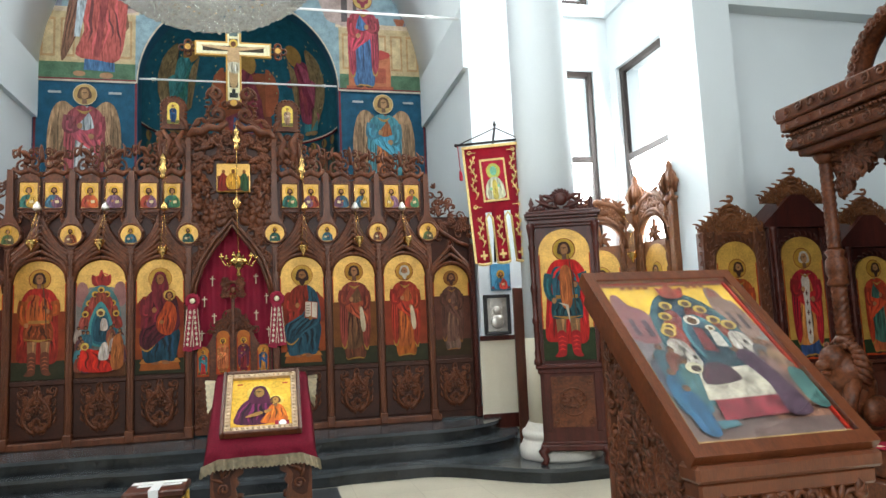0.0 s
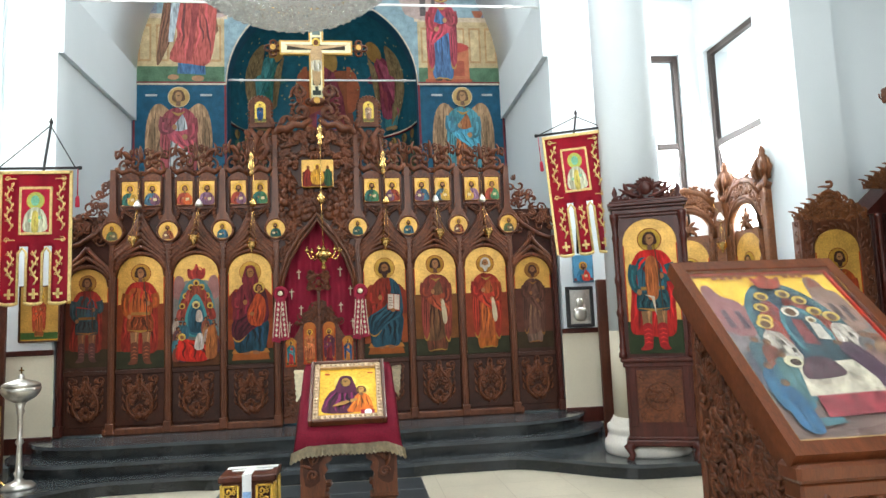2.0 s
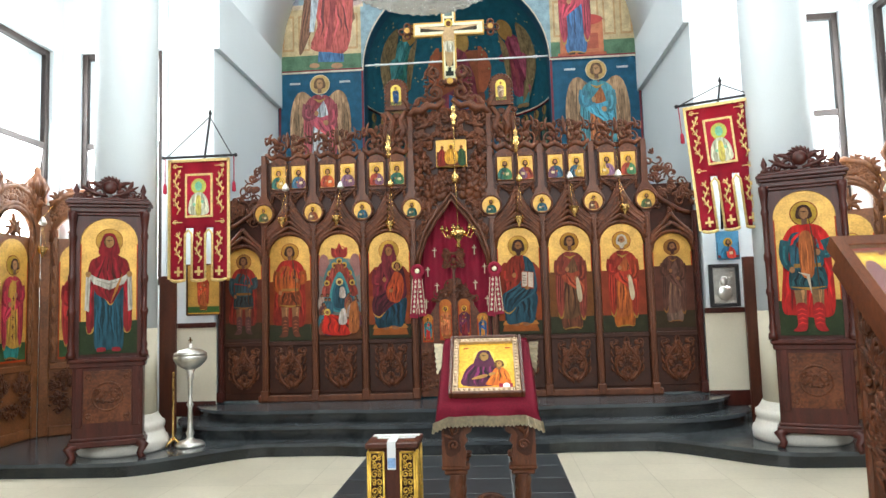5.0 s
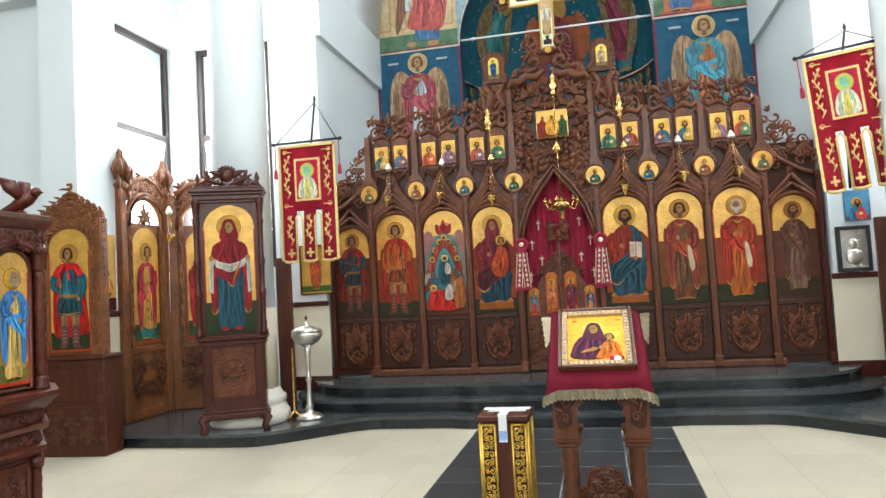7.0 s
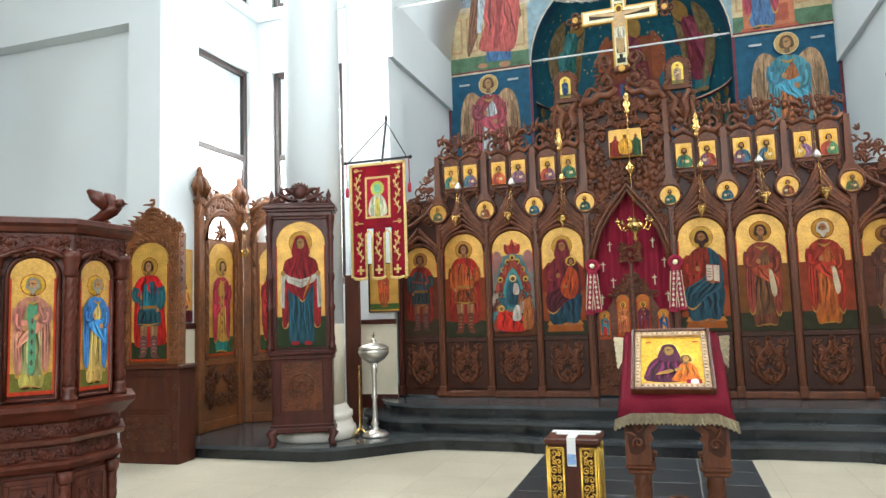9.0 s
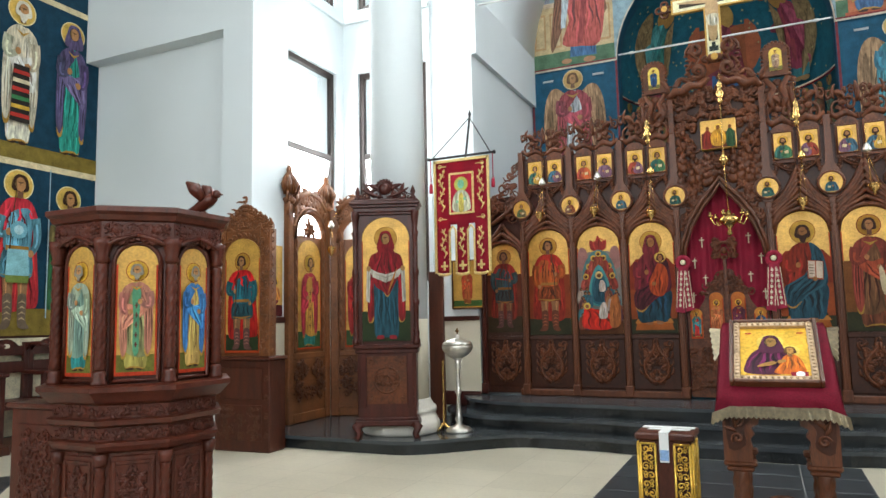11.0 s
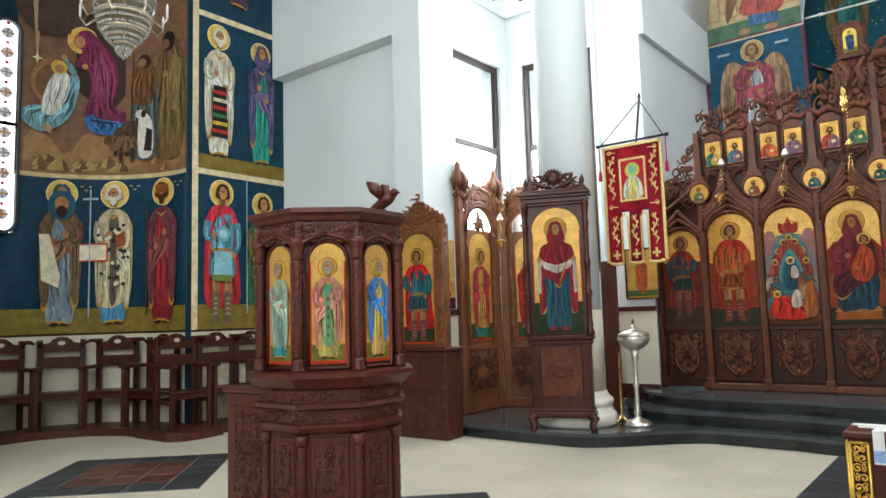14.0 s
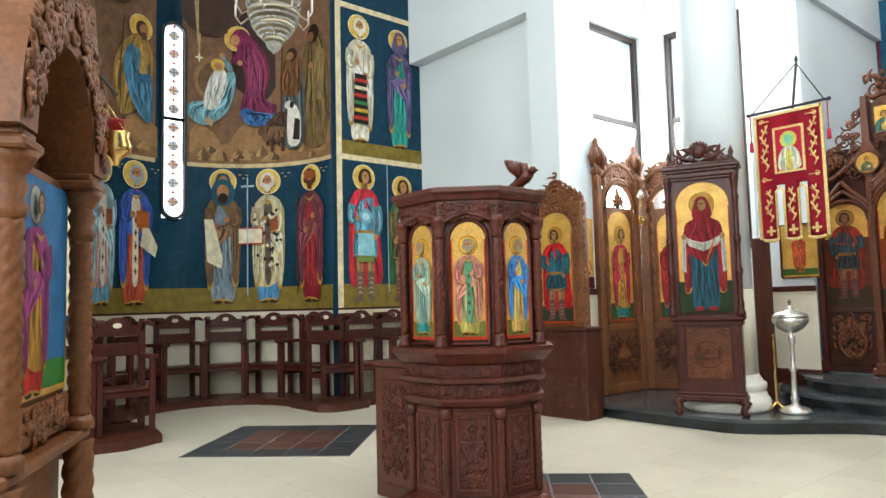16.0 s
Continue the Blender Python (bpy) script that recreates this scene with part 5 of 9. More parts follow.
theo += [(stroke([(-.20, 1.82), (-.12, 1.735), (0, 1.69), (.12, 1.735), (.20, 1.82)], .040), drape("cfc8bc")), (stroke([(-.12, 1.745), (0, 1.70), (.12, 1.745)], .008), "a8a094")]
for q_ in (-1, 1):
    theo += [([(q_ * .215, 1.45), (q_ * .175, 1.43), (q_ * .165, 1.80), (q_ * .205, 1.81)][::q_], drape("cfc8bc")), (stroke([(q_ * .195, 1.47), (q_ * .188, 1.62), (q_ * .186, 1.76)], .005), "a8a094")]
theo += [(disc(-.185, 1.80, .026, 8, 1.2), "b0824e"), (disc(.185, 1.80, .026, 8, 1.2), "b0824e"), (stroke([(.02, 1.52), (.07, 1.66), (.12, 1.80)], .012), "c8782a"), (smooth([(-.10, 1.045), (-.03, 1.045), (-.03, 1.08), (-.09, 1.08)]), "a8202a"), (smooth([(.04, 1.045), (.11, 1.045), (.10, 1.08), (.04, 1.08)]), "a8202a")]
theo += head(0, 2.12, .066, "", "b0824e", "", "8a1420")
dem = body(0, 1.06, 1.20, "1f5a6e", "c01a18", "b01c1c", halo="e0b040", wide=1.15, arms=True) + cloth_of([(-.05, 1.58), (.05, 1.58), (.05, 1.94), (-.05, 1.94)], "b5642e", 4, 7) + [(stroke([(-.08, 1.60), (0, 1.57), (.02, 1.40)], .014), "d8cdb4")]
for nm_ in (theo, dem):
    nm_[:0] = [([(-.26, 1.02), (.26, 1.02), (.26, 1.34), (-.26, 1.34)], "1f3a1e")]
icon_stand(pose(-3.31, -1.93, .14, 0, 0, 22), theo, "dark mahogany icon stand with robed figure in blue and red")
icon_stand(pose(3.37, -1.93, .14, 0, 0, -22), dem, "dark mahogany icon stand with warrior figure in a red cloak")


def flame(b):
    """Carved bud finial of overlapping petals."""
    lathe(b, [(.05, 0), (.075, .05), (.03, .09), (.06, .12), (.085, .2), (.07, .28), (.03, .34), (.035, .37), (.012, .42)], 12)
    for k in range(8):
        a = 2 * math.pi * k / 8
        tube(b, [(.06 * math.cos(a), .06 * math.sin(a), .1), (.10 * math.cos(a), .10 * math.sin(a), .2), (.06 * math.cos(a), .06 * math.sin(a), .3)], [.015, .025, .008], 5)
    for s in (1, -1):
        leaf(b, s * .05, .02, .9 if s > 0 else math.pi - .9, .14, .03, -.03, s * .8)
        leaf(b, s * .05, -.12, 1.1 if s > 0 else math.pi - 1.1, .16, .03, -.03, s * .7)


def side_screen(m, w, shapes, finials, label, wood):
    st = thing("side_screen", label, "wooden screen", m, "side screens")
    bm = bmesh.new()
    box(bm, .04, w - .04, 0, .05, 0, 2.35, .004)
    for x0, x1 in ((0, .11), (w - .11, w)):
        box(bm, x0, x1, -.03, .06, 0, 2.75, .012)
    box(bm, .11, w - .11, -.02, .05, .78, .86, .01)
    box(bm, .11, w - .11, -.02, .05, 0, .12, .01)
    part("frame", bm, wood, st)
    bm = bmesh.new()
    cx = w / 2
    for r0 in (.27, .31):
        tube(bm, [(cx + (w / 2 - .11) * math.cos(math.pi * i / 16), -.01, 2.3 + (r0 + .1) * math.sin(math.pi * i / 16)) for i in range(17)], .042, 6)
    tube(bm, [(cx - w / 2 + .1, -.01, 2.7), (cx - .2, -.01, 2.86), (cx, -.01, 2.92), (cx + .2, -.01, 2.86), (cx + w / 2 - .1, -.01, 2.7)], .045, 6)
    leaf(bm, cx, 2.66, math.pi / 2, .2, .03)
    for s in (-1, 1):
        leaf(bm, cx, 2.68, math.pi / 2 - s * 1.0, .13, .025, 0, s * .6)
    for k in range(7):
        leaf(bm, cx, 2.40, math.pi * (k + .5) / 7, .17 - .012 * abs(k - 3), .030, -.005, .25 * (k - 3))
    ball(bm, (cx, -.02, 2.42), .05, 1, .5, 1)
    tube(bm, [(cx, 0, 2.34), (cx, 0, 2.60)], [.03, .018], 6)
    part("open_arch", bm, wood, st)
    bm = bmesh.new()
    carve(bm, .10, w - .10, 2.34, 2.98, 60, 103, .024, -.02, inside=lambda u, z: (u - cx) ** 2 / (w / 2 - .1) ** 2 + ((z - 2.34) / .40) ** 2 > 1.0 and z < 2.96 - .5 * abs(u - cx), size=(.05, .08))
    part("arch_foliage", bm, wood, st)
    for x in finials:
        bm = bmesh.new()
        for k in range(5):
            for q in (-1, 1):
                leaf(bm, x + q * .035, 2.62 + .085 * k, math.pi / 2 - q * .75, .15 - .012 * k, .026, -.01, q * .7)
        part("finial_leafage", bm, wood, st)
    icon_part(st, cx, .90, w - .40, 2.30, -.01, muted(shapes, "5a4a38", .15), ground="2f4a2a", rise=.24)
    bm = bmesh.new()
    carve(bm, .12, w - .12, .28, .76, 40, 101, .014, -.02, size=(.03, .06))
    part("lattice_carving", bm, OAK, st)
    for q in (.155, w - .155):
        bm = bmesh.new()
        box(bm, q - .03, q + .03, -.035, 0, .86, 2.45, .012)
        for k in range(9):
            leaf(bm, q, 1.0 + .17 * k, math.pi / 2, .15, .018, -.035, .2)
        part("carved_stile", bm, wood, st)
    for x in finials:
        carved("bud_finial", "flame", flame, wood, st, Matrix.Translation((x, .01, 2.72)) @ Matrix.Diagonal((1.35, 1.1, 1.2, 1)))
    return st


LIGHTOAK = mat("light_carved_oak", (0.165, 0.058, 0.018), 0.42, var=0.4, scale=5, fine=45, bump=0.25, spec=0.4)
paraskevi = lambda w: shifted(body(0, 0, 1.18, "c9963a", "a8283a", "1f7a7a", halo="c99a34", wide=1.05, cloth="c9963a"), w / 2, .93)
bishop = lambda w: shifted(body(0, 0, 1.2, "1f4a8a", "a82a2a", "1f4a9a", halo="d9a93a", wide=1.1, cloth="d8cfae"), w / 2, .93)
nun = lambda w: shifted(body(0, 0, 1.15, "5a4a42", "4a3a34", "", halo="c99a34", wide=1.05), w / 2, .93)
lady = lambda w: shifted(body(0, 0, 1.15, "1f5a6a", "2a6a74", "", halo="d9a93a", wide=1.1), w / 2, .93)
side_screen(pose(-4.95, -1.50, .14, 0, 0, 90), .90, paraskevi(.90), (.06, .86), "oak side screen with painted lady in pink and teal", LIGHTOAK)
side_screen(pose(-4.93, -.58, .14, 0, 0, 24), .86, bishop(.86), (.82,), "oak side screen with painted bishop in red and blue", LIGHTOAK)
side_screen(pose(4.93 - .86 * math.cos(radians(24)), -.58 + .86 * math.sin(radians(24)), .14, 0, 0, -24), .86, lady(.86), (.05,), "oak side screen with painted lady in teal", LIGHTOAK)
side_screen(pose(4.95, -.60, .14, 0, 0, -90), .90, nun(.90), (.05, .84), "oak side screen with painted nun in grey", LIGHTOAK)


def shrine_crest(b):
    n = 14
    for s in (1, -1):
        for k in range(5):
            x, z = s * (.08 + .055 * k), .26 - .05 * k
            scroll(b, x, z, .045, 1.2, k, s, .016)
            leaf(b, x, z, math.pi / 2 - s * .4, .09, .016)
    for k in range(5):
        ball(b, (0, 0, .22 + .06 * k), .04 - .004 * k, 1.2, .6, .8, u=8, v=6)
    for s in (1, -1):
        leaf(b, 0, .38, math.pi / 2 - s * .8, .1, .016)
    prism(b, [(-.31, 0), (.31, 0), (.31, .06), (.24, .10), (.20, .18), (.12, .22), (.07, .33), (0, .38), (-.07, .33), (-.12, .22), (-.20, .18), (-.24, .10), (-.31, .06)], .0, .05)
    carve(b, -.28, .28, 0, .24, 26, 111, .014, 0, inside=lambda x, z: z < .28 - .7 * abs(x), size=(.025, .05))


def icon_shrine(m, w, h, shapes, label, wood, gable=False):
    st = thing("icon_shrine", label, "icon shrine", m, "icon shrines by the wall")
    d = .30
    bm = bmesh.new()
    box(bm, -w / 2, w / 2, 0, d, 0, .98, .012)
    box(bm, -w / 2 + .09, w / 2 - .09, -.012, 0, .12, .50, .005)
    box(bm, -w / 2 + .09, w / 2 - .09, -.012, 0, .56, .90, .005)
    part("base_cabinet", bm, PANELWOOD, st)
    bm = bmesh.new()
    carve(bm, -w / 2 + .1, w / 2 - .1, .14, .48, 40, 121, .007, -.014, size=(.02, .045))
    for z in (.18, .38, .58, .78):
        for s in (1, -1):
            scroll(bm, s * (w / 2 - .045), z, .035, 1.3, 0, s, .008, -.002)
    part("base_carving", bm, OAK, st)
    bm = bmesh.new()
    box(bm, -w / 2 - .03, w / 2 + .03, -.04, d + .0, .98, 1.02, .01)
    part("ledge", bm, PANELWOOD, st)
    bm = bmesh.new()
    box(bm, -w / 2, w / 2, .02, .12 if not gable else d, 1.02, h, .008)
    for s in (-1, 1):
        box(bm, s * (w / 2 - .065) - .065, s * (w / 2 - .065) + .065, -.01, .02, 1.02, h, .006)
    if gable:
        prism(bm, [(-w / 2 - .05, h), (w / 2 + .05, h), (w / 2 + .05, h + .04), (0.08, h + .34), (-.08, h + .34), (-w / 2 - .05, h + .04)], -.03, d)
        for s in (-1, 1):
            turned(bm, s * (w / 2 - .04), -.03, 1.02, h, .026)
    part("case", bm, wood, st)
    icon_part(st, 0, 1.06, w - .27, h - .10, -.002, muted(shapes, "3a2212", .18), ground="243018", rise=.2)
    bm = bmesh.new()
    for s in (-1, 1):
        for k in range(15):
            z, e = 1.08 + (h - 1.12) * k / 14, (-1) ** k
            scroll(bm, s * (w / 2 - .065) + .022 * e, z, .036, 1.3, k, e, .012, -.016, seg=9)
            leaf(bm, s * (w / 2 - .065) - .02 * e, z + .02, math.pi / 2 + e * .8, .07, .014, -.016, -e * .5)
            scroll(bm, s * (w / 2), z, .03, 1.2, k, s, .011, .04, seg=8)
    for k in range(13):
        a = math.pi * k / 12
        leaf(bm, (w / 2 - .12) * math.cos(a), h - .28 + .2 * math.sin(a), a + .5, .07, .014, -.012, .5)
    part("border_carving", bm, wood, st)
    carved("crest", "shrinecrest", shrine_crest, wood, st, Matrix.Translation((0, .03, h + (.26 if gable else 0))) @ Matrix.Diagonal((w / .62, 1, .8, 1)))
    return st


george = shifted(body(0, 0, 1.06, "1f5f70", "b81812", "6a4a40", halo="c99a34", wide=1.2, arms=True), 0, 1.1)
icon_shrine(pose(-4.85, -2.42, 0, 0, 0, 3), .73, 2.42, george, "carved oak icon shrine with warrior figure in a red cloak", LIGHTOAK)
icon_shrine(pose(5.02, -2.42, 0, 0, 0, -3), .71, 2.38, shifted(body(0, 0, 1.0, "1f5a6a", "a8481e", "7a3a2a", halo="c99a34", wide=1.1), 0, 1.1), "carved oak icon shrine with armed figure on gold", OAK)
icon_shrine(pose(5.80, -2.42, 0, 0, 0, 0), .76, 2.42, shifted(body(0, 0, 1.12, "c9803a", "a01c22", "2a4a7a", halo="c99a34", wide=1.1, hair="c9c2b0", cloth="d8cfc0"), 0, 1.08), "gabled walnut icon shrine with bishop figure in red", MAHOGANY, True)
icon_shrine(pose(6.68, -2.42, 0, 0, 0, 0), .74, 2.20, shifted(body(0, 0, .98, "3a6a5a", "b03a1e", "b85a2a", halo="c99a34", wide=1.1), 0, 1.08), "gabled walnut icon shrine with figures in orange", MAHOGANY, True)

# low cream panelling with a wooden rail, boards, wall icons
for s, tag in ((-1, "left"), (1, "right")):
    bm = bmesh.new()
    box(bm, *sorted((s * 4.995, s * 4.985)), -2.09, -1.48, .22, 1.38)
    box(bm, *sorted((s * 3.20, s * 2.96)), -.112, -.10, .42, 1.36)
    box(bm, *sorted((s * 3.60, s * 3.20)), -.112, -.10, .20, 1.36)
    structure("trim_wainscot_" + tag, bm, CREAM, "cream painted low wall panelling", "panelling")
    bm = bmesh.new()
    box(bm, *sorted((s * 5.0, s * 4.97)), -2.09, -1.48, 1.38, 1.45, .006)
    box(bm, *sorted((s * 3.60, s * 2.96)), -.135, -.10, 1.36, 1.42, .006)
    box(bm, *sorted((s * 3.60, s * 2.96)), -.125, -.10, .28, .46, .006)
    box(bm, *sorted((s * 5.0, s * 4.975)), -2.09, -1.48, .14, .22, .006)
    structure("trim_rail_" + tag, bm, MAHOGANY, "dark wooden rail over the panelling", "rail")
    bd = thing("wooden_board", "tall plain brown wooden board beside the column", "board", pose(s * 3.40, -.50, .14 if s < 9 else .28), "boards by the columns")
    bm = bmesh.new()
    box(bm, -.10, .10, 0, .05, 0, 1.85, .008)
    part("board", bm, PANELWOOD, bd)
ic = thing("wall_icon", "small gilded icon of a deacon hung on the pier", "icon", pose(-3.10, -.16, 1.52))
icon_part(ic, 0, 0, .42, .62, 0, shifted(body(0, 0, .50, "a3542a", "a8442a", "", halo="d9a93a", wide=1.0), 0, .05), rise=0, ground="3a5a2a", border="b5862a")
bm = bmesh.new()
tube(bm, [(-.21, -.004, 0), (.21, -.004, 0), (.21, -.004, .62), (-.21, -.004, .62), (-.21, -.004, 0)], .012, 6)
part("frame", bm, OAK, ic)
sv = thing("wall_icon", "embossed silver icon in a dark frame on the pier", "icon", pose(3.19, -.16, 1.43))
bm = bmesh.new()
for q in ((-.17, -.13, 0, .5), (.13, .17, 0, .5), (-.13, .13, 0, .04), (-.13, .13, .46, .5)):
    box(bm, q[0], q[1], -.03, .03, q[2], q[3], .006)
part("frame", bm, BLACK, sv)
bm = bmesh.new()
box(bm, -.13, .13, 0, .02, .04, .46)
ball(bm, (0, 0, .30), .05, 1, .4, 1.2)
ball(bm, (0, 0, .16), .09, 1, .3, 1.0)
ball(bm, (.05, -.01, .20), .03, 1, .4, 1.2)
carve(bm, -.12, .12, .05, .45, 30, 141, .006, 0, size=(.015, .03))
part("embossed_plate", bm, SILVER, sv)
sm = thing("wall_icon", "small colourful icon above the silver one", "icon", pose(3.26, -.16, 1.98))
icon_part(sm, 0, 0, .26, .34, 0, shifted(bust(0, 0, .26, "2a6a8a", "b5382a"), 0, .02), rise=0, ground="7a2a2a", field=paint("4a86a8"), border="3a5a6a")
bl = thing("wall_icon", "gilded mother and child icon on the side wall", "icon", pose(-4.98, -1.80, 1.46, 0, 0, 90))
icon_part(bl, 0, 0, .50, .86, 0, shifted(bust(-.04, 0, .6, "6a1f24", "4a1a20"), 0, .14) + shifted(bust(.1, 0, .3, "c9803a", "b5601f"), 0, .2), rise=0, ground="4a1418", border=None)

# centre lectern with its velvet cloth and icon
lec = thing("icon_lectern", "carved walnut lectern with twisted legs on the slate aisle", "lectern", pose(.41, -4.55, 0))
for x in (-.18, .18):
    for y in (-.16, .16):
        bm = bmesh.new()
        twisted(bm, x, y, .10, .62, .037, 3)
        box(bm, x - .075, x + .075, y - .05, y + .05, .635, .66, .008)
        box(bm, x - .062, x + .062, y - .045, y + .045, .61, .635, .008)
        box(bm, x - .045, x + .045, y - .045, y + .045, 0, .10, .008)
        part("leg", bm, OAK, lec)
for s in (-1, 1):
    bm = bmesh.new()
    pts = [(s * .25, .66), (s * .25, .93), (s * .05, .93), (s * .06, .90), (s * .085, .885), (s * .09, .84), (s * .125, .82), (s * .11, .79), (s * .13, .765), (s * .12, .73), (s * .125, .66)]
    prism(bm, pts if s > 0 else pts[::-1], -.21, -.17)
    br = part("bracket", bm, OAK, lec)
    # flat plate for a hollow: its shade is put into the darker colour
    bm = bmesh.new()
    pts = smooth([(s * .225, .72), (s * .225, .91), (s * .115, .905), (s * .125, .86), (s * .155, .82), (s * .15, .74)], 3)
    prism(bm, pts if s > 0 else pts[::-1], -.214, -.208)
    part("recess", bm, DARK_OR_SHADED_WOOD, br)
    bm = bmesh.new()
    scroll(bm, s * .185, .86, .035, 1.3, 0, s, .010, -.217)
    scroll(bm, s * .185, .77, .030, 1.3, 2, -s, .009, -.217)
    leaf(bm, s * .15, .885, .2 if s > 0 else math.pi - .2, .07, .012, -.216, s * .5)
    for k in range(3):
        leaf(bm, s * .19, .80 + .02 * k, math.pi / 2 + s * (k - 1) * .8, .06, .010, -.217, .4)
    part("carving", bm, OAK, br)
bm = bmesh.new()
tre = [(-.15, .18), (.15, .18), (.15, .30), (.14, .345), (.10, .37), (.09, .42), (.05, .455), (0, .465), (-.05, .455), (-.09, .42), (-.10, .37), (-.14, .345), (-.15, .30)]
prism(bm, smooth(tre, 3), -.02, .02)
carve(bm, -.13, .13, .20, .44, 30, 151, .010, -.024, inside=lambda x, z: z < .46 - abs(x) * .9, size=(.02, .04))
tube(bm, [(x_, -.02, z_) for x_, z_ in smooth(tre, 3)[2:]], .010, 5)
part("stretcher", bm, OAK, lec)
bm = bmesh.new()
A = [(-.23, .865), (.20, 1.16), (.20, 1.28), (-.23, .96)]
vs0 = [bm.verts.new((-.25, y, z)) for y, z in A]
vs1 = [bm.verts.new((.25, y, z)) for y, z in A]
bm.faces.new(vs0), bm.faces.new(vs1[::-1])
for i in range(4):
    bm.faces.new((vs0[i], vs1[i], vs1[(i + 1) % 4], vs0[(i + 1) % 4]))
part("desk", bm, OAK, lec)


def lectern_surface(x, t):
    """A point on the sloping top: t from 0 at the low edge to 1 at the high edge."""
    return Vector((x, -.25 + .46 * t, .965 + .335 * t))


cl = thing("lectern_cloth", "crimson velvet cloth with cream lace edge on the lectern", "cloth", pose(.41, -4.55, 0))
bm = bmesh.new()
nx, nt = 28, 20


def drop(u):
    """How far the front flap hangs down, lower at its corners."""
    return .048 + .035 * max(0, abs(u) - .7) / .3


def cloth_at(u, v):
    """The cloth from its front hem (v 0) over the desk to its back (v 1); u runs across."""
    if v < .2:
        k = 1 - v / .2
        p = lectern_surface(u * (.272 + .018 * k), 0)
        p.z -= k * drop(u)
        p.y -= .016 + (.010 * math.sin(u * 8) + .006 * math.sin(u * 19)) * k
    else:
        t = (v - .2) / .8
        p = lectern_surface(u * (.272 - .012 * t), t) + Vector((0, -.012, .016))
        p.z += .004 * math.sin(u * 5 + t * 6)
    if abs(u) > .93:
        p.z -= .05 * (abs(u) - .93) / .07 * (1 if v >= .2 else v / .2)
    return p


rows_ = [[bm.verts.new(cloth_at(2 * i / nx - 1, j / nt)) for i in range(nx + 1)] for j in range(nt + 1)]
for j in range(nt):
    for i in range(nx):
        bm.faces.new((rows_[j][i], rows_[j][i + 1], rows_[j + 1][i + 1], rows_[j + 1][i])).smooth = True
bmesh.ops.solidify(bm, geom=bm.faces[:], thickness=.005)
part("velvet", bm, VELVET, cl)
bm = bmesh.new()
prev = None
for i in range(57):
    u = -1 + i / 28
    top_ = cloth_at(u, 0) + Vector((0, -.004, .012))
    low_ = cloth_at(u, 0) + Vector((u * .008, -.010 - .004 * math.sin(i * 1.7), -.036 - .010 * (i % 2) - .02 * max(0, abs(u) - .8)))
    v = [bm.verts.new(top_), bm.verts.new(low_)]
    if prev:
        bm.faces.new((prev[0], prev[1], v[1], v[0])).smooth = True
    prev = v
bmesh.ops.solidify(bm, geom=bm.faces[:], thickness=.004)
part("lace_edge", bm, LACE, cl)
for s in (-1, 1):
    bm = bmesh.new()
    prev = None
    for j in range(13):
        t = .66 + j * .030
        p = lectern_surface(s * .256, t) + Vector((0, -.01, -.02))
        v = [bm.verts.new(p), bm.verts.new(p + Vector((s * (.026 + .006 * (j % 2) + .026 * j / 12), -.012, -.045 + .05 * j / 12)))]
        if prev:
            bm.faces.new((prev[0], prev[1], v[1], v[0])).smooth = True
        prev = v
    bmesh.ops.solidify(bm, geom=bm.faces[:], thickness=.004)
    part("side_lace", bm, LACE, cl)
fi = thing("framed_icon", "gilded framed icon of mother and child lying on velvet", "icon", Matrix.Translation((.41, -4.55, 0)) @ Matrix.Translation(lectern_surface(0, .10) + Vector((0, -.02, .022))) @ pose(0, 0, 0, -52))
bm = bmesh.new()
for q in ((-.205, -.185, .0, .475), (.185, .205, .0, .475), (-.185, .185, .0, .02), (-.185, .185, .455, .475)):
    box(bm, q[0], q[1], -.034, .01, q[2], q[3], .006)
part("frame", bm, OAK, fi)
bm = bmesh.new()
for x0, x1, z0, z1 in ((-.185, -.155, .02, .455), (.155, .185, .02, .455), (-.155, .155, .02, .05), (-.155, .155, .425, .455)):
    box(bm, x0, x1, -.026, .0, z0, z1, .004)
for k in range(17):
    for x in (-.17, .17):
        ball(bm, (x, -.027, .036 + .0255 * k), .010, 1, .5, .8, u=6, v=4)
for k in range(12):
    for z in (.035, .44):
        ball(bm, (-.145 + .0264 * k, -.027, z), .010, .8, .5, 1, u=6, v=4)
part("silver_fillet", bm, mat("pale_gilt_moulding", (0.42, 0.29, 0.17), 0.4, metal=.4, var=.25, scale=25, bump=.1), fi, "pale beaded gilt moulding")
bm, mats = bmesh.new(), [paint("e2b23e")]
box(bm, -.155, .155, -.004, .006, .05, .425)
sh = [([(-.155, .05), (.155, .05), (.155, .075), (-.155, .075)], "c89430"), (disc(-.015, .315, .062, 20), "e8c458"), (disc(.075, .25, .042, 16), "e8c458")]
sh += cloth_of([(-.125, .085), (.06, .085), (.07, .18), (.045, .255), (.0, .285), (-.05, .275), (-.10, .235), (-.13, .16)], "4a1832", 8, 3, light=1.7)
sh += cloth_of([(.0, .085), (.125, .085), (.13, .14), (.11, .20), (.075, .225), (.04, .20), (.02, .14)], "c8641e", 7, 4)
sh += head(-.012, .312, .040, "", "9a7238", "", "4a1832") + head(.072, .245, .026, "5a3a1e", "b08040")
sh += [(smooth([(-.08, .125), (-.02, .135), (.01, .155), (-.01, .165), (-.06, .145)]), "a87a3c"), (smooth([(.02, .15), (.05, .165), (.045, .18), (.015, .17)]), "b08040")]
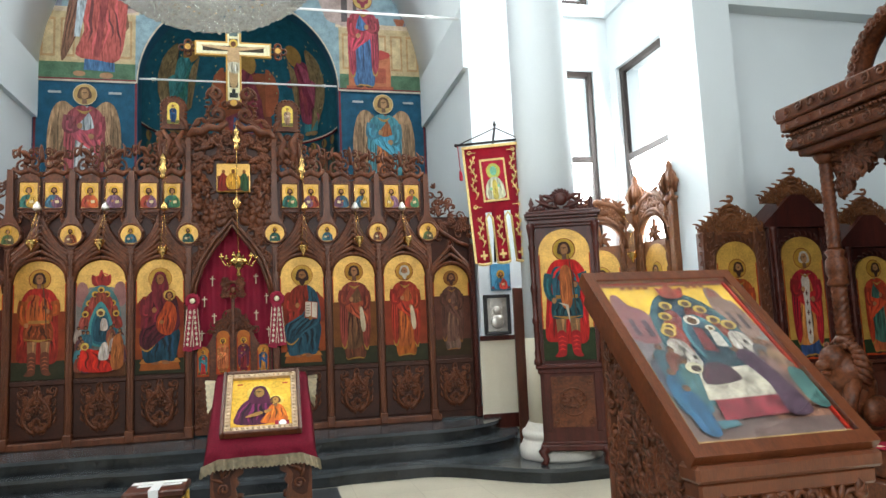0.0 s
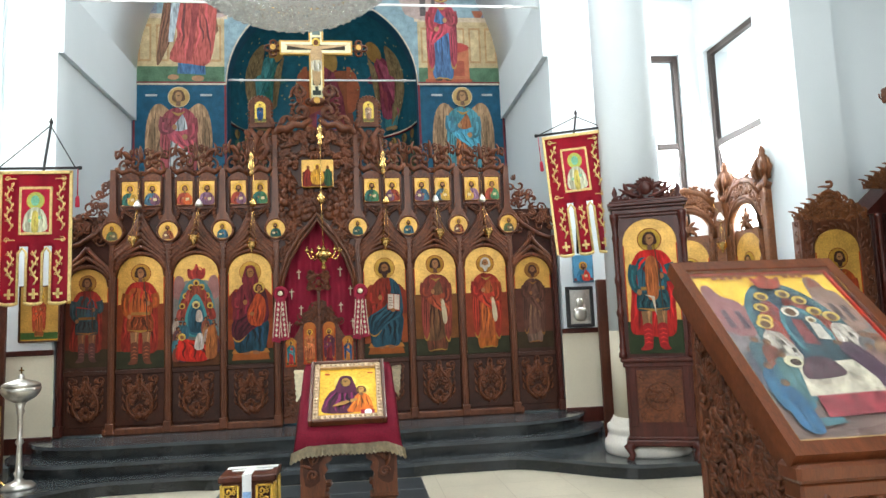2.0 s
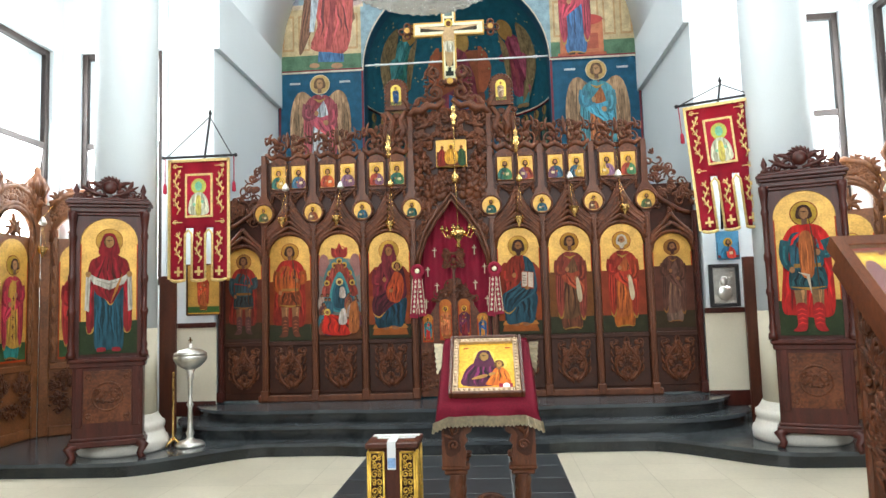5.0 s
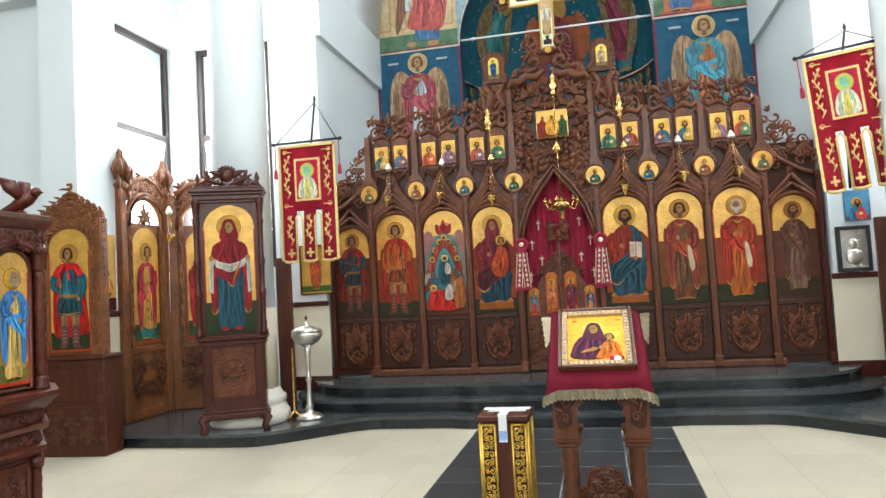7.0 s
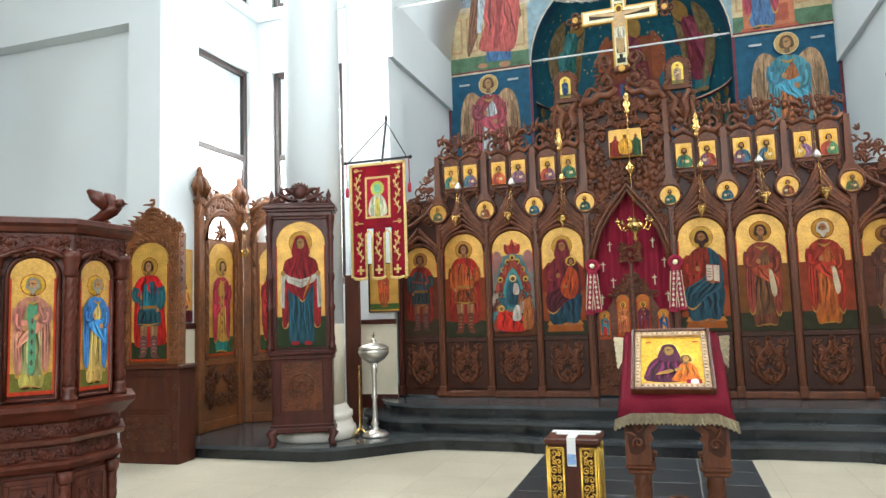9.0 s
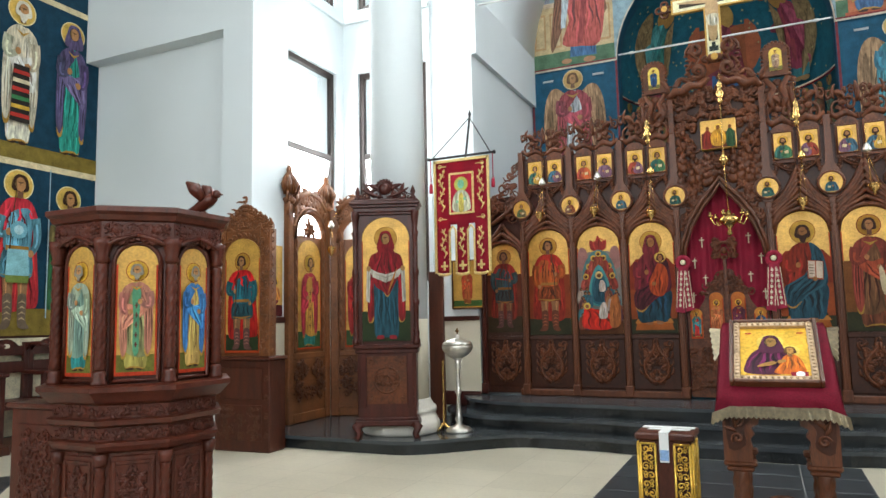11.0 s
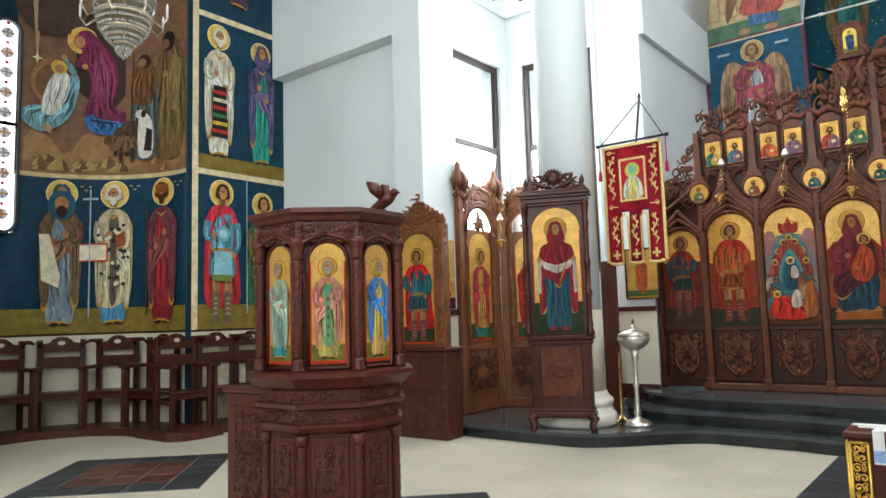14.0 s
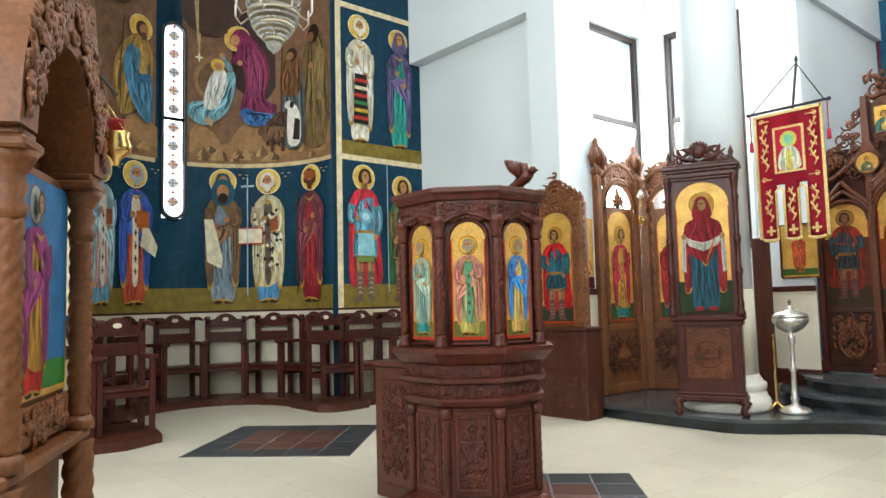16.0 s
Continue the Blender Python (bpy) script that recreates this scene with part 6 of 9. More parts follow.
sh += [([(-.13 + .24 * k, .375), (-.10 + .24 * k, .375), (-.10 + .24 * k, .385), (-.13 + .24 * k, .385)], "a83a1e") for k in (0, 1)]
flatten(bm, sh, mats, -.004, .0002)
part("painting", bm, mats, fi)
bm, mats = bmesh.new(), [paint("8a1428")]
box(bm, .068, .142, -.016, -.010, .048, .085)
part("badge_card", bm, mats, fi, "small dark red card")
bm = bmesh.new()
prism(bm, disc(.108, .064, .019, 16), -.022, -.016)
part("badge", bm, WHITE, fi, "small round white enamel badge")

# gilded collection box
cb = thing("collection_box", "brown wooden collection box with gilded filigree panels and taped papers", "box", pose(-.19, -4.08, 0))
bm = bmesh.new()
box(bm, -.145, .145, -.14, .14, 0, .65, .006)
part("body", bm, PANELWOOD, cb)
bm = bmesh.new()
box(bm, -.165, .165, -.16, .16, .65, .69, .008)
part("lid", bm, PANELWOOD, cb)
GILT = mat("gilt_filigree", (0.80, 0.50, 0.09), 0.30, metal=.75, var=.25, scale=20, bump=.1)
for face in range(3):
    for s in (-1, 1):
        m_ = pose(0, 0, 0, 0, 0, (0, 90, -90)[face]) @ pose(0, -.142 if face == 0 else -.147, 0)
        bm = bmesh.new()
        x0, x1 = (s * .095 - .042, s * .095 + .042)
        box(bm, x0, x1, -.002, .001, .02, .63)
        bk = part("strip_backing", bm, DARK_OR_SHADED_WOOD, cb)
        bk.matrix_basis = m_
        bm = bmesh.new()
        for k in range(12):
            e = (-1) ** k
            scroll(bm, s * .095 + .014 * e, .05 + .050 * k, .024, 1.3, k, e, .0065, -.006, seg=12)
            scroll(bm, s * .095 - .018 * e, .065 + .050 * k, .016, 1.2, k + 2, -e, .005, -.006, seg=8)
            for j in range(5):
                a = j * 1.257
                ball(bm, (s * .095 - .016 * e + .008 * math.cos(a), -.007, .045 + .050 * k + .008 * math.sin(a)), .0055, u=5, v=4)
        for x in (x0, x1):
            tube(bm, [(x, -.004, .02), (x, -.004, .63)], .008, 6)
        for z in (.02, .63):
            tube(bm, [(x0, -.004, z), (x1, -.004, z)], .008, 6)
        ob = part("filigree", bm, GILT, bk, "gilded filigree strip")
bm = bmesh.new()
for s in (1, -1):
    scroll(bm, s * .025, .05, .03, 1.2, 0, s, .008, -.146)
    scroll(bm, s * .025, .10, .02, 1.2, 1, -s, .007, -.146)
part("lock_ornament", bm, BRASS, cb)
for nm, x0, x1, y0, y1, z in (("paper_note", -.15, .15, .05, .12, .694), ("paper_note", -.11, .13, -.02, .03, .694), ("paper_strip", -.028, .028, -.16, .10, .697)):
    bm = bmesh.new()
    box(bm, x0, x1, y0, y1, z - .003, z)
    part(nm, bm, WHITE, cb, "white taped paper")
bm, mats = bmesh.new(), [WHITE]
box(bm, -.026, .026, -.166, -.163, .53, .694)
flatten(bm, [([(-.024, .54), (.024, .54), (.024, .60), (-.024, .60)], "8fb0d8")], mats, -.166, .001)
part("paper_strip", bm, mats, cb, "hanging paper strip with blue print")

# holy water urn on a stem, small brass candlestick
um = thing("water_urn", "silver lidded water urn on a tall turned stem", "urn", pose(-2.77, -1.28, .14))
bm = bmesh.new()
lathe(bm, [(.15, 0), (.15, .02), (.12, .05), (.05, .07), (.03, .10), (.045, .14), (.03, .17), (.022, .40), (.04, .43), (.022, .46), (.022, .68), (.04, .71), (.03, .74), (.05, .80)], 20)
part("stem", bm, SILVER, um)
bm = bmesh.new()
lathe(bm, [(.05, .80), (.12, .84), (.168, .90), (.175, .935), (.165, .95)], 24)
part("bowl", bm, SILVER, um)
bm = bmesh.new()
lathe(bm, [(.17, .95), (.165, .975), (.12, 1.0), (.05, 1.02), (.02, 1.03), (.03, 1.05), (.012, 1.075)], 24)
part("lid", bm, SILVER, um)
bm = bmesh.new()
box(bm, -.006, .006, -.004, .004, 1.07, 1.14)
box(bm, -.022, .022, -.004, .004, 1.10, 1.112)
part("cross", bm, BRASS, um)
cs = thing("candlestick", "slender twisted brass candlestick beside the urn", "candlestick", pose(-2.93, -1.33, .14))
bm = bmesh.new()
twisted(bm, 0, 0, .06, .78, .011, 14)
part("stem", bm, BRASS, cs)
for k in range(3):
    bm = bmesh.new()
    a = k * 2.094
    tube(bm, [(0, 0, .10), (.04 * math.cos(a), .04 * math.sin(a), .06), (.09 * math.cos(a), .09 * math.sin(a), .01)], [.012, .016, .012], 6)
    part("foot", bm, BRASS, cs)


# ---- church banners ----
def vine(bm, x, z0, z1, amp, n, y, th=.007):
    """An embroidered stem that winds up with leaves and tendrils on both sides."""
    pts = [(x + amp * math.sin(i * 1.05), y, z0 + (z1 - z0) * i / (2 * n)) for i in range(2 * n + 1)]
    tube(bm, pts, th, 5)
    for i in range(1, 2 * n):
        e = 1 if i % 2 else -1
        leaf(bm, pts[i][0], pts[i][2], math.pi / 2 - e * .9, amp * 1.9, th * 1.6, y, e * .5)
        if i % 3 == 0:
            scroll(bm, pts[i][0] - e * amp * .8, pts[i][2], amp * .8, 1.1, i, e, th * .8, y, seg=8)


def banner(m, label, tilt, tip=.50):
    st = thing("church_banner", label, "banner", m, "church banners")
    w, h = .70, 1.30
    bm = bmesh.new()
    nx, nz = 18, 26
    def zlow(x):
        u = abs(((x + w / 2) / w * 3) % 1 - .5) * 2
        return -h + .03 * u * u
    def hole(x, z):
        for c in (-w / 6, w / 6):
            if abs(x - c) < .038 and z < -.80 + (.04 if abs(x - c) < .02 else 0):
                return True
        return False
    g = [[bm.verts.new((-w / 2 + w * i / nx, .012 * math.sin(i * .9) + .01 * math.sin(j * .5), -h * j / nz)) for i in range(nx + 1)] for j in range(nz + 1)]
    for j in range(nz):
        for i in range(nx):
            x, z = -w / 2 + w * (i + .5) / nx, -h * (j + .5) / nz
            if hole(x, z):
                continue
            bm.faces.new((g[j][i], g[j + 1][i], g[j + 1][i + 1], g[j][i + 1])).smooth = True
    bmesh.ops.solidify(bm, geom=bm.faces[:], thickness=.006)
    part("cloth", bm, BANNER, st)
    bm = bmesh.new()
    y = -.032
    for x in (-w / 2 + .008, w / 2 - .008):
        box(bm, x - .014, x + .014, y, y + .02, -h, -.0)
    box(bm, -w / 2, w / 2, y, y + .02, -.03, -.0)
    for c in (-w / 3, 0, w / 3):
        tube(bm, [(c + (w / 6 - .035) * math.cos(a), y, -h - .022 * math.sin(-a)) for a in [-math.pi * i / 8 for i in range(9)]], .016, 6)
    for c in (-w / 6, w / 6):
        tube(bm, [(c - .04, y, -h), (c - .04, y, -.82), (c, y, -.77), (c + .04, y, -.82), (c + .04, y, -h)], .014, 6)
    part("fringe", bm, EMBROID, st)
    bm = bmesh.new()
    for x0, x1, z0, z1 in ((-.16, -.135, -.64, -.16), (.135, .16, -.64, -.16), (-.135, .135, -.64, -.615), (-.135, .135, -.185, -.16)):
        box(bm, x0, x1, y, y + .02, z0, z1, .004)
    for c in (-w / 3, 0, w / 3):
        vine(bm, c, -1.13, -.80, .024, 5, y)
        box(bm, c - .012, c + .012, y, y + .01, -1.27, -1.17)
        box(bm, c - .045, c + .045, y, y + .01, -1.235, -1.21)
    for s in (-1, 1):
        vine(bm, s * .25, -.60, -.12, .024, 7, y)
        for z in (-.08, -.69):
            tube(bm, [(s * .19, y, z), (s * .30, y, z)], .006, 5)
            scroll(bm, s * .27, z, .03, 1.2, 1, s, .008, y)
    part("embroidery", bm, EMBROID, st)
    bm, mats = bmesh.new(), [paint("b02038")]
    box(bm, -.135, .135, y + .004, y + .012, -.615, -.185)
    flatten(bm, [(disc(0, -.30, .088, 20), "c9a84a"), (disc(0, -.30, .08, 20), "b8c060")] + cloth_of([(-.10, -.605), (.10, -.605), (.115, -.50), (.08, -.41), (.03, -.37), (-.03, -.37), (-.08, -.41), (-.115, -.50)], "c4c4a8", 7, 4, light=1.2, dark=.75) + cloth_of([(-.03, -.60), (.03, -.60), (.025, -.42), (-.025, -.42)], "c8b45a", 3, 2) + [(disc(0, -.30, .042, 14, 1.25), "7fbf9c"), (disc(-.05, -.50, .018, 8), "8fc8a4"), (disc(.045, -.47, .018, 8), "8fc8a4")], mats, y + .004, .0004)
    part("painting", bm, mats, st)
    bm = bmesh.new()
    tube(bm, [(-w / 2 - .06, -.01, .03), (w / 2 + .08, -.01, .03)], .014, 8)
    for s in (-1, 1):
        ball(bm, (s * (w / 2 + .07), -.01, .03), .022)
    part("crossbar", bm, BLACK, st)
    bm = bmesh.new()
    tube(bm, [(-.10 * tilt, .05, tip), (-.04 * tilt, .03, .0), (.1 * tilt, .05, -h)], .014, 8)
    lathe(bm, [(.012, tip), (.022, tip + .02), (.002, tip + .07)], 8, -.10 * tilt, .05)
    part("pole", bm, BLACK, st)
    for s in (-1, 1):
        bm = bmesh.new()
        tube(bm, [(-.10 * tilt, .04, tip - .02), (s * (w / 2 + .02), -.01, .04)], .006, 5)
        part("cord", bm, BLACK, st)
        bm = bmesh.new()
        tube(bm, [(s * (w / 2 + .05), -.01, .02), (s * (w / 2 + .05), -.01, -.26)], .006, 5)
        lathe(bm, [(.012, -.26), (.02, -.28), (.024, -.36), (.016, -.37)], 8, s * (w / 2 + .05), -.01)
        part("tassel", bm, BANNER, st)
    return st


banner(pose(-2.66, -1.30, 3.20) @ Matrix.Diagonal((.96, 1, 1, 1)), "red embroidered church banner with gold scrolls hung on a black pole", -1)
banner(pose(2.82, -1.35, 3.53, 0, 0, -12) @ pose(0, 0, 0, 0, -4, 0) @ Matrix.Diagonal((.89, 1, 1, 1)), "tilted red embroidered church banner hung on a black pole", -1, .22)


# ---- pulpit ----
def ring8(bm, ap, z, c=(0, 0), faces=8):
    r = ap / math.cos(math.pi / 8)
    return [bm.verts.new((c[0] + r * math.cos(math.pi / 8 + k * math.pi / 4), c[1] + r * math.sin(math.pi / 8 + k * math.pi / 4), z)) for k in range(8)]


def eight(bm, prof):
    rings = [ring8(bm, a, z) for a, z in prof]
    for p, q in zip(rings, rings[1:]):
        for i in range(8):
            bm.faces.new((p[i], p[(i + 1) % 8], q[(i + 1) % 8], q[i]))
    bm.faces.new(rings[0][::-1]), bm.faces.new(rings[-1])


CHERRY = mat("red_brown_cherry", (0.085, 0.018, 0.0085), 0.34, var=0.5, scale=4, fine=50, stretch=(4, 4, 0.6), bump=0.15, spec=0.4)
pul = thing("pulpit", "octagonal carved mahogany pulpit with arched painted panels and a carved bird", "pulpit", pose(-3.17, -5.29, .158) @ Matrix.Diagonal((.88, .88, .88, 1)))
bm = bmesh.new()
eight(bm, [(.55, -.18), (.55, -.11), (.52, -.08), (.48, -.07), (.46, -.05)])
part("plinth", bm, CHERRY, pul)
bm = bmesh.new()
eight(bm, [(.455, -.06), (.455, .60)])
part("lower_body", bm, CHERRY, pul)
bm = bmesh.new()
eight(bm, [(.47, .58), (.50, .60), (.52, .63), (.52, .65), (.485, .66), (.485, .74), (.53, .76), (.54, .79), (.50, .80), (.50, .88), (.535, .90), (.57, .94), (.60, .97), (.60, 1.0), (.54, 1.01)])
part("moulded_band", bm, CHERRY, pul)
bm = bmesh.new()
eight(bm, [(.47, 1.01), (.47, 1.98)])
part("upper_body", bm, CHERRY, pul)
bm = bmesh.new()
eight(bm, [(.52, 1.93), (.52, 2.05), (.545, 2.06), (.56, 2.09), (.585, 2.11), (.585, 2.14), (.55, 2.15)])
part("cornice", bm, CHERRY, pul)


def pul_low(b):
    box(b, -.135, .135, -.012, .01, -.03, .56, .006)
    for q in ((-.125, -.10, .0, .53), (.10, .125, .0, .53), (-.10, .10, .0, .025), (-.10, .10, .505, .53)):
        box(b, q[0], q[1], -.022, -.012, q[2], q[3], .004)
    carve(b, -.085, .085, .04, .49, 60, 161, .010, -.016, size=(.02, .045))


def pul_band(b):
    carve(b, -.19, .19, .01, .07, 24, 171, .008, 0, size=(.015, .03))


def pul_frieze(b):
    carve(b, -.19, .19, 0, .10, 40, 181, .010, 0, size=(.02, .04))
    for s in (-1, 1):
        tube(b, [(s * .20, -.005, -.03), (s * .15, -.01, -.02), (s * .12, -.012, .0), (0, -.012, .035)], .014, 6)


PANELS = {-45: ("8a8a5c", "a8705c", "a89c50", "4f8a68"), -90: ("6f8c80", "8f9c88", "2f8484", ""), 0: ("c0a058", "3f76b0", "bf9c58", "")}
for k in range(8):
    deg = (-45, 0, 45, 90, 135, 180, 225, -90)[k]
    m = pose(0, 0, 0, 0, 0, deg + 90)
    if deg in (-45, -90, 0, 45, 225):
        carved("lower_carving", "pul_low", pul_low, CHERRY, pul, m @ pose(0, -.457, 0))
        carved("band_carving", "pul_band", pul_band, CHERRY, pul, m @ pose(0, -.488, .66))
        carved("band_carving", "pul_band", pul_band, CHERRY, pul, m @ pose(0, -.502, .80))
        carved("frieze_carving", "pul_frieze", pul_frieze, CHERRY, pul, m @ pose(0, -.524, 1.93))
        robe, cloak, hem, cloth = PANELS.get(deg, PANELS[-45])
        ic = icon_part(pul, 0, 1.06, .25, 1.90, -.488, shifted(body(0, 0, .70, robe, cloak, hem, halo="d9a93a", wide=.98, cloth=cloth, hair="8a8270"), 0, 1.10), ground="6a6a2a", border="b5381a")
        ic.matrix_basis = m
        bm = bmesh.new()
        tube(bm, [(-.14, -.485, 1.03), (.14, -.485, 1.03), (.14, -.485, 1.78)] + [(.14 * math.cos(math.pi * i / 10), -.485, 1.78 + .14 * math.sin(math.pi * i / 10)) for i in range(11)] + [(-.14, -.485, 1.03)], .016, 6)
        part("panel_frame", bm, CHERRY, pul).matrix_basis = m
    a = radians(deg + 22.5)
    bm = bmesh.new()
    rr = .50 / math.cos(math.pi / 8)
    x, y = rr * math.cos(a), rr * math.sin(a)
    lathe(bm, [(.05, 1.0), (.05, 1.03), (.038, 1.05), (.045, 1.08), (.034, 1.10)], 12, x, y)
    twisted(bm, x, y, 1.10, 1.78, .034, 4)
    lathe(bm, [(.034, 1.78), (.048, 1.80), (.038, 1.83), (.058, 1.90), (.062, 1.94)], 12, x, y)
    part("column", bm, CHERRY, pul)
    bm = bmesh.new()
    rr = .46 / math.cos(math.pi / 8)
    x, y = rr * math.cos(a), rr * math.sin(a)
    twisted(bm, x, y, -.05, .50, .030, 3)
    lathe(bm, [(.034, .50), (.045, .52), (.05, .58)], 10, x, y)
    part("lower_column", bm, CHERRY, pul)
# carved bird on the rim
bm = bmesh.new()
bx, by, bz = .36, .22, 2.15
ball(bm, (bx, by, bz + .02), .035)
tube(bm, [(bx - .16, by - .02, bz + .04), (bx - .06, by, bz + .07), (bx + .04, by, bz + .12), (bx + .10, by, bz + .15)], [.018, .04, .05, .035], 8)
ball(bm, (bx + .12, by, bz + .165), .032)
tube(bm, [(bx + .13, by, bz + .165), (bx + .18, by, bz + .155)], [.014, .003], 6)
for s in (-1, 1):
    tube(bm, [(bx + .02, by + s * .03, bz + .13), (bx - .03, by + s * .06, bz + .21), (bx - .09, by + s * .08, bz + .26)], [.03, .055, .014], 6)
part("bird", bm, CHERRY, pul, "carved dark wooden bird")
bm = bmesh.new()
for k in range(7):
    leaf(bm, .10, 2.16, math.pi * k / 6, .08, .016, .40)
    leaf(bm, .22, 2.15, math.pi * k / 6, .06, .014, .36)
part("rim_crest", bm, CHERRY, pul)
bm = bmesh.new()
box(bm, -.68, .0, -.46, .44, -.18, .84, .01)
box(bm, -.60, -.2, -.475, -.46, -.06, .74, .006)
box(bm, -.71, .0, -.49, .46, .84, .875, .01)
sd = part("stair_side", bm, CHERRY, pul)
bm = bmesh.new()
carve(bm, -.56, -.24, .0, .70, 60, 191, .011, -.478, size=(.03, .05))
part("carving", bm, CHERRY, sd)

# ---- large lectern with the framed festival icon ----
RX, RY = 2.19, -6.02
big = thing("large_lectern", "large carved walnut lectern with a sloping glazed icon case", "lectern", pose(RX, RY, 0) @ Matrix.Diagonal((.925, 1, .985, 1)))
HW = .40


def slope(x, t, lift=0.0):
    """t from 0 at the low edge to 1 at the high edge of the sloping top."""
    return Vector((x, -.37 + .74 * t - lift * .66, 1.06 + .66 * t + lift * .75))


def slope_bar(bm, x0, x1, t0, t1, l0, l1):
    v = [bm.verts.new(slope(x, t, l)) for l in (l0, l1) for t in (t0, t1) for x in (x0, x1)]
    for q in ((0, 2, 3, 1), (4, 5, 7, 6), (0, 1, 5, 4), (2, 6, 7, 3), (0, 4, 6, 2), (1, 3, 7, 5)):
        bm.faces.new([v[i] for i in q])


bm = bmesh.new()
slope_bar(bm, -HW + .03, HW - .03, .02, .98, -.10, -.02)
slope_bar(bm, -HW, HW, -.02, 1.02, -.02, .0)
for x0, x1, t0, t1 in ((-HW, -HW + .05, -.02, 1.02), (HW - .05, HW, -.02, 1.02), (-HW + .05, HW - .05, -.02, .035), (-HW + .05, HW - .05, .965, 1.02)):
    slope_bar(bm, x0, x1, t0, t1, .0, .045)
bmesh.ops.recalc_face_normals(bm, faces=bm.faces[:])
part("case_frame", bm, CASEWOOD, big)
bm, mats = bmesh.new(), [paint("9a7a5a")]
slope_bar(bm, -HW + .05, HW - .05, .035, .965, .0, .006)


def on_slope(x, z, off):
    return slope(x, z, .007 + off)


R1 = lambda x0, x1, t0, t1: [(x0, t0), (x1, t0), (x1, t1), (x0, t1)]
P1 = lambda pts: [(-.335 + .67 * u, .05 + .90 * v) for u, v in pts]
D1 = lambda u, v, r, sz=.8: disc(-.335 + .67 * u, .05 + .90 * v, r, 14, sz)
sh = [(P1([(0, 0), (1, 0), (1, 1), (0, 1)]), "e6bd4c"), (P1([(0, 0), (1, 0), (1, .66), (.86, .70), (.7, .82), (.5, .86), (.3, .82), (.16, .70), (0, .66)]), "8a8884"), (P1([(0, 0), (1, 0), (1, .17), (.6, .13), (0, .2)]), "7d6c60"),
      (P1([(.62, .1), (1, .1), (1, .56), (.78, .62)]), drape("9a6a54")), (P1([(.0, .3), (.34, .3), (.26, .62), (0, .64)]), drape("8f8a8c")),
      (P1([(.03, .62), (.24, .60), (.24, .80), (.14, .86), (.10, .94), (.03, .90)]), "a86a6c"), (P1([(.07, .64), (.11, .64), (.11, .76), (.07, .76)]), "5a4a58"), (P1([(.16, .63), (.2, .63), (.2, .75), (.16, .75)]), "5a4a58"),
      (P1([(.76, .64), (.98, .60), (.98, .84), (.92, .88), (.9, .96), (.82, .97), (.78, .86)]), "a88478"), (P1([(.81, .90), (.91, .90), (.86, .99)]), "9a4a40"), (P1([(.84, .66), (.88, .66), (.88, .78), (.84, .78)]), "5a4a50"), (P1([(.91, .65), (.95, .65), (.95, .76), (.91, .76)]), "5a4a50"),
      (P1([(.24, .42), (.22, .62), (.27, .80), (.40, .92), (.54, .94), (.68, .90), (.80, .76), (.86, .58), (.82, .44)]), "3f6f7c"), (P1([(.28, .44), (.26, .62), (.31, .78), (.42, .89), (.54, .91), (.66, .87), (.76, .74), (.81, .58), (.78, .46)]), drape("2c4656"))]
for u, v, c in ((.42, .78, "8a3a3c"), (.36, .70, "9a4038"), (.58, .79, "8f3a34"), (.66, .74, "9a4440"), (.70, .66, "a84a40"), (.33, .62, "a8483c")):
    sh += [(P1([(u - .055, v - .13), (u + .055, v - .13), (u + .05, v - .01), (u + .02, v + .03), (u - .03, v + .03), (u - .055, v - .02)]), drape(c)), (D1(u, v + .065, .034), "e3bd52"), (D1(u, v + .06, .019, .95), "6a4630")]
sh += [(D1(.55, .58, .098, 1.75), "4f8894"), (D1(.55, .57, .080, 1.8), "2f5a6c"), (P1([(.46, .36), (.66, .36), (.64, .52), (.60, .66), (.50, .66), (.46, .5)]), drape("2a4254")), (P1([(.47, .52), (.56, .50), (.56, .66), (.50, .68)]), drape("8a3a40")),
       (D1(.53, .725, .040), "f0e8d4"), (D1(.53, .72, .024, 1.0), "6a4630"), (P1([(.58, .54), (.66, .53), (.66, .63), (.60, .65)]), "e4dccc"), (D1(.625, .665, .024), "e9e0c8"), (D1(.625, .66, .014), "7a5238")]
for u, v in ((.30, .52), (.78, .55)):
    sh += [(P1([(u - .07, v - .12), (u + .08, v - .12), (u + .07, v + .04), (u + .02, v + .08), (u - .04, v + .08), (u - .08, v + .02)]), drape("c9c2b4")), (D1(u, v + .13, .038), "e3c05a"), (D1(u, v + .125, .022, 1.0), "6f4c34")]
    sh += [(P1([(u - .03 + .04 * i, v - .06 + .05 * (i % 2)), (u - .005 + .04 * i, v - .06 + .05 * (i % 2)), (u - .005 + .04 * i, v - .03 + .05 * (i % 2)), (u - .03 + .04 * i, v - .03 + .05 * (i % 2))]), "4a4444") for i in range(3)]
rf = random.Random(6)
for u, v, c in ((.08, .40, "4a4a5c"), (.14, .46, "3f6478"), (.21, .44, "8a4a3c"), (.11, .30, "2f6a90"), (.19, .32, "3a7088"), (.24, .36, "4a7a7c"), (.14, .20, "2f6a96"), (.86, .46, "6a6a70"), (.93, .42, "9a7a5c"), (.9, .32, "a8745a"), (.97, .30, "3f7a74"), (.83, .38, "8a6a60")):
    sh += [(P1([(u - .06, v - .14), (u + .05, v - .16), (u + .06, v + .02), (u + .02, v + .07), (u - .03, v + .07), (u - .065, v + .01)]), drape(c)), (D1(u + .01, v + .09, .018, 1.05), "5a3d2c"), (D1(u + .013, v + .084, .012, 1.05), "8f6848")]
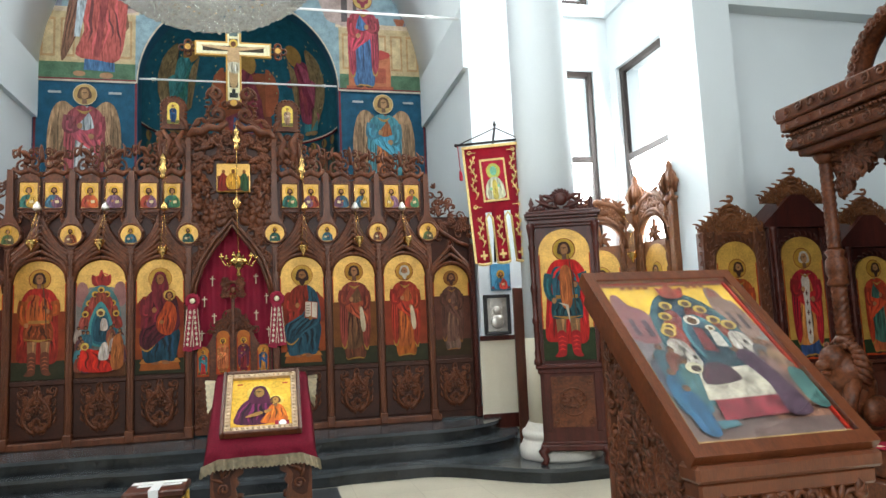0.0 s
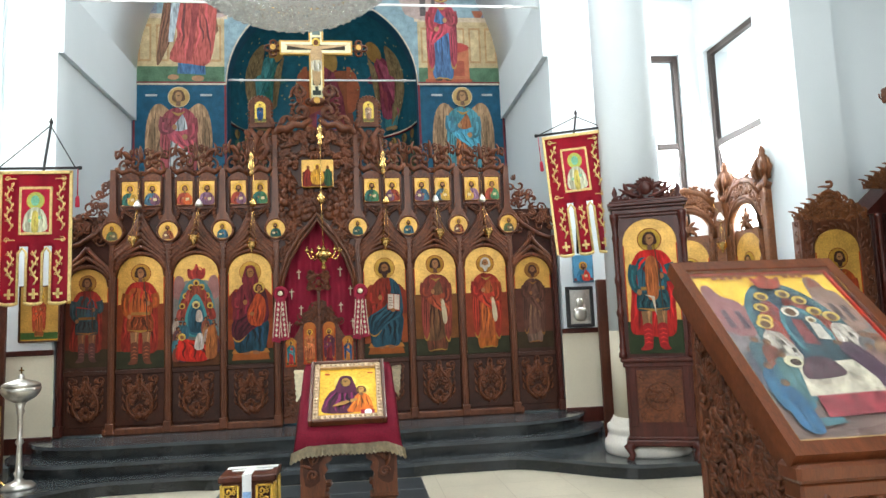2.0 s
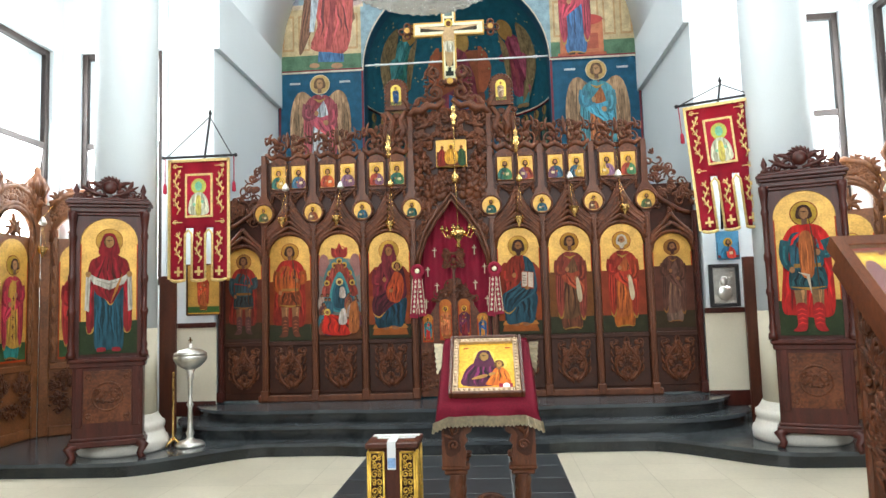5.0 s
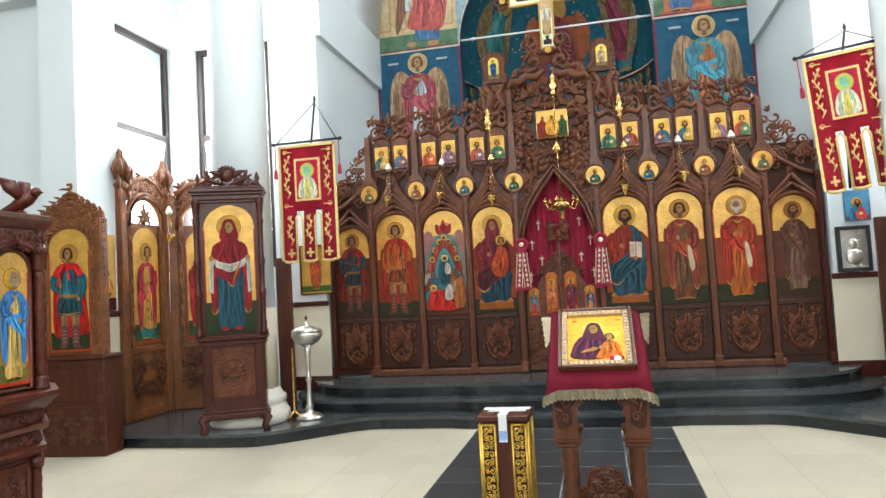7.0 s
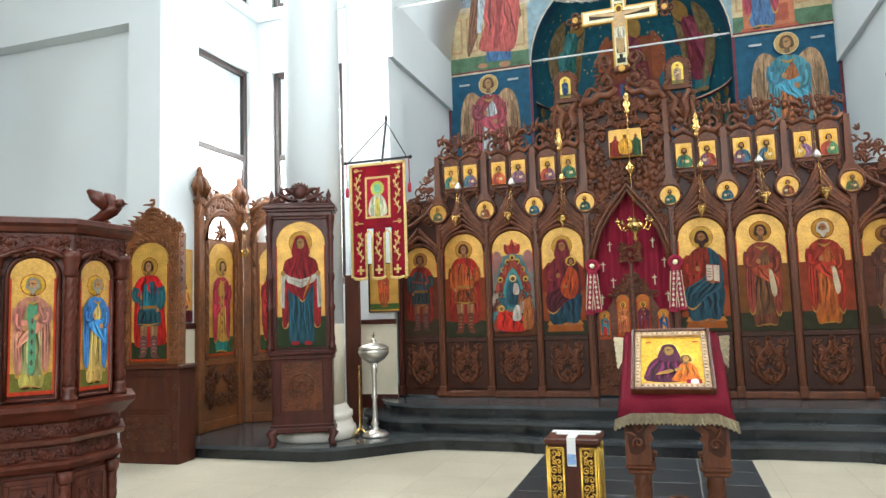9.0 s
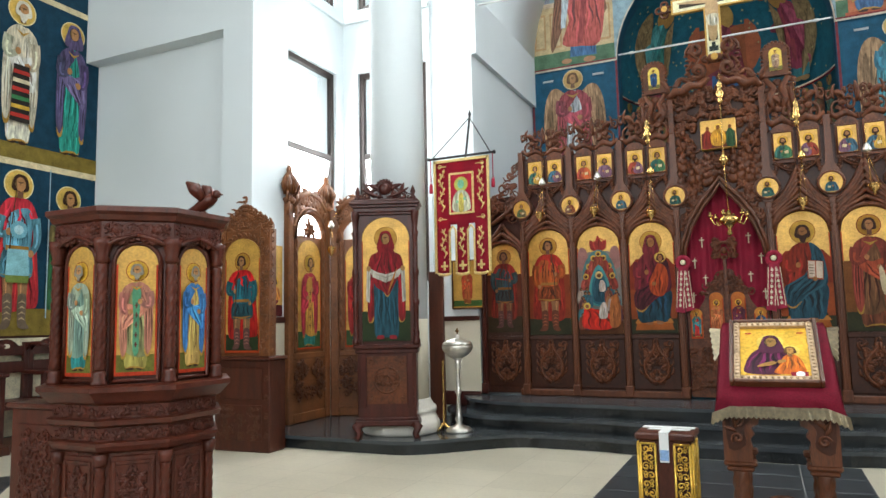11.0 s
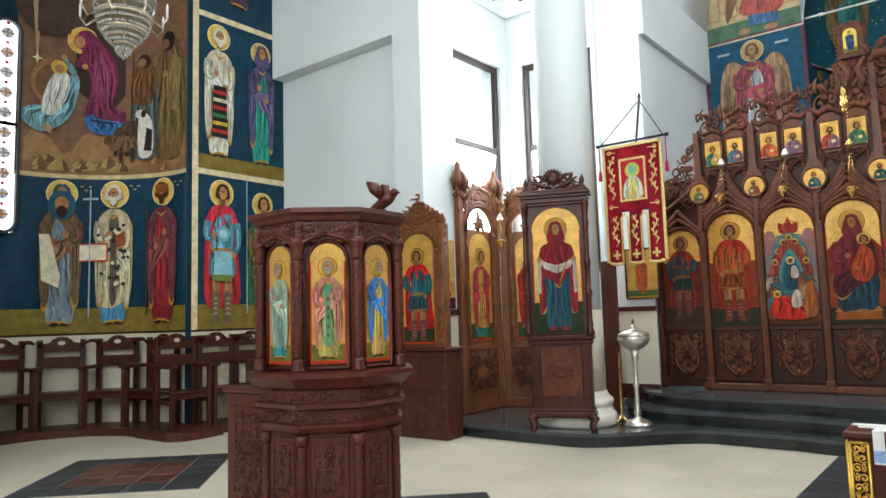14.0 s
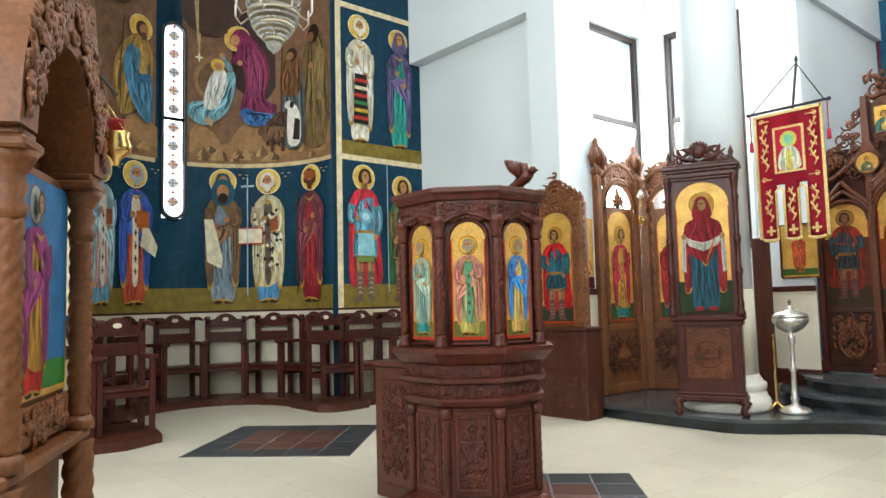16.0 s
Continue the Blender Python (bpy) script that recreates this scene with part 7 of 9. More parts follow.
sh += [(P1([(.26, .10), (.82, .12), (.80, .24), (.28, .22)]), drape("9a2f3e")), (P1([(.24, .21), (.76, .22), (.72, .40), (.30, .38)]), drape("d6cfbe")), (P1([(.30, .30), (.54, .31), (.56, .36), (.50, .42), (.36, .41)]), drape("4f3444")), (D1(.29, .40, .040), "e2d6b4"), (D1(.30, .395, .023), "4f3838"),
       (P1([(.64, .46), (.72, .50), (.80, .44), (.88, .16), (.82, .10), (.70, .12), (.72, .28)]), drape("4a3346")), (D1(.66, .50, .02), "7a5640"), (P1([(.20, .06), (.34, .07), (.33, .10), (.20, .10)]), "4f7f90"),
       (P1([(.42, .90), (.46, .88), (.56, .88), (.60, .91), (.62, .97), (.56, .95), (.51, .99), (.46, .95), (.41, .97)]), drape("a83a30"))]
sh += [(P1([(.14 + .06 * k, .955), (.18 + .06 * k, .955), (.18 + .06 * k, .975), (.14 + .06 * k, .975)]), "b0562e") for k in range(4)] + [(P1([(.66 + .055 * k, .955), (.70 + .055 * k, .955), (.70 + .055 * k, .975), (.66 + .055 * k, .975)]), "b0562e") for k in range(3)]
sh += [(R1(-.335, .335, .94, .955), "b5402a"), (R1(-.345, -.333, .045, .955), "d8b04a"), (R1(-.335, .335, .045, .055), "c99a5a")]
# the milky reflection of the glass is mixed into the paints as grey
flatten(bm, sh[:1] + muted(rich(sh[1:], 3), k=.26), mats, 0, .00010, on_slope)
part("painting", bm, mats, big, "festival scene painted in blue, red and gold")
PANE = bpy.data.materials.new("clear_pane")
PANE.use_nodes = True
pb = PANE.node_tree.nodes["Principled BSDF"]
pb.inputs["Transmission Weight"].default_value, pb.inputs["Roughness"].default_value, pb.inputs["IOR"].default_value = 1.0, 0.03, 1.5
bm = bmesh.new()
slope_bar(bm, -HW + .052, HW - .052, .037, .963, .038, .041)
bmesh.ops.recalc_face_normals(bm, faces=bm.faces[:])
part("glass_pane", bm, PANE, big, "clear glass pane").visible_shadow = False
for x0, x1, t0, t1, c in ((-.348, -.338, .04, .96, GOLD), (.338, .348, .04, .96, paint("b5301e"))):
    bm = bmesh.new()
    slope_bar(bm, x0, x1, t0, t1, .008, .02)
    bmesh.ops.recalc_face_normals(bm, faces=bm.faces[:])
    part("inner_fillet", bm, c, big)
for x in (-1, 1):
    bm = bmesh.new()
    pts = [(-.36, .0), (.34, .0), (.34, 1.56), (-.36, .93)]
    v0 = [bm.verts.new((x * (HW - .09) - .02, y, z)) for y, z in pts]
    v1 = [bm.verts.new((x * (HW - .09) + .02, y, z)) for y, z in pts]
    bm.faces.new(v0), bm.faces.new(v1[::-1])
    for i in range(4):
        bm.faces.new((v0[i], v1[i], v1[(i + 1) % 4], v0[(i + 1) % 4]))
    bmesh.ops.recalc_face_normals(bm, faces=bm.faces[:])
    sp = part("side_panel", bm, OAK, big)
    bm = bmesh.new()
    ar = [(.28 * math.cos(radians(g)) - .04, .52 + .30 * math.sin(radians(g))) for g in range(0, 181, 12)]
    tube(bm, [(x * (HW - .06), .24, .05)] + [(x * (HW - .06), u, z) for u, z in ar] + [(x * (HW - .06), -.32, .05)], .026, 6)
    part("arched_moulding", bm, OAK, sp)
    bm = bmesh.new()
    vs = [bm.verts.new((x * (HW - .066), u, z)) for u, z in [(.23, .05)] + ar + [(-.31, .05)]]
    bm.faces.new(vs)
    bmesh.ops.solidify(bm, geom=bm.faces[:], thickness=.006)
    part("recess", bm, WALNUT, sp)
    bm = bmesh.new()
    carve(bm, -.30, .28, .12, 1.45, 110, 201, .017, 0, inside=lambda u, z: z < .92 + .85 * (u + .36) and (z > .84 or abs(u + .04) > .30), mirror=False, size=(.04, .075))
    ob = part("carving", bm, WALNUT, sp)
    ob.matrix_basis = pose(x * (HW - .065), 0, 0, 0, 0, 90 if x > 0 else -90) if x > 0 else Matrix.Translation((x * (HW - .065), 0, 0)) @ Matrix(((0, 1, 0, 0), (1, 0, 0, 0), (0, 0, 1, 0), (0, 0, 0, 1)))
bm = bmesh.new()
box(bm, -HW, HW, -.42, -.30, .99, 1.05, .012)
box(bm, -HW + .02, HW - .02, -.40, -.30, .93, .99, .01)
box(bm, -HW + .04, HW - .04, -.38, -.33, 0, .93, .01)
box(bm, -HW + .06, HW - .06, .30, .34, 0, 1.5, .01)
part("front_panel", bm, CASEWOOD, big)
bm = bmesh.new()
carve(bm, -HW + .06, HW - .06, .55, .91, 60, 211, .018, -.39, size=(.04, .07))
part("front_carving", bm, WALNUT, big)

# ---- bishop's throne with canopy, twisted posts and lions ----
thr = thing("bishop_throne", "carved dark walnut throne with canopy, twisted posts and crouching lions", "throne", pose(5.38, -4.50, 0))
bm = bmesh.new()
box(bm, -.70, .75, -.75, .75, 0, .30, .015)
box(bm, -.62, .70, -.68, .68, .30, .52, .015)
part("dais", bm, WALNUT, thr)
bm = bmesh.new()
box(bm, -.64, .40, -.45, .45, .52, .535)
for k in range(9):
    box(bm, -.641, -.60, -.42 + .1 * k, -.38 + .1 * k, .535, .54, mi=1)
part("carpet", bm, [BANNER, LACE], thr, "red patterned carpet with pale border")
for k, (e, z0, z1) in enumerate(((.0, 2.80, 2.86), (.05, 2.86, 2.95), (.03, 2.95, 3.02), (.08, 3.02, 3.10), (.10, 3.10, 3.22))):
    bm = bmesh.new()
    box(bm, -.70 - e, .70 + e, -.72 - e, .72 + e, z0, z1, .012)
    part("canopy_moulding", bm, WALNUT, thr)
for side in range(4):
    b2 = bmesh.new()
    for k in range(12):
        scroll(b2, -.72 + .13 * k, 2.905, .042, 1.3, k, (-1) ** k, .014, 0)
        ball(b2, (-.72 + .13 * k, 0, 3.06), .028, 1, .6, .9, u=7, v=5)
        scroll(b2, -.66 + .13 * k, 3.165, .045, 1.3, k, (-1) ** (k + 1), .013, -.04)
    for k in range(40):
        ball(b2, (-.76 + .04 * k, .03, 2.985), .016, u=6, v=4)
    ob = part("canopy_carving", b2, WALNUT, thr)
    ob.matrix_basis = pose(0, 0, 0, 0, 0, 90 * side) @ pose(0, -.775, 0)
bm = bmesh.new()
tube(bm, [(.56 * math.cos(a), -.2, 3.22 + .62 * math.sin(a)) for a in [math.pi * i / 24 for i in range(25)]], .085, 8)
for k in range(18):
    a = math.pi * k / 17
    leaf(bm, .56 * math.cos(a), 3.22 + .62 * math.sin(a), a, .10, .026, -.25, .8)
    ball(bm, (.56 * math.cos(a), -.27, 3.22 + .62 * math.sin(a)), .035, u=8, v=6)
for k in range(30):
    a = math.pi * (k + .5) / 30
    scroll(bm, .56 * math.cos(a), 3.22 + .62 * math.sin(a), .045, 1.2, k, (-1) ** k, .018, -.285, seg=8)
    ball(bm, (.64 * math.cos(a), -.2, 3.22 + .70 * math.sin(a)), .03, u=7, v=5)
part("crown_arch", bm, WALNUT, thr).matrix_basis = pose(0, 0, 0, 0, 0, -90)
for x, y in ((-.55, -.6), (-.55, .6), (.55, -.6), (.55, .6)):
    bm = bmesh.new()
    lathe(bm, [(.08, 1.28), (.08, 1.31), (.06, 1.34)], 14, x, y)
    twisted(bm, x, y, 1.34, 1.72, .055, 2.5)
    lathe(bm, [(.06, 1.72), (.085, 1.75), (.065, 1.79), (.085, 1.84), (.08, 1.93), (.06, 1.96), (.08, 2.0), (.055, 2.02)], 14, x, y)
    twisted(bm, x, y, 2.02, 2.72, .048, 5)
    lathe(bm, [(.05, 2.72), (.08, 2.76), (.09, 2.80)], 14, x, y)
    part("post", bm, WALNUT, thr)
    if x < 0:
        bm = bmesh.new()
        box(bm, x - .18, x + .20, y - .15, y + .15, .52, .62, .015)
        part("lion_base", bm, WALNUT, thr)
        bm = bmesh.new()
        ball(bm, (x + .05, y, .92), .17, 1.0, .8, 1.25, u=14, v=10)
        ball(bm, (x - .03, y, 1.06), .17, .95, .95, 1.0, u=14, v=10)
        ball(bm, (x - .12, y, 1.16), .11, 1.05, .9, 1.0, u=14, v=10)
        ball(bm, (x - .22, y, 1.12), .055, 1.1, 1.0, .8, u=10, v=8)
        ball(bm, (x - .20, y, 1.06), .04, 1.1, .9, .5, u=10, v=8)
        for s in (-1, 1):
            tube(bm, [(x - .05, y + s * .09, 1.0), (x - .11, y + s * .10, .82), (x - .12, y + s * .10, .65)], [.07, .05, .05], 8)
            ball(bm, (x - .16, y + s * .10, .65), .055, 1.4, 1, .6, u=10, v=6)
            ball(bm, (x + .12, y + s * .12, .76), .11, 1.2, .7, 1.1, u=10, v=8)
            ball(bm, (x - .09, y + s * .09, 1.26), .03, .6, 1, 1, u=8, v=6)
        for k in range(22):
            a = 2 * math.pi * k / 22
            tube(bm, [(x - .06, y + .13 * math.cos(a), 1.14 + .13 * math.sin(a)), (x - .02, y + .18 * math.cos(a), 1.12 + .18 * math.sin(a)), (x + .04, y + .20 * math.cos(a), 1.06 + .19 * math.sin(a))], [.03, .035, .012], 6)
        lathe(bm, [(.07, 1.22), (.08, 1.29)], 14, x, y)
        part("lion", bm, WALNUT, thr, "carved wooden lion with curled mane")
for y0 in (-.6, .6):
    bm = bmesh.new()
    carve(bm, -.48, .48, 2.35, 2.80, 60, 221, .022, 0, inside=lambda x, z: z > 2.45 + (.35 - .35 * min(1, abs(x) / .45)), size=(.04, .08))
    part("spandrel_carving", bm, WALNUT, thr).matrix_basis = pose(0, y0, 0)
bm = bmesh.new()
carve(bm, -.5, .5, 2.35, 2.80, 60, 222, .022, 0, inside=lambda x, z: z > 2.45 + (.35 - .35 * min(1, abs(x) / .45)), size=(.04, .08))
part("spandrel_carving", bm, WALNUT, thr).matrix_basis = pose(-.55, 0, 0, 0, 0, -90)
bm = bmesh.new()
box(bm, .40, .48, -.50, .50, .52, 2.2, .01)
box(bm, -.05, .40, -.42, .42, .52, 1.0, .02)
part("seat", bm, WALNUT, thr)

# ---- free-standing shrine close by, with twisted posts ----
NS = pose(-2.48, -8.07, 0, 0, 0, 152.6) @ Matrix.Translation((.06, 0, 0)) @ Matrix.Diagonal((.87, 1, 1, 1))
ns = thing("arched_shrine", "carved oak shrine with twisted columns under a round arch", "icon shrine", NS)
bm = bmesh.new()
box(bm, -.50, .50, .02, .50, 0, .80, .01)
part("base_cabinet", bm, LIGHTOAK, ns)
bm = bmesh.new()
box(bm, -.53, .53, -.09, .52, .80, .845, .012)
part("ledge", bm, LIGHTOAK, ns)
bm = bmesh.new()
box(bm, -.46, .46, .0, .50, .845, 1.86, .006)
box(bm, -.42, .42, -.03, .0, .86, 1.0, .008)
part("case", bm, LIGHTOAK, ns)
bm = bmesh.new()
carve(bm, -.38, .38, .88, .98, 40, 231, .009, -.034, size=(.02, .04))
part("predella_carving", bm, LIGHTOAK, ns)
icon_part(ns, .0, 1.02, .84, 1.82, -.014, shifted(muted(body(0, 0, .76, "b5802a", "8a2f6a", "c01f14", halo="b9b9b0", wide=1.5), "3a3428", .2), -.02, 1.03), field=paint("2a5f88"), rise=0, ground="2f6a2a", border=GOLD)
for s in (-1, 1):
    bm = bmesh.new()
    lathe(bm, [(.06, .845), (.06, .88), (.045, .90)], 14, s * .455, -.06)
    twisted(bm, s * .455, -.06, .90, 1.62, .042, 5)
    lathe(bm, [(.045, 1.62), (.055, 1.65), (.042, 1.68), (.055, 1.72), (.042, 1.75), (.07, 1.80), (.085, 1.83)], 14, s * .455, -.06)
    part("column", bm, LIGHTOAK, ns)
    bm = bmesh.new()
    twisted(bm, s * .455, -.06, .0, .80, .055, 4)
    part("lower_column", bm, LIGHTOAK, ns)
    bm = bmesh.new()
    box(bm, s * .455 - .10, s * .455 + .10, -.13, .50, 1.83, 1.87, .01)
    box(bm, s * .455 - .08, s * .455 + .08, -.11, .50, 1.87, 1.90, .008)
    part("entablature", bm, LIGHTOAK, ns)
bm = bmesh.new()
n = 20
outer = [(.58 * math.cos(math.pi * i / n), 1.90 + .62 * math.sin(math.pi * i / n) + .25 * max(0, 1 - abs(math.cos(math.pi * i / n)) * 1.6)) for i in range(n + 1)]
inner = [(.40 * math.cos(math.pi * i / n), 1.90 + .40 * math.sin(math.pi * i / n)) for i in range(n + 1)]
for i in range(n):
    prism(bm, [inner[i], outer[i], outer[i + 1], inner[i + 1]], -.12, .46)
bmesh.ops.remove_doubles(bm, verts=bm.verts, dist=.0005)
part("arch", bm, LIGHTOAK, ns)
bm = bmesh.new()
carve(bm, -.55, .55, 1.95, 2.72, 110, 241, .014, -.13, inside=lambda x, z: .44 < math.hypot(x, z - 1.90) < .60 + .2 * max(0, 1 - abs(x) * 3), size=(.025, .05))
carve(bm, -.36, .36, 1.90, 2.26, 50, 242, .014, .09, inside=lambda x, z: math.hypot(x, z - 1.90) < .36, size=(.03, .05))
part("arch_carving", bm, LIGHTOAK, ns)
bm = bmesh.new()
prism(bm, arch(0, 1.86, .84, 2.30, .40), .12, .46)
part("tympanum", bm, LIGHTOAK, ns)
bm = bmesh.new()
tube(bm, [(.30, -.12, 2.33), (.62, -.16, 2.30)], .008, 6)
hl = thing("hanging_lamp", "brass oil lamp with red glass hung from the shrine bracket", "lamp", NS)
part("bracket", bm, BLACK, hl)
bm = bmesh.new()
for k in range(3):
    a = k * 2.094
    tube(bm, [(.56, -.10, 2.30), (.60 + .05 * math.cos(a), -.16 + .05 * math.sin(a), 2.12)], .003, 4)
part("chain", bm, BRASS, hl)
bm = bmesh.new()
lathe(bm, [(.012, 1.97), (.025, 2.0), (.065, 2.03), (.07, 2.06), (.055, 2.10), (.065, 2.12), (.06, 2.12)], 16, .60, -.16)
part("bowl", bm, BRASS, hl)
bm = bmesh.new()
lathe(bm, [(.03, 2.12), (.04, 2.17), (.035, 2.18)], 12, .60, -.16)
part("glass", bm, paint("8a1f24"), hl)

# ---- choir stalls round the conch ----
for nm, ringset in (("stall_podium", 1),):
    bm = bmesh.new()
    a0, a1 = -80, 90
    prev = None
    pts_in, pts_out = [], []
    for i in range(31):
        a = radians(-90 + 180 * i / 30)
        pts_out.append((-CX - (RC - .01) * math.cos(a), CY + (RC - .01) * math.sin(a)))
        pts_in.append((-CX - 1.02 * math.cos(a), CY + 1.02 * math.sin(a)))
    for i in range(30):
        v = [bm.verts.new((*p, z)) for z in (0, .09) for p in (pts_in[i], pts_in[i + 1], pts_out[i + 1], pts_out[i])]
        for q in ((0, 3, 2, 1), (4, 5, 6, 7), (0, 1, 5, 4), (2, 3, 7, 6)):
            bm.faces.new([v[j] for j in q])
    bmesh.ops.remove_doubles(bm, verts=bm.verts, dist=.0005)
    slab(bm, [(-8.02, -4.10), (-7.36, -4.07), (-7.22, -3.95), (-7.18, -3.75), (-7.22, -3.4), (-7.36, -3.3), (-7.36, -1.95), (-7.88, -1.95), (-7.88, -3.43), (-8.02, -3.43)], 0, .094, .01)
    slab(bm, [(-7.88, -8.4), (-6.95, -8.4), (-6.72, -6.5), (-6.9, -6.12), (-7.3, -6.05), (-7.88, -6.1)], 0, .094, .01)
    structure("stall_podium", bm, PANELWOOD, "low red-brown wooden podium under the stalls", "podium")


def make_stall():
    st = thing("choir_stall", "dark mahogany choir stall with high armrests and open back", "stall", None, "choir stalls")
    def p(name, *b, bev=.006):
        bm = bmesh.new()
        box(bm, *b, bev)
        part(name, bm, MAHOGANY, st)
    for s in (-1, 1):
        p("post", s * .25 - .032, s * .25 + .032, .38, .44, 0, 1.12)
        p("front_post", s * .25 - .026, s * .25 + .026, .03, .085, 0, .74)
        p("armrest", s * .25 - .045, s * .25 + .045, -.01, .42, .735, .78, bev=.01)
        p("side_rail", s * .25 - .015, s * .25 + .015, .06, .42, .30, .35)
        bm = bmesh.new()
        tube(bm, [(s * .25, .40, 1.02), (s * .25, .30, 1.10), (s * .25, .16, 1.10), (s * .25, .05, 1.08)], [.02, .026, .026, .02], 8)
        part("upper_arm", bm, MAHOGANY, st)
    p("seat", -.23, .23, .04, .42, .42, .455, bev=.01)
    bm = bmesh.new()
    prism(bm, disc(0, 1.075, .045, 12, .6), .392, .399)
    part("cut_out", bm, CREAM, st, "small oval opening showing the pale wall")
    p("middle_rail", -.23, .23, .39, .43, .76, .895)
    bm = bmesh.new()
    pts = [(-.23, .965), (.23, .965), (.23, 1.07), (.15, 1.08), (.11, 1.12), (.06, 1.15), (0, 1.16), (-.06, 1.15), (-.11, 1.12), (-.15, 1.08), (-.23, 1.07)]
    prism(bm, pts, .40, .43)
    part("top_rail", bm, MAHOGANY, st)
    p("front_rail", -.23, .23, .05, .07, .36, .42)
    return st


stall = make_stall()
placed = []
for k in range(7):
    a = radians(-78 + 26 * k)
    placed.append(pose(-CX - 1.13 * math.cos(a), CY + 1.13 * math.sin(a), .09, 0, 0, 0) @ pose(0, 0, 0, 0, 0, 90 - math.degrees(a)))
for y in (-3.68, -3.10, -2.54):
    placed.append(pose(-7.42, y, .094, 0, 0, 90))
for y in (-6.42, -6.98):
    placed.append(pose(-7.0, y, .094, 0, 0, 90))
stall.matrix_world = placed[0]
for m in placed[1:]:
    copy_thing(stall, m)


# ---- wall paintings as plain coloured shapes ----
def chord(angle, lift=0.035):
    """Flat figures on the conch wall, facing its middle, at that angle (degrees) from its axis."""
    a = radians(angle)
    c, t = Vector((-math.cos(a), math.sin(a), 0)), Vector((math.sin(a), math.cos(a), 0))
    base = Vector((-CX, CY, 0)) + c * (RC - lift)
    return lambda x, z, off: base + t * x - c * off + Vector((0, 0, z))


def on_strip(y0):
    return lambda x, z, off: Vector((-7.9 + (.004 if y0 == 0 else .010) + off, y0 + x, z))


def painted(name, parent, groups, gap=.0004):
    bm, mats = bmesh.new(), []
    for shapes, wrap in groups:
        flatten(bm, shapes, mats, 0, gap, wrap)
    return part(name, bm, mats, bpy.data.objects[parent])


def conch_band(name, z0, z1, colour, lift, a0=-89, a1=89):
    bm = bmesh.new()
    n = 40
    prev = None
    for i in range(n + 1):
        a = radians(a0 + (a1 - a0) * i / n)
        r = RC - lift
        p = [bm.verts.new((-CX - r * math.cos(a), CY + r * math.sin(a), z)) for z in (z0, z1)]
        if prev:
            if not (abs(a) < .12 and z0 > 2.6):
                bm.faces.new((prev[0], p[0], p[1], prev[1])).smooth = True
        prev = p
    return part(name, bm, paint(colour) if isinstance(colour, str) else colour, bpy.data.objects["wall_conch_north"])


conch_band("lower_wall", .02, 1.26, CREAM, .004)
conch_band("dark_band", 1.26, 1.29, "3a2018", .006)
conch_band("painted_ground", 1.29, 1.62, "7d6a2c", .003)
conch_band("scene_ground", 3.46, 6.4, "7d5c44", .003)
conch_band("painted_border", 3.40, 3.46, "cdb88a", .006)
rnd = random.Random(12)
hills = []
top0 = 3.98
for k in range(-22, 22):
    if k in (-2, -1, 0, 1):
        continue
    top1 = 3.95 + .16 * math.sin(k * .9) + rnd.uniform(-.05, .05)
    w = RC * radians(2.05)
    hills.append(([([(-w, 3.46), (w, 3.46), (w, top1), (-w, top0)], "9c764e"), ([(-w, 3.46), (w, 3.46), (w, 3.60 + .35 * (top1 - 3.9)), (-w, 3.60 + .35 * (top0 - 3.9))], "8a6848")], chord(4 * k + 2, .010)))
    top0 = top1
for k in range(46):
    a = rnd.uniform(-82, 84)
    if abs(a) < 10:
        continue
    z = rnd.uniform(3.48, 3.66)
    w, h = rnd.uniform(.06, .15), rnd.uniform(.06, .20)
    hills.append(([([(-w, z), (w, z), (w * .8, z + h * .5), (w * .1, z + h), (-w * .5, z + h * .6)], rnd.choice(["7c5a3a", "6e5236", "5f4630", "a58654"])), ([(-w * .9, z + .005), (-w * .2, z + .005), (w * .05, z + h * .9), (-w * .5, z + h * .55)], "a98a5c")], chord(a, .018 + .0003 * k)))
painted("hills", "wall_conch_north", hills)
saints = [(-62, "7a4a3a", "8a7a5a", "5a3a2a", ""), (-40, "b58f8a", "8fb0b8", "6a9ab0", "d8cfc0"), (-20, "a8482f", "35549a", "a8482f", "d9cdb0"), (24.5, "6f7f8a", "6b5538", "7a8a94", ""), (48, "c2b48a", "b9ad88", "4a84a8", "5a5248"), (74, "8a2a2f", "6a3a40", "7a1f28", "")]
groups = []
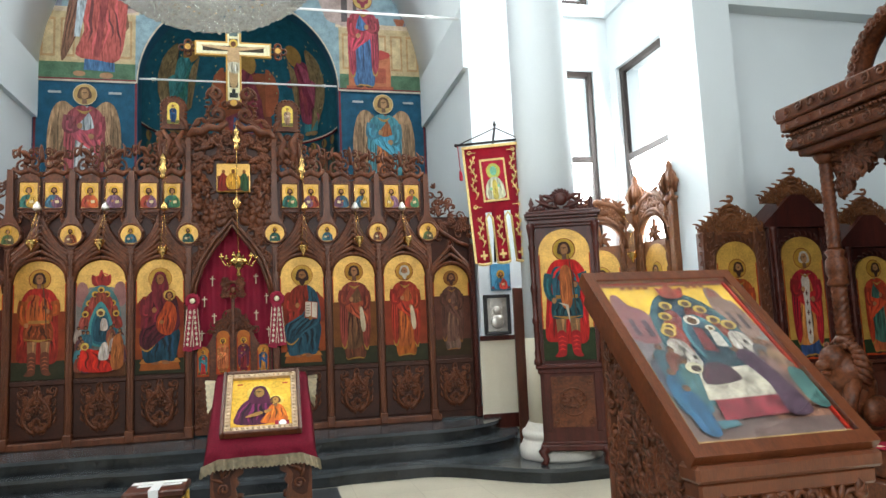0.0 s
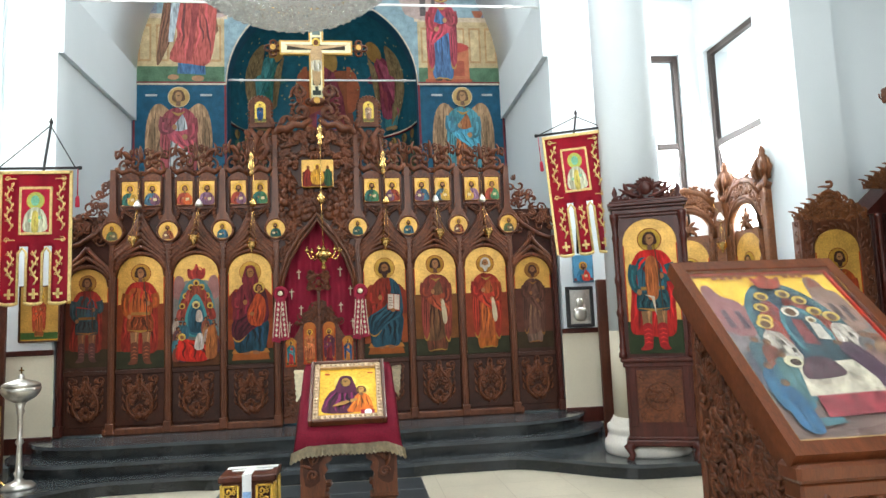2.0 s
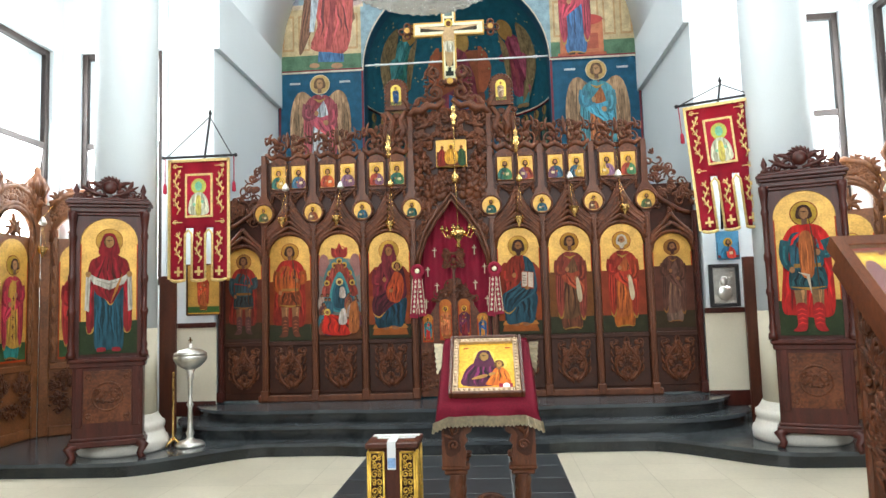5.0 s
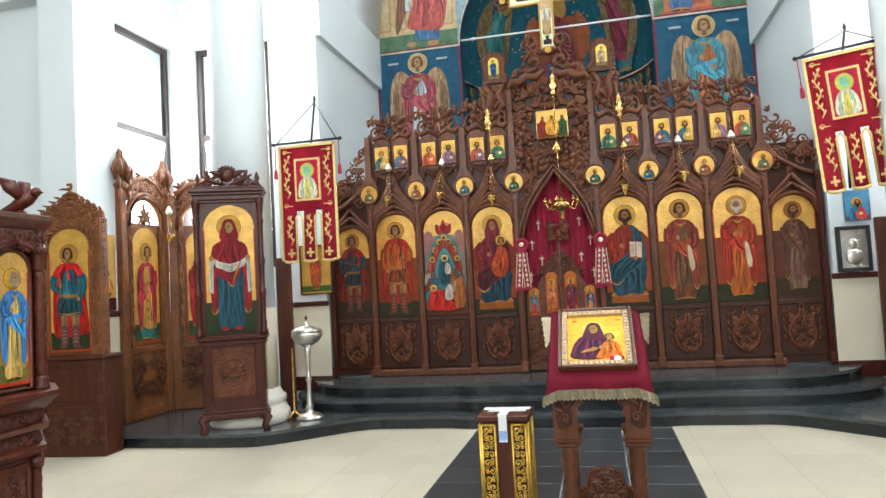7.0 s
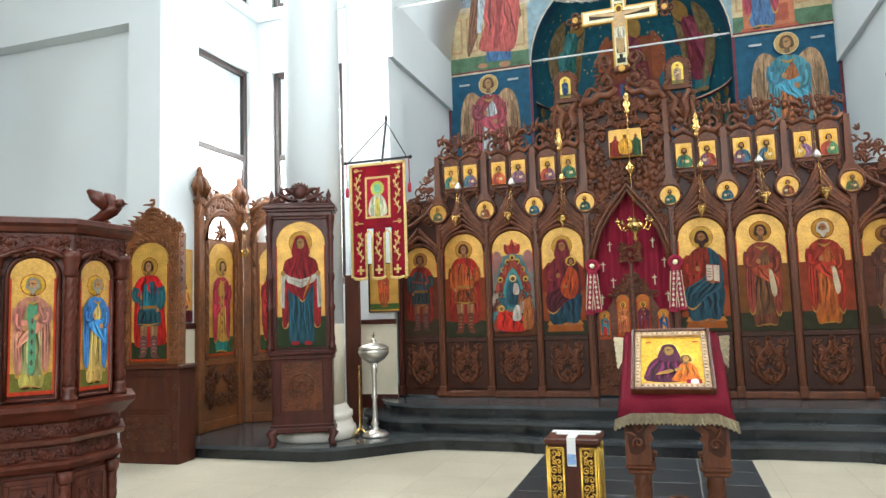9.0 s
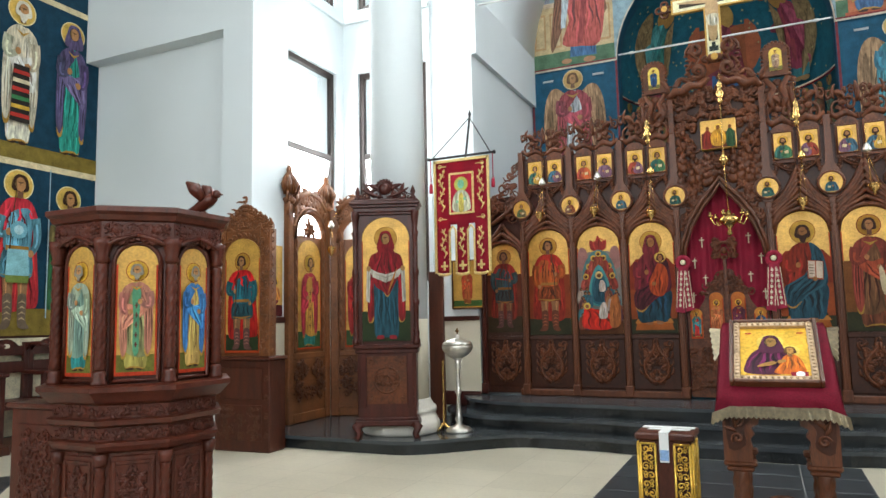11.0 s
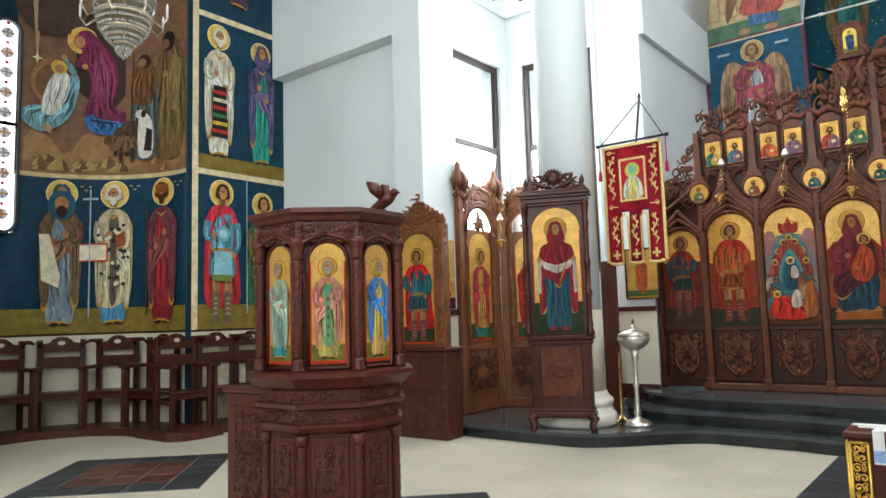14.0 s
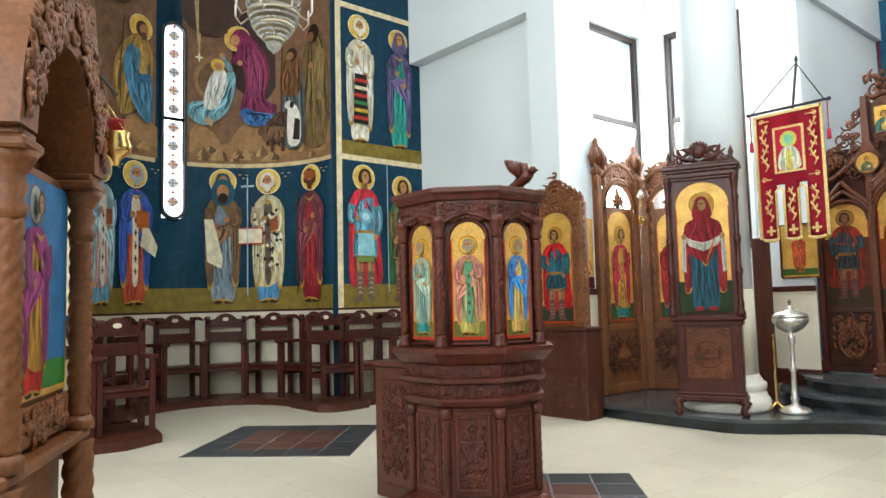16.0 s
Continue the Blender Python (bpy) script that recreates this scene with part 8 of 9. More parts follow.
for k, (a, robe, cloak, hem, cloth) in enumerate(saints):
    s = body(0, 1.40, 1.97, robe, cloak, hem, halo="d9b45a", wide=.86, cloth=cloth, book=["", "book", "book", "scroll", "book", ""][k], hair=["5a3a2a", "8a8a88", "9aa0a4", "1f4a5a", "c9c4b8", "4a2a1c"][k], skin="a8744a", ring="e8d9a8")
    if a == 24.5:
        s += [([(-.22, 2.0), (-.02, 1.9), (.0, 2.05), (-.14, 2.62), (-.26, 2.62)], "d9cfb0"), (disc(0, 3.02, .17, 14, 1.2), "1f4f60"), (disc(0, 3.03, .085, 12, 1.3), "a8744a"), (disc(0, 2.93, .07, 10, 1.2), "2a1a12")]
    if a == 48:
        rr = random.Random(3)
        for i in range(40):
            x, z = rr.uniform(-.2, .2), rr.uniform(1.9, 2.75)
            s.append(([(x - .03, z), (x, z - .03), (x + .03, z), (x, z + .03)], "2a2a28" if i % 2 else "d8cfae"))
        s += [([(-.5, 2.25), (-.06, 2.25), (-.06, 2.5), (-.5, 2.5)], "b53a24"), ([(-.48, 2.27), (-.08, 2.27), (-.08, 2.48), (-.48, 2.48)], "ddd2b4"), ([(-.31, 1.5), (-.29, 1.5), (-.29, 3.25), (-.31, 3.25)], "9ab0c0"), ([(-.40, 3.10), (-.2, 3.10), (-.2, 3.13), (-.4, 3.13)], "9ab0c0")]
    if a == -20:
        s += [([(.06, 2.2), (.30, 2.05), (.34, 2.2), (.12, 2.6)], "d9cdb0"), ([(.0, 2.45), (.2, 2.45), (.2, 2.68), (.0, 2.68)], "a85a24")]
    if a == 74:
        s += [([(-.1, 3.16), (.1, 3.16), (.11, 3.28), (-.11, 3.28)], "8a4a24"), ([(-.26, 1.5), (-.24, 1.5), (-.24, 3.0), (-.26, 3.0)], "5a3a2c")]
    s += [([(.22 + .05 * i, 3.28 - .05 * (i % 2)), (.26 + .05 * i, 3.28 - .05 * (i % 2)), (.26 + .05 * i, 3.295 - .05 * (i % 2)), (.22 + .05 * i, 3.295 - .05 * (i % 2))], "b5a27a") for i in range(3)]
    groups.append((s, chord(a)))
painted("saints", "wall_conch_north", groups)


def crouch(z, h, robe, cloak, halo="c9a04a"):
    return [(disc(.05, z + .80 * h, .17 * h), halo), ([(-.22 * h, z), (.30 * h, z), (.28 * h, z + .25 * h), (.14 * h, z + .45 * h), (.12 * h, z + .68 * h), (-.06 * h, z + .70 * h), (-.16 * h, z + .4 * h)], robe),
            ([(-.1 * h, z + .05 * h), (.22 * h, z + .02 * h), (.12 * h, z + .5 * h), (-.04 * h, z + .6 * h)], cloak), (disc(.04, z + .80 * h, .095 * h, 12, 1.15), robe), (disc(.03, z + .78 * h, .065 * h, 10, 1.2), "a8744a"), ([(0, z + .1 * h), (.03 * h, z + .1 * h), (.06 * h, z + .5 * h)], "2a1a20")]


joseph = [(disc(.06, 5.27, .185), "e0c9a0"), (disc(.06, 5.27, .175), "d9b050"), ([(-.36, 4.35), (-.24, 3.98), (.0, 4.1), (.22, 4.4), (.26, 4.85), (.16, 5.12), (-.02, 5.16), (-.22, 4.98), (-.34, 4.7)], drape("9a7a3e")),
          ([(-.12, 4.28), (.02, 4.05), (.20, 3.92), (.26, 4.15), (.22, 4.6), (.06, 4.9), (-.12, 4.98), (-.22, 4.7)], drape("4a7a94")), ([(-.05, 4.45), (.22, 4.5), (.22, 4.62), (.0, 4.66)], drape("3a6684")), ([(.02, 4.6), (.16, 4.62), (.18, 5.0), (.06, 5.04)], drape("b0904e")), (disc(.07, 5.25, .10, 12, 1.15), "4a3424"), (disc(.10, 5.24, .07, 10, 1.25), "a8744a"), (disc(.10, 5.15, .05, 8, 1.2), "5a4636"), (disc(.14, 4.97, .05, 8), "a8744a"), ([(-.3, 4.3), (-.28, 4.3), (-.20, 5.35), (-.22, 5.35)], "5a4028")]
mary = [(disc(-.14, 5.36, .195), "e0c9a0"), (disc(-.14, 5.36, .185), "d9b050"), ([(-.10, 4.30), (.0, 4.06), (.30, 4.05), (.48, 4.22), (.44, 4.34), (.26, 4.45), (.34, 4.8), (.28, 5.1), (.12, 5.32), (-.04, 5.5), (-.2, 5.46), (-.14, 5.2), (-.24, 5.0), (-.06, 4.92), (-.02, 4.6)], drape("6a2444")),
        ([(-.10, 4.22), (.02, 4.04), (.32, 4.03), (.46, 4.2), (.2, 4.2), (.0, 4.3)], drape("2f5a8a")), ([(.02, 4.5), (.2, 4.5), (.22, 4.9), (.1, 5.2), (.0, 5.0)], drape("7d3454")), ([(-.2, 4.9), (-.34, 5.1), (-.38, 5.05), (-.24, 4.82)], drape("6a9aa8")), (disc(-.15, 5.34, .10, 12, 1.15), "8a1f50"), (disc(-.17, 5.33, .068, 10, 1.3), "b98a5c"), (disc(-.36, 5.1, .04, 8), "b98a5c"), (disc(-.10, 4.98, .04, 8), "b98a5c")]
child = [(disc(.04, 4.72, .30, 18, 1.15), "8f6c4a"), (disc(.04, 4.70, .24, 18, 1.15), "6f5238"), ([(-.38, 4.22), (-.16, 4.02), (.08, 4.10), (.26, 4.34), (.34, 4.78), (.22, 4.84), (-.02, 4.42), (-.26, 4.36)], drape("6f9ca6")), ([(-.12, 4.30), (.06, 4.28), (.20, 4.6), (.20, 4.84), (.06, 4.88), (-.06, 4.66)], drape("d8d4c8")), (disc(.08, 4.94, .10, 12), "d9b050"), (disc(.09, 4.92, .062, 10), "b08458"), ([(-.12, 4.06), (.0, 4.0), (.02, 4.1), (-.08, 4.14)], "b59a74")]
elder = [([(-.30, 3.75), (.22, 3.68), (.30, 4.4), (.26, 5.0), (.10, 5.36), (-.06, 5.42), (-.2, 5.1), (-.30, 4.6)], drape("6e5a3a")), ([(-.04, 4.3), (.2, 4.3), (.24, 5.0), (.06, 5.1)], drape("857048")), (disc(0, 5.30, .12, 12, 1.2), "2a1c1a"), (disc(-.05, 5.26, .065, 10, 1.2), "7a5438"), (disc(-.06, 4.84, .05, 8), "a8744a")]
herd = [([(-.22, 3.75), (.14, 3.72), (.18, 4.5), (.12, 4.95), (-.1, 5.0), (-.22, 4.6)], drape("4f5a58")), ([(-.24, 4.5), (.08, 4.45), (.14, 4.9), (-.02, 5.04), (-.2, 4.95)], drape("6a4a2c")), (disc(-.04, 5.06, .10, 12), "3a2418"), (disc(-.07, 5.04, .065, 10), "8f6844"), ([(-.26, 3.75), (-.24, 3.75), (-.20, 5.2), (-.22, 5.2)], "4a3420")]
flock = []
for dx, dz, c in ((-.06, 3.98, "5f4630"), (.10, 4.10, "4a3626"), (.02, 3.88, "6f5236")):
    flock += [(disc(dx, dz, .17, 12, .68), drape(c)), (disc(dx - .18, dz - .04, .06, 8, 1.1), c), ([(dx - .1, dz - .26), (dx - .06, dz - .26), (dx - .05, dz - .05), (dx - .1, dz - .05)], "3a2c20"), ([(dx + .06, dz - .26), (dx + .1, dz - .26), (dx + .12, dz - .05), (dx + .06, dz - .05)], "3a2c20")]
hound = [([(-.08, 3.72), (.12, 3.72), (.14, 4.1), (.04, 4.3), (-.08, 4.26)], "d8d2c6"), ([(.0, 3.78), (.12, 3.76), (.13, 4.06), (.04, 4.1)], "2a2420"), (disc(-.06, 4.30, .08, 10, .8), "d8d2c6"), (disc(-.01, 4.30, .04, 8, 1.3), "2a2420")]
cave = [([(-.34, 4.7), (-.3, 5.2), (-.2, 5.7), (.0, 6.0), (.34, 6.1), (.34, 4.6), (.1, 4.3)], "3a2922")]
painted("nativity_scene", "wall_conch_north", [
    ([(disc(0, 5.75, .42, 16, .9), "4a362c")], chord(18, .058)), (cave, chord(40, .040)), ([(disc(0, 5.8, .34, 16, .9), "4f3a2e")], chord(-32, .044)), ([([(-.2, 3.9), (.2, 3.9), (.24, 4.8), (.1, 5.5), (-.16, 5.2)], "9a7a58")], chord(-52, .03)),
    (rich(joseph, 8), chord(-20, .050)), (rich(elder, 8), chord(77, .040)), (rich(herd, 8), chord(64, .048)), (rich(flock), chord(53, .056)), (rich(hound), chord(63, .060)), (rich(child), chord(19, .054)), (rich(mary, 9), chord(37, .064)),
    ([([(-.012, 5.1), (.012, 5.1), (.04, 6.3), (-.10, 6.3)], "a8926a"), ([(-.07, 5.03), (-.018, 5.012), (0, 4.95), (.018, 5.012), (.07, 5.03), (.018, 5.05), (0, 5.12), (-.018, 5.05)], "e6dab0")], chord(12.5, .05))])

# painted strip beside the conch
st = "wall_strip_north"
painted("painted_bands", st, [([([(-3.43, 1.29), (-1.9, 1.29), (-1.9, 1.62), (-3.43, 1.62)], "7d6a2c"), ([(-3.43, 3.46), (-1.9, 3.46), (-1.9, 3.66), (-3.43, 3.66)], "7d6a2c"), ([(-3.43, 1.26), (-1.9, 1.26), (-1.9, 1.29), (-3.43, 1.29)], "3a2018"),
                               ([(-3.43, .1), (-1.9, .1), (-1.9, 1.26), (-3.43, 1.26)], "d4cbae"), ([(-3.43, 1.29), (-3.34, 1.29), (-3.34, 8.9), (-3.43, 8.9)], "d8c7a0"), ([(-3.43, 3.38), (-1.9, 3.38), (-1.9, 3.46), (-3.43, 3.46)], "d8c7a0"), ([(-3.43, 5.60), (-1.9, 5.60), (-1.9, 5.68), (-3.43, 5.68)], "d8c7a0")], on_strip(0))], .0004)
painted("painted_bands", st, [([([(-6.82, 1.29), (-6.73, 1.29), (-6.73, 8.9), (-6.82, 8.9)], "d8c7a0"), ([(-8.6, .1), (-6.73, .1), (-6.73, 1.2), (-8.6, 1.2)], "c4b890")], on_strip(0))], .0004)
w1 = body(0, 1.38, 1.95, "5a8fa0", "a82a30", "6a5a4a", halo="d9b45a", wide=.92, ring="e8d9a8", arms=True) + [([(-.15, 2.0), (.15, 2.0), (.13, 2.34), (-.13, 2.34)], "8ac0c8"), ([(-.14, 1.93), (.14, 1.93), (.15, 2.02), (-.15, 2.02)], "6a7a3a"), (disc(0, 2.58, .11, 16), "6fa8b8"), (disc(0, 2.58, .06, 14), "a9ced4")]
w2 = body(0, 1.38, 1.85, "6a5a3a", "2f5a3a", "6a4a3a", halo="d9b45a", wide=.92, ring="e8d9a8", arms=True) + [([(-.3, 1.5), (-.285, 1.5), (-.285, 3.4), (-.3, 3.4)], "9ab0b8"), (disc(0, 2.55, .1, 14), "8a9a8a")]
u1 = body(0, 3.66, 1.88, "cfc6b0", "c9bfa6", "d8d0bc", halo="d9b45a", wide=.84, ring="e8d9a8", hair="d8d0bc") + [([(-.13, 3.92), (.13, 3.92), (.1, 4.65), (-.1, 4.65)], "2a2420")] + [([(-.125 + .004 * k, 3.98 + .11 * k), (.125 - .004 * k, 3.98 + .11 * k), (.122 - .004 * k, 4.03 + .11 * k), (-.122 + .004 * k, 4.03 + .11 * k)], ["b5342a", "c9a23a", "3a7a4a", "b5342a", "d0c4a0", "b5342a"][k]) for k in range(6)]
u2 = body(0, 3.66, 1.82, "2f9080", "5a5072", "2f9080", halo="d9b45a", wide=.84, ring="e8d9a8", veil="5a5072")
painted("saints", st, [(w1, on_strip(-2.98)), (w2, on_strip(-2.30)), (u1, on_strip(-3.03)), (u2, on_strip(-2.32))])
painted("saints", st, [(body(0, 5.9, 1.9, "6a4a5a", "7a3a3a", "", halo="d9b45a", wide=.85), on_strip(-2.7))])

# slender stained window in the conch
sw = thing("window_9", "slender round-ended window with red and blue glass ornaments", "window")
sw["kind"] = "structure"


def lozenge(w, z0, z1, n=10):
    r = w / 2
    return [(r * math.cos(a), z0 + r + r * math.sin(a)) for a in [math.pi * (1 + i / n) for i in range(n + 1)]] + [(r * math.cos(a), z1 - r + r * math.sin(a)) for a in [math.pi * i / n for i in range(n + 1)]]


wr = chord(0, .03)
bm = bmesh.new()
o, q = lozenge(.36, 2.60, 5.50), lozenge(.29, 2.64, 5.46)
for off0, off1 in ((.0, .03),):
    vo, vi = [bm.verts.new(wr(x, z, .03)) for x, z in o], [bm.verts.new(wr(x, z, .03)) for x, z in q]
    wo, wi = [bm.verts.new(wr(x, z, -.06)) for x, z in o], [bm.verts.new(wr(x, z, -.06)) for x, z in q]
    n = len(o)
    for i in range(n):
        j = (i + 1) % n
        bm.faces.new((vo[i], vo[j], vi[j], vi[i])), bm.faces.new((vi[i], vi[j], wi[j], wi[i])), bm.faces.new((vo[j], vo[i], wo[i], wo[j]))
part("window_frame", bm, BLACK, sw)
# the pane's own emission stands in for daylight passing through the glass
FROST_GLOW = bpy.data.materials.new("frosted_white_glass")
FROST_GLOW.use_nodes = True
fb = FROST_GLOW.node_tree.nodes["Principled BSDF"]
fb.inputs["Base Color"].default_value, fb.inputs["Emission Color"].default_value, fb.inputs["Emission Strength"].default_value = (.8, .84, .86, 1), (.93, .96, 1, 1), .75
bm = bmesh.new()
bm.faces.new([bm.verts.new(wr(x, z, -.04)) for x, z in q])
bmesh.ops.solidify(bm, geom=bm.faces[:], thickness=.008)
part("pane", bm, FROST_GLOW, sw)
orn = []
for k in range(10):
    z = 2.86 + .27 * k
    orn += [(disc(0, z, .075, 16), "ecd2cc"), (disc(0, z, .066, 16), "f2ece6"), ([(-.06, z - .010), (.06, z - .010), (.06, z + .010), (-.06, z + .010)], ["d8686a", "7a9ac8"][k % 2]), ([(-.010, z - .06), (.010, z - .06), (.010, z + .06), (-.010, z + .06)], ["d8686a", "7a9ac8"][k % 2]), (disc(0, z, .02, 10), "e0b048"), ([(-.09, z), (-.07, z - .02), (-.05, z), (-.07, z + .02)], "d8a040"), ([(.05, z), (.07, z - .02), (.09, z), (.07, z + .02)], "d8a040"), ([(-.03, z + .135), (0, z + .105), (.03, z + .135), (0, z + .165)], "c84a4a")]
wr2 = chord(0, .028)
bm, mats = bmesh.new(), []
flatten(bm, orn, mats, 0, .0004, lambda x, z, off: wr2(x, z, off - .03))
part("glass_ornaments", bm, mats, sw)
bm = bmesh.new()
vs = [bm.verts.new(wr(x, z, .02)) for x, z in ((-.17, 4.03), (.17, 4.03), (.17, 4.08), (-.17, 4.08))]
bm.faces.new(vs)
bmesh.ops.solidify(bm, geom=bm.faces[:], thickness=.03)
part("mullion", bm, BLACK, sw)

# sanctuary wall paintings
EW = "wall_east"
flat_e = lambda x, z, off: Vector((x, 2.6 - .002 - off, z))
over_e = lambda x, z, off: Vector((x, 2.6 - .005 - off, z))
groups = []
for s in (-1, 1):
    ar = [(s * 1.56 * math.cos(radians(a)), 5.5 + 1.56 * math.sin(radians(a))) for a in range(2, 60, 6)]
    top = [(s * .8, 8.0), (s * 3.05, 8.0), (s * 3.05, 5.54)]
    poly = [(s * 1.56, 5.54)] + ar + top
    groups.append(([(poly if s < 0 else poly[::-1], "7f97a0")], flat_e))
    g = [([(s * 1.57, 5.54), (s * 3.0, 5.54), (s * 3.0, 5.80), (s * 1.57, 5.80)], "47714f")]
    g += [([(s * 1.57, 5.80), (s * 3.0, 5.80), (s * 3.0, 6.62), (s * 1.57, 6.62)], "cdb084"), ([(s * 1.52, 6.60), (s * 3.0, 6.60), (s * 3.0, 6.68), (s * 1.52, 6.68)], "dcc6a0")]
    for k in range(5):
        x0 = s * (1.62 + .27 * k)
        g += [([(x0, 5.88), (x0 + s * .20, 5.88), (x0 + s * .20, 6.50), (x0, 6.50)], "b8955f"), ([(x0 + s * .03, 5.92), (x0 + s * .17, 5.92), (x0 + s * .17, 6.46), (x0 + s * .03, 6.46)], "d4b98c")]
    g += [([(s * 1.45, 6.68), (s * 1.95, 6.68), (s * 1.95, 7.5), (s * 1.2, 7.5), (s * 1.3, 6.9)], "b8a49c"), ([(s * 1.62, 6.7), (s * 1.72, 6.7), (s * 1.72, 7.15), (s * 1.62, 7.15)], "4a4448"), ([(s * 1.82, 6.85), (s * 1.88, 6.85), (s * 1.88, 7.1), (s * 1.82, 7.1)], "4a4448"), ([(s * 2.62, 6.68), (s * 2.9, 6.68), (s * 2.9, 6.95), (s * 2.62, 6.95)], "8a94a0"), ([(s * 2.72, 6.7), (s * 2.78, 6.7), (s * 2.78, 6.85), (s * 2.72, 6.85)], "40444c")]
    if s < 0:
        g += [([(-2.62, 5.9), (-2.55, 5.88), (-2.32, 6.5), (-2.2, 7.3), (-2.42, 7.3), (-2.55, 6.6)], drape("7a4a34")), ([(-1.72, 6.3), (-1.66, 6.4), (-1.78, 7.2), (-1.9, 7.2)], drape("7a4a34")), (disc(-2.36, 5.62, .09, 10, .5), "b08458"), (disc(-1.98, 5.60, .10, 10, .5), "b08458"),
              ([(-2.3, 5.68), (-1.86, 5.66), (-1.88, 6.0), (-2.28, 5.98)], drape("35679a")), ([(-2.42, 5.92), (-2.1, 5.84), (-1.80, 5.86), (-1.70, 6.5), (-1.74, 7.1), (-2.3, 7.15), (-2.34, 6.6), (-2.3, 6.3)], drape("b04440")), ([(-2.44, 6.2), (-2.36, 6.2), (-2.22, 7.1), (-2.38, 7.05)], drape("b4c8cc")), ([(-2.16, 5.9), (-2.08, 5.88), (-1.95, 6.9), (-2.05, 6.95)], drape("8a2c30")), (disc(-2.05, 7.35, .2), "d9b45a")]
    else:
        g += [([(1.68, 5.52), (2.46, 5.52), (2.46, 5.60), (1.68, 5.60)], "b5502c"), ([(1.72, 5.60), (2.42, 5.60), (2.42, 6.12), (1.72, 6.12)], "c8643a"), ([(1.80, 5.66), (2.34, 5.66), (2.34, 5.92), (1.80, 5.92)], "a8482a"), (disc(2.07, 6.15, .36, 14, .28), "b8322c"), ([(2.55, 6.68), (2.66, 6.68), (2.7, 6.8), (2.5, 6.8)], "b5603c")]
        g += body(1.98, 5.58, 1.68, "2f5f96", "a02c3c", "2f5f96", halo="d9b45a", wide=1.05, hair="8a2434")
    for x in (1.555, 2.955):
        g.append(([(s * x - .016, 3.4), (s * x + .016, 3.4), (s * x + .016, 5.5), (s * x - .016, 5.5)], "7a1c26"))
    g += [([(s * 1.55, 5.49), (s * 2.97, 5.49), (s * 2.97, 5.52), (s * 1.55, 5.52)], "d8cdb6"), ([(s * 1.55, 5.52), (s * 2.97, 5.52), (s * 2.97, 5.545), (s * 1.55, 5.545)], "7a1c26")]
    cx = s * 2.27
    for q in (-1, 1):
        g += [([(cx + q * .10, 4.9), (cx + q * .20, 5.12), (cx + q * .32, 5.18), (cx + q * .43, 5.08), (cx + q * .50, 4.8), (cx + q * .51, 4.4), (cx + q * .45, 3.7), (cx + q * .30, 4.1)], drape("b08a62")), ([(cx + q * .38, 4.95), (cx + q * .44, 4.8), (cx + q * .45, 4.3), (cx + q * .40, 3.9), (cx + q * .34, 4.3)], drape("8a6644"))]
        g += [([(cx + q * .42 - .09, 5.30), (cx + q * .42 + .09, 5.30), (cx + q * .42 + .09, 5.335), (cx + q * .42 - .09, 5.335)], "b9c4c4")]
    if s < 0:
        g += body(cx, 3.72, 1.73, "b4c0c4", "a03c46", "b04a50", halo="d9a860", wide=1.12, ring="e8d9b0", hair="5a3a22", beard="", book="")
    else:
        g += body(cx, 3.72, 1.73, "b5602f", "3f8fa6", "9fb0b4", halo="d9a860", wide=1.12, ring="e8d9b0", hair="5a3a22", beard="", book="")
    groups.append((muted(rich(g, 8), "8a8a84", .24), over_e))
painted("paintings", EW, groups, .0003)


def on_apse(deg):
    a = radians(deg)
    c, t = Vector((math.sin(a), math.cos(a), 0)), Vector((math.cos(a), -math.sin(a), 0))

    def place(x, z, off):
        r = math.sqrt(max(.1, 1.6 ** 2 - max(0, z - 5.5) ** 2)) - .07 - off
        return Vector((0, 2.75, z)) + c * r + t * x
    return place


ag = [([([(-.62, 5.12), (.62, 5.12), (.62, 5.34), (-.62, 5.34)], "c0562a"), ([(-.56, 5.34), (.56, 5.34), (.56, 5.56), (-.56, 5.56)], "8f3a1e"), ([(-.60, 5.56), (-.36, 5.56), (-.36, 6.36), (-.60, 6.36)], "c86030"), ([(.36, 5.56), (.60, 5.56), (.60, 6.36), (.36, 6.36)], "c86030"), ([(-.36, 5.5), (.36, 5.5), (.36, 6.3), (-.36, 6.3)], "a8481f"),
        ([(-.66, 5.62), (-.34, 5.62), (-.34, 5.86), (-.66, 5.86)], "d02c2c"), ([(.34, 5.62), (.66, 5.62), (.66, 5.86), (.34, 5.86)], "d02c2c"), ([(-.28, 5.3), (.28, 5.3), (.34, 6.0), (.14, 6.35), (-.14, 6.35), (-.34, 6.0)], drape("8f2c38")), ([(-.22, 5.25), (.22, 5.25), (.2, 5.75), (-.2, 5.75)], drape("2f5a96")), (disc(0, 6.42, .2), "d9a04a"), (disc(0, 6.42, .09), "8a5a3a")], on_apse(0))]
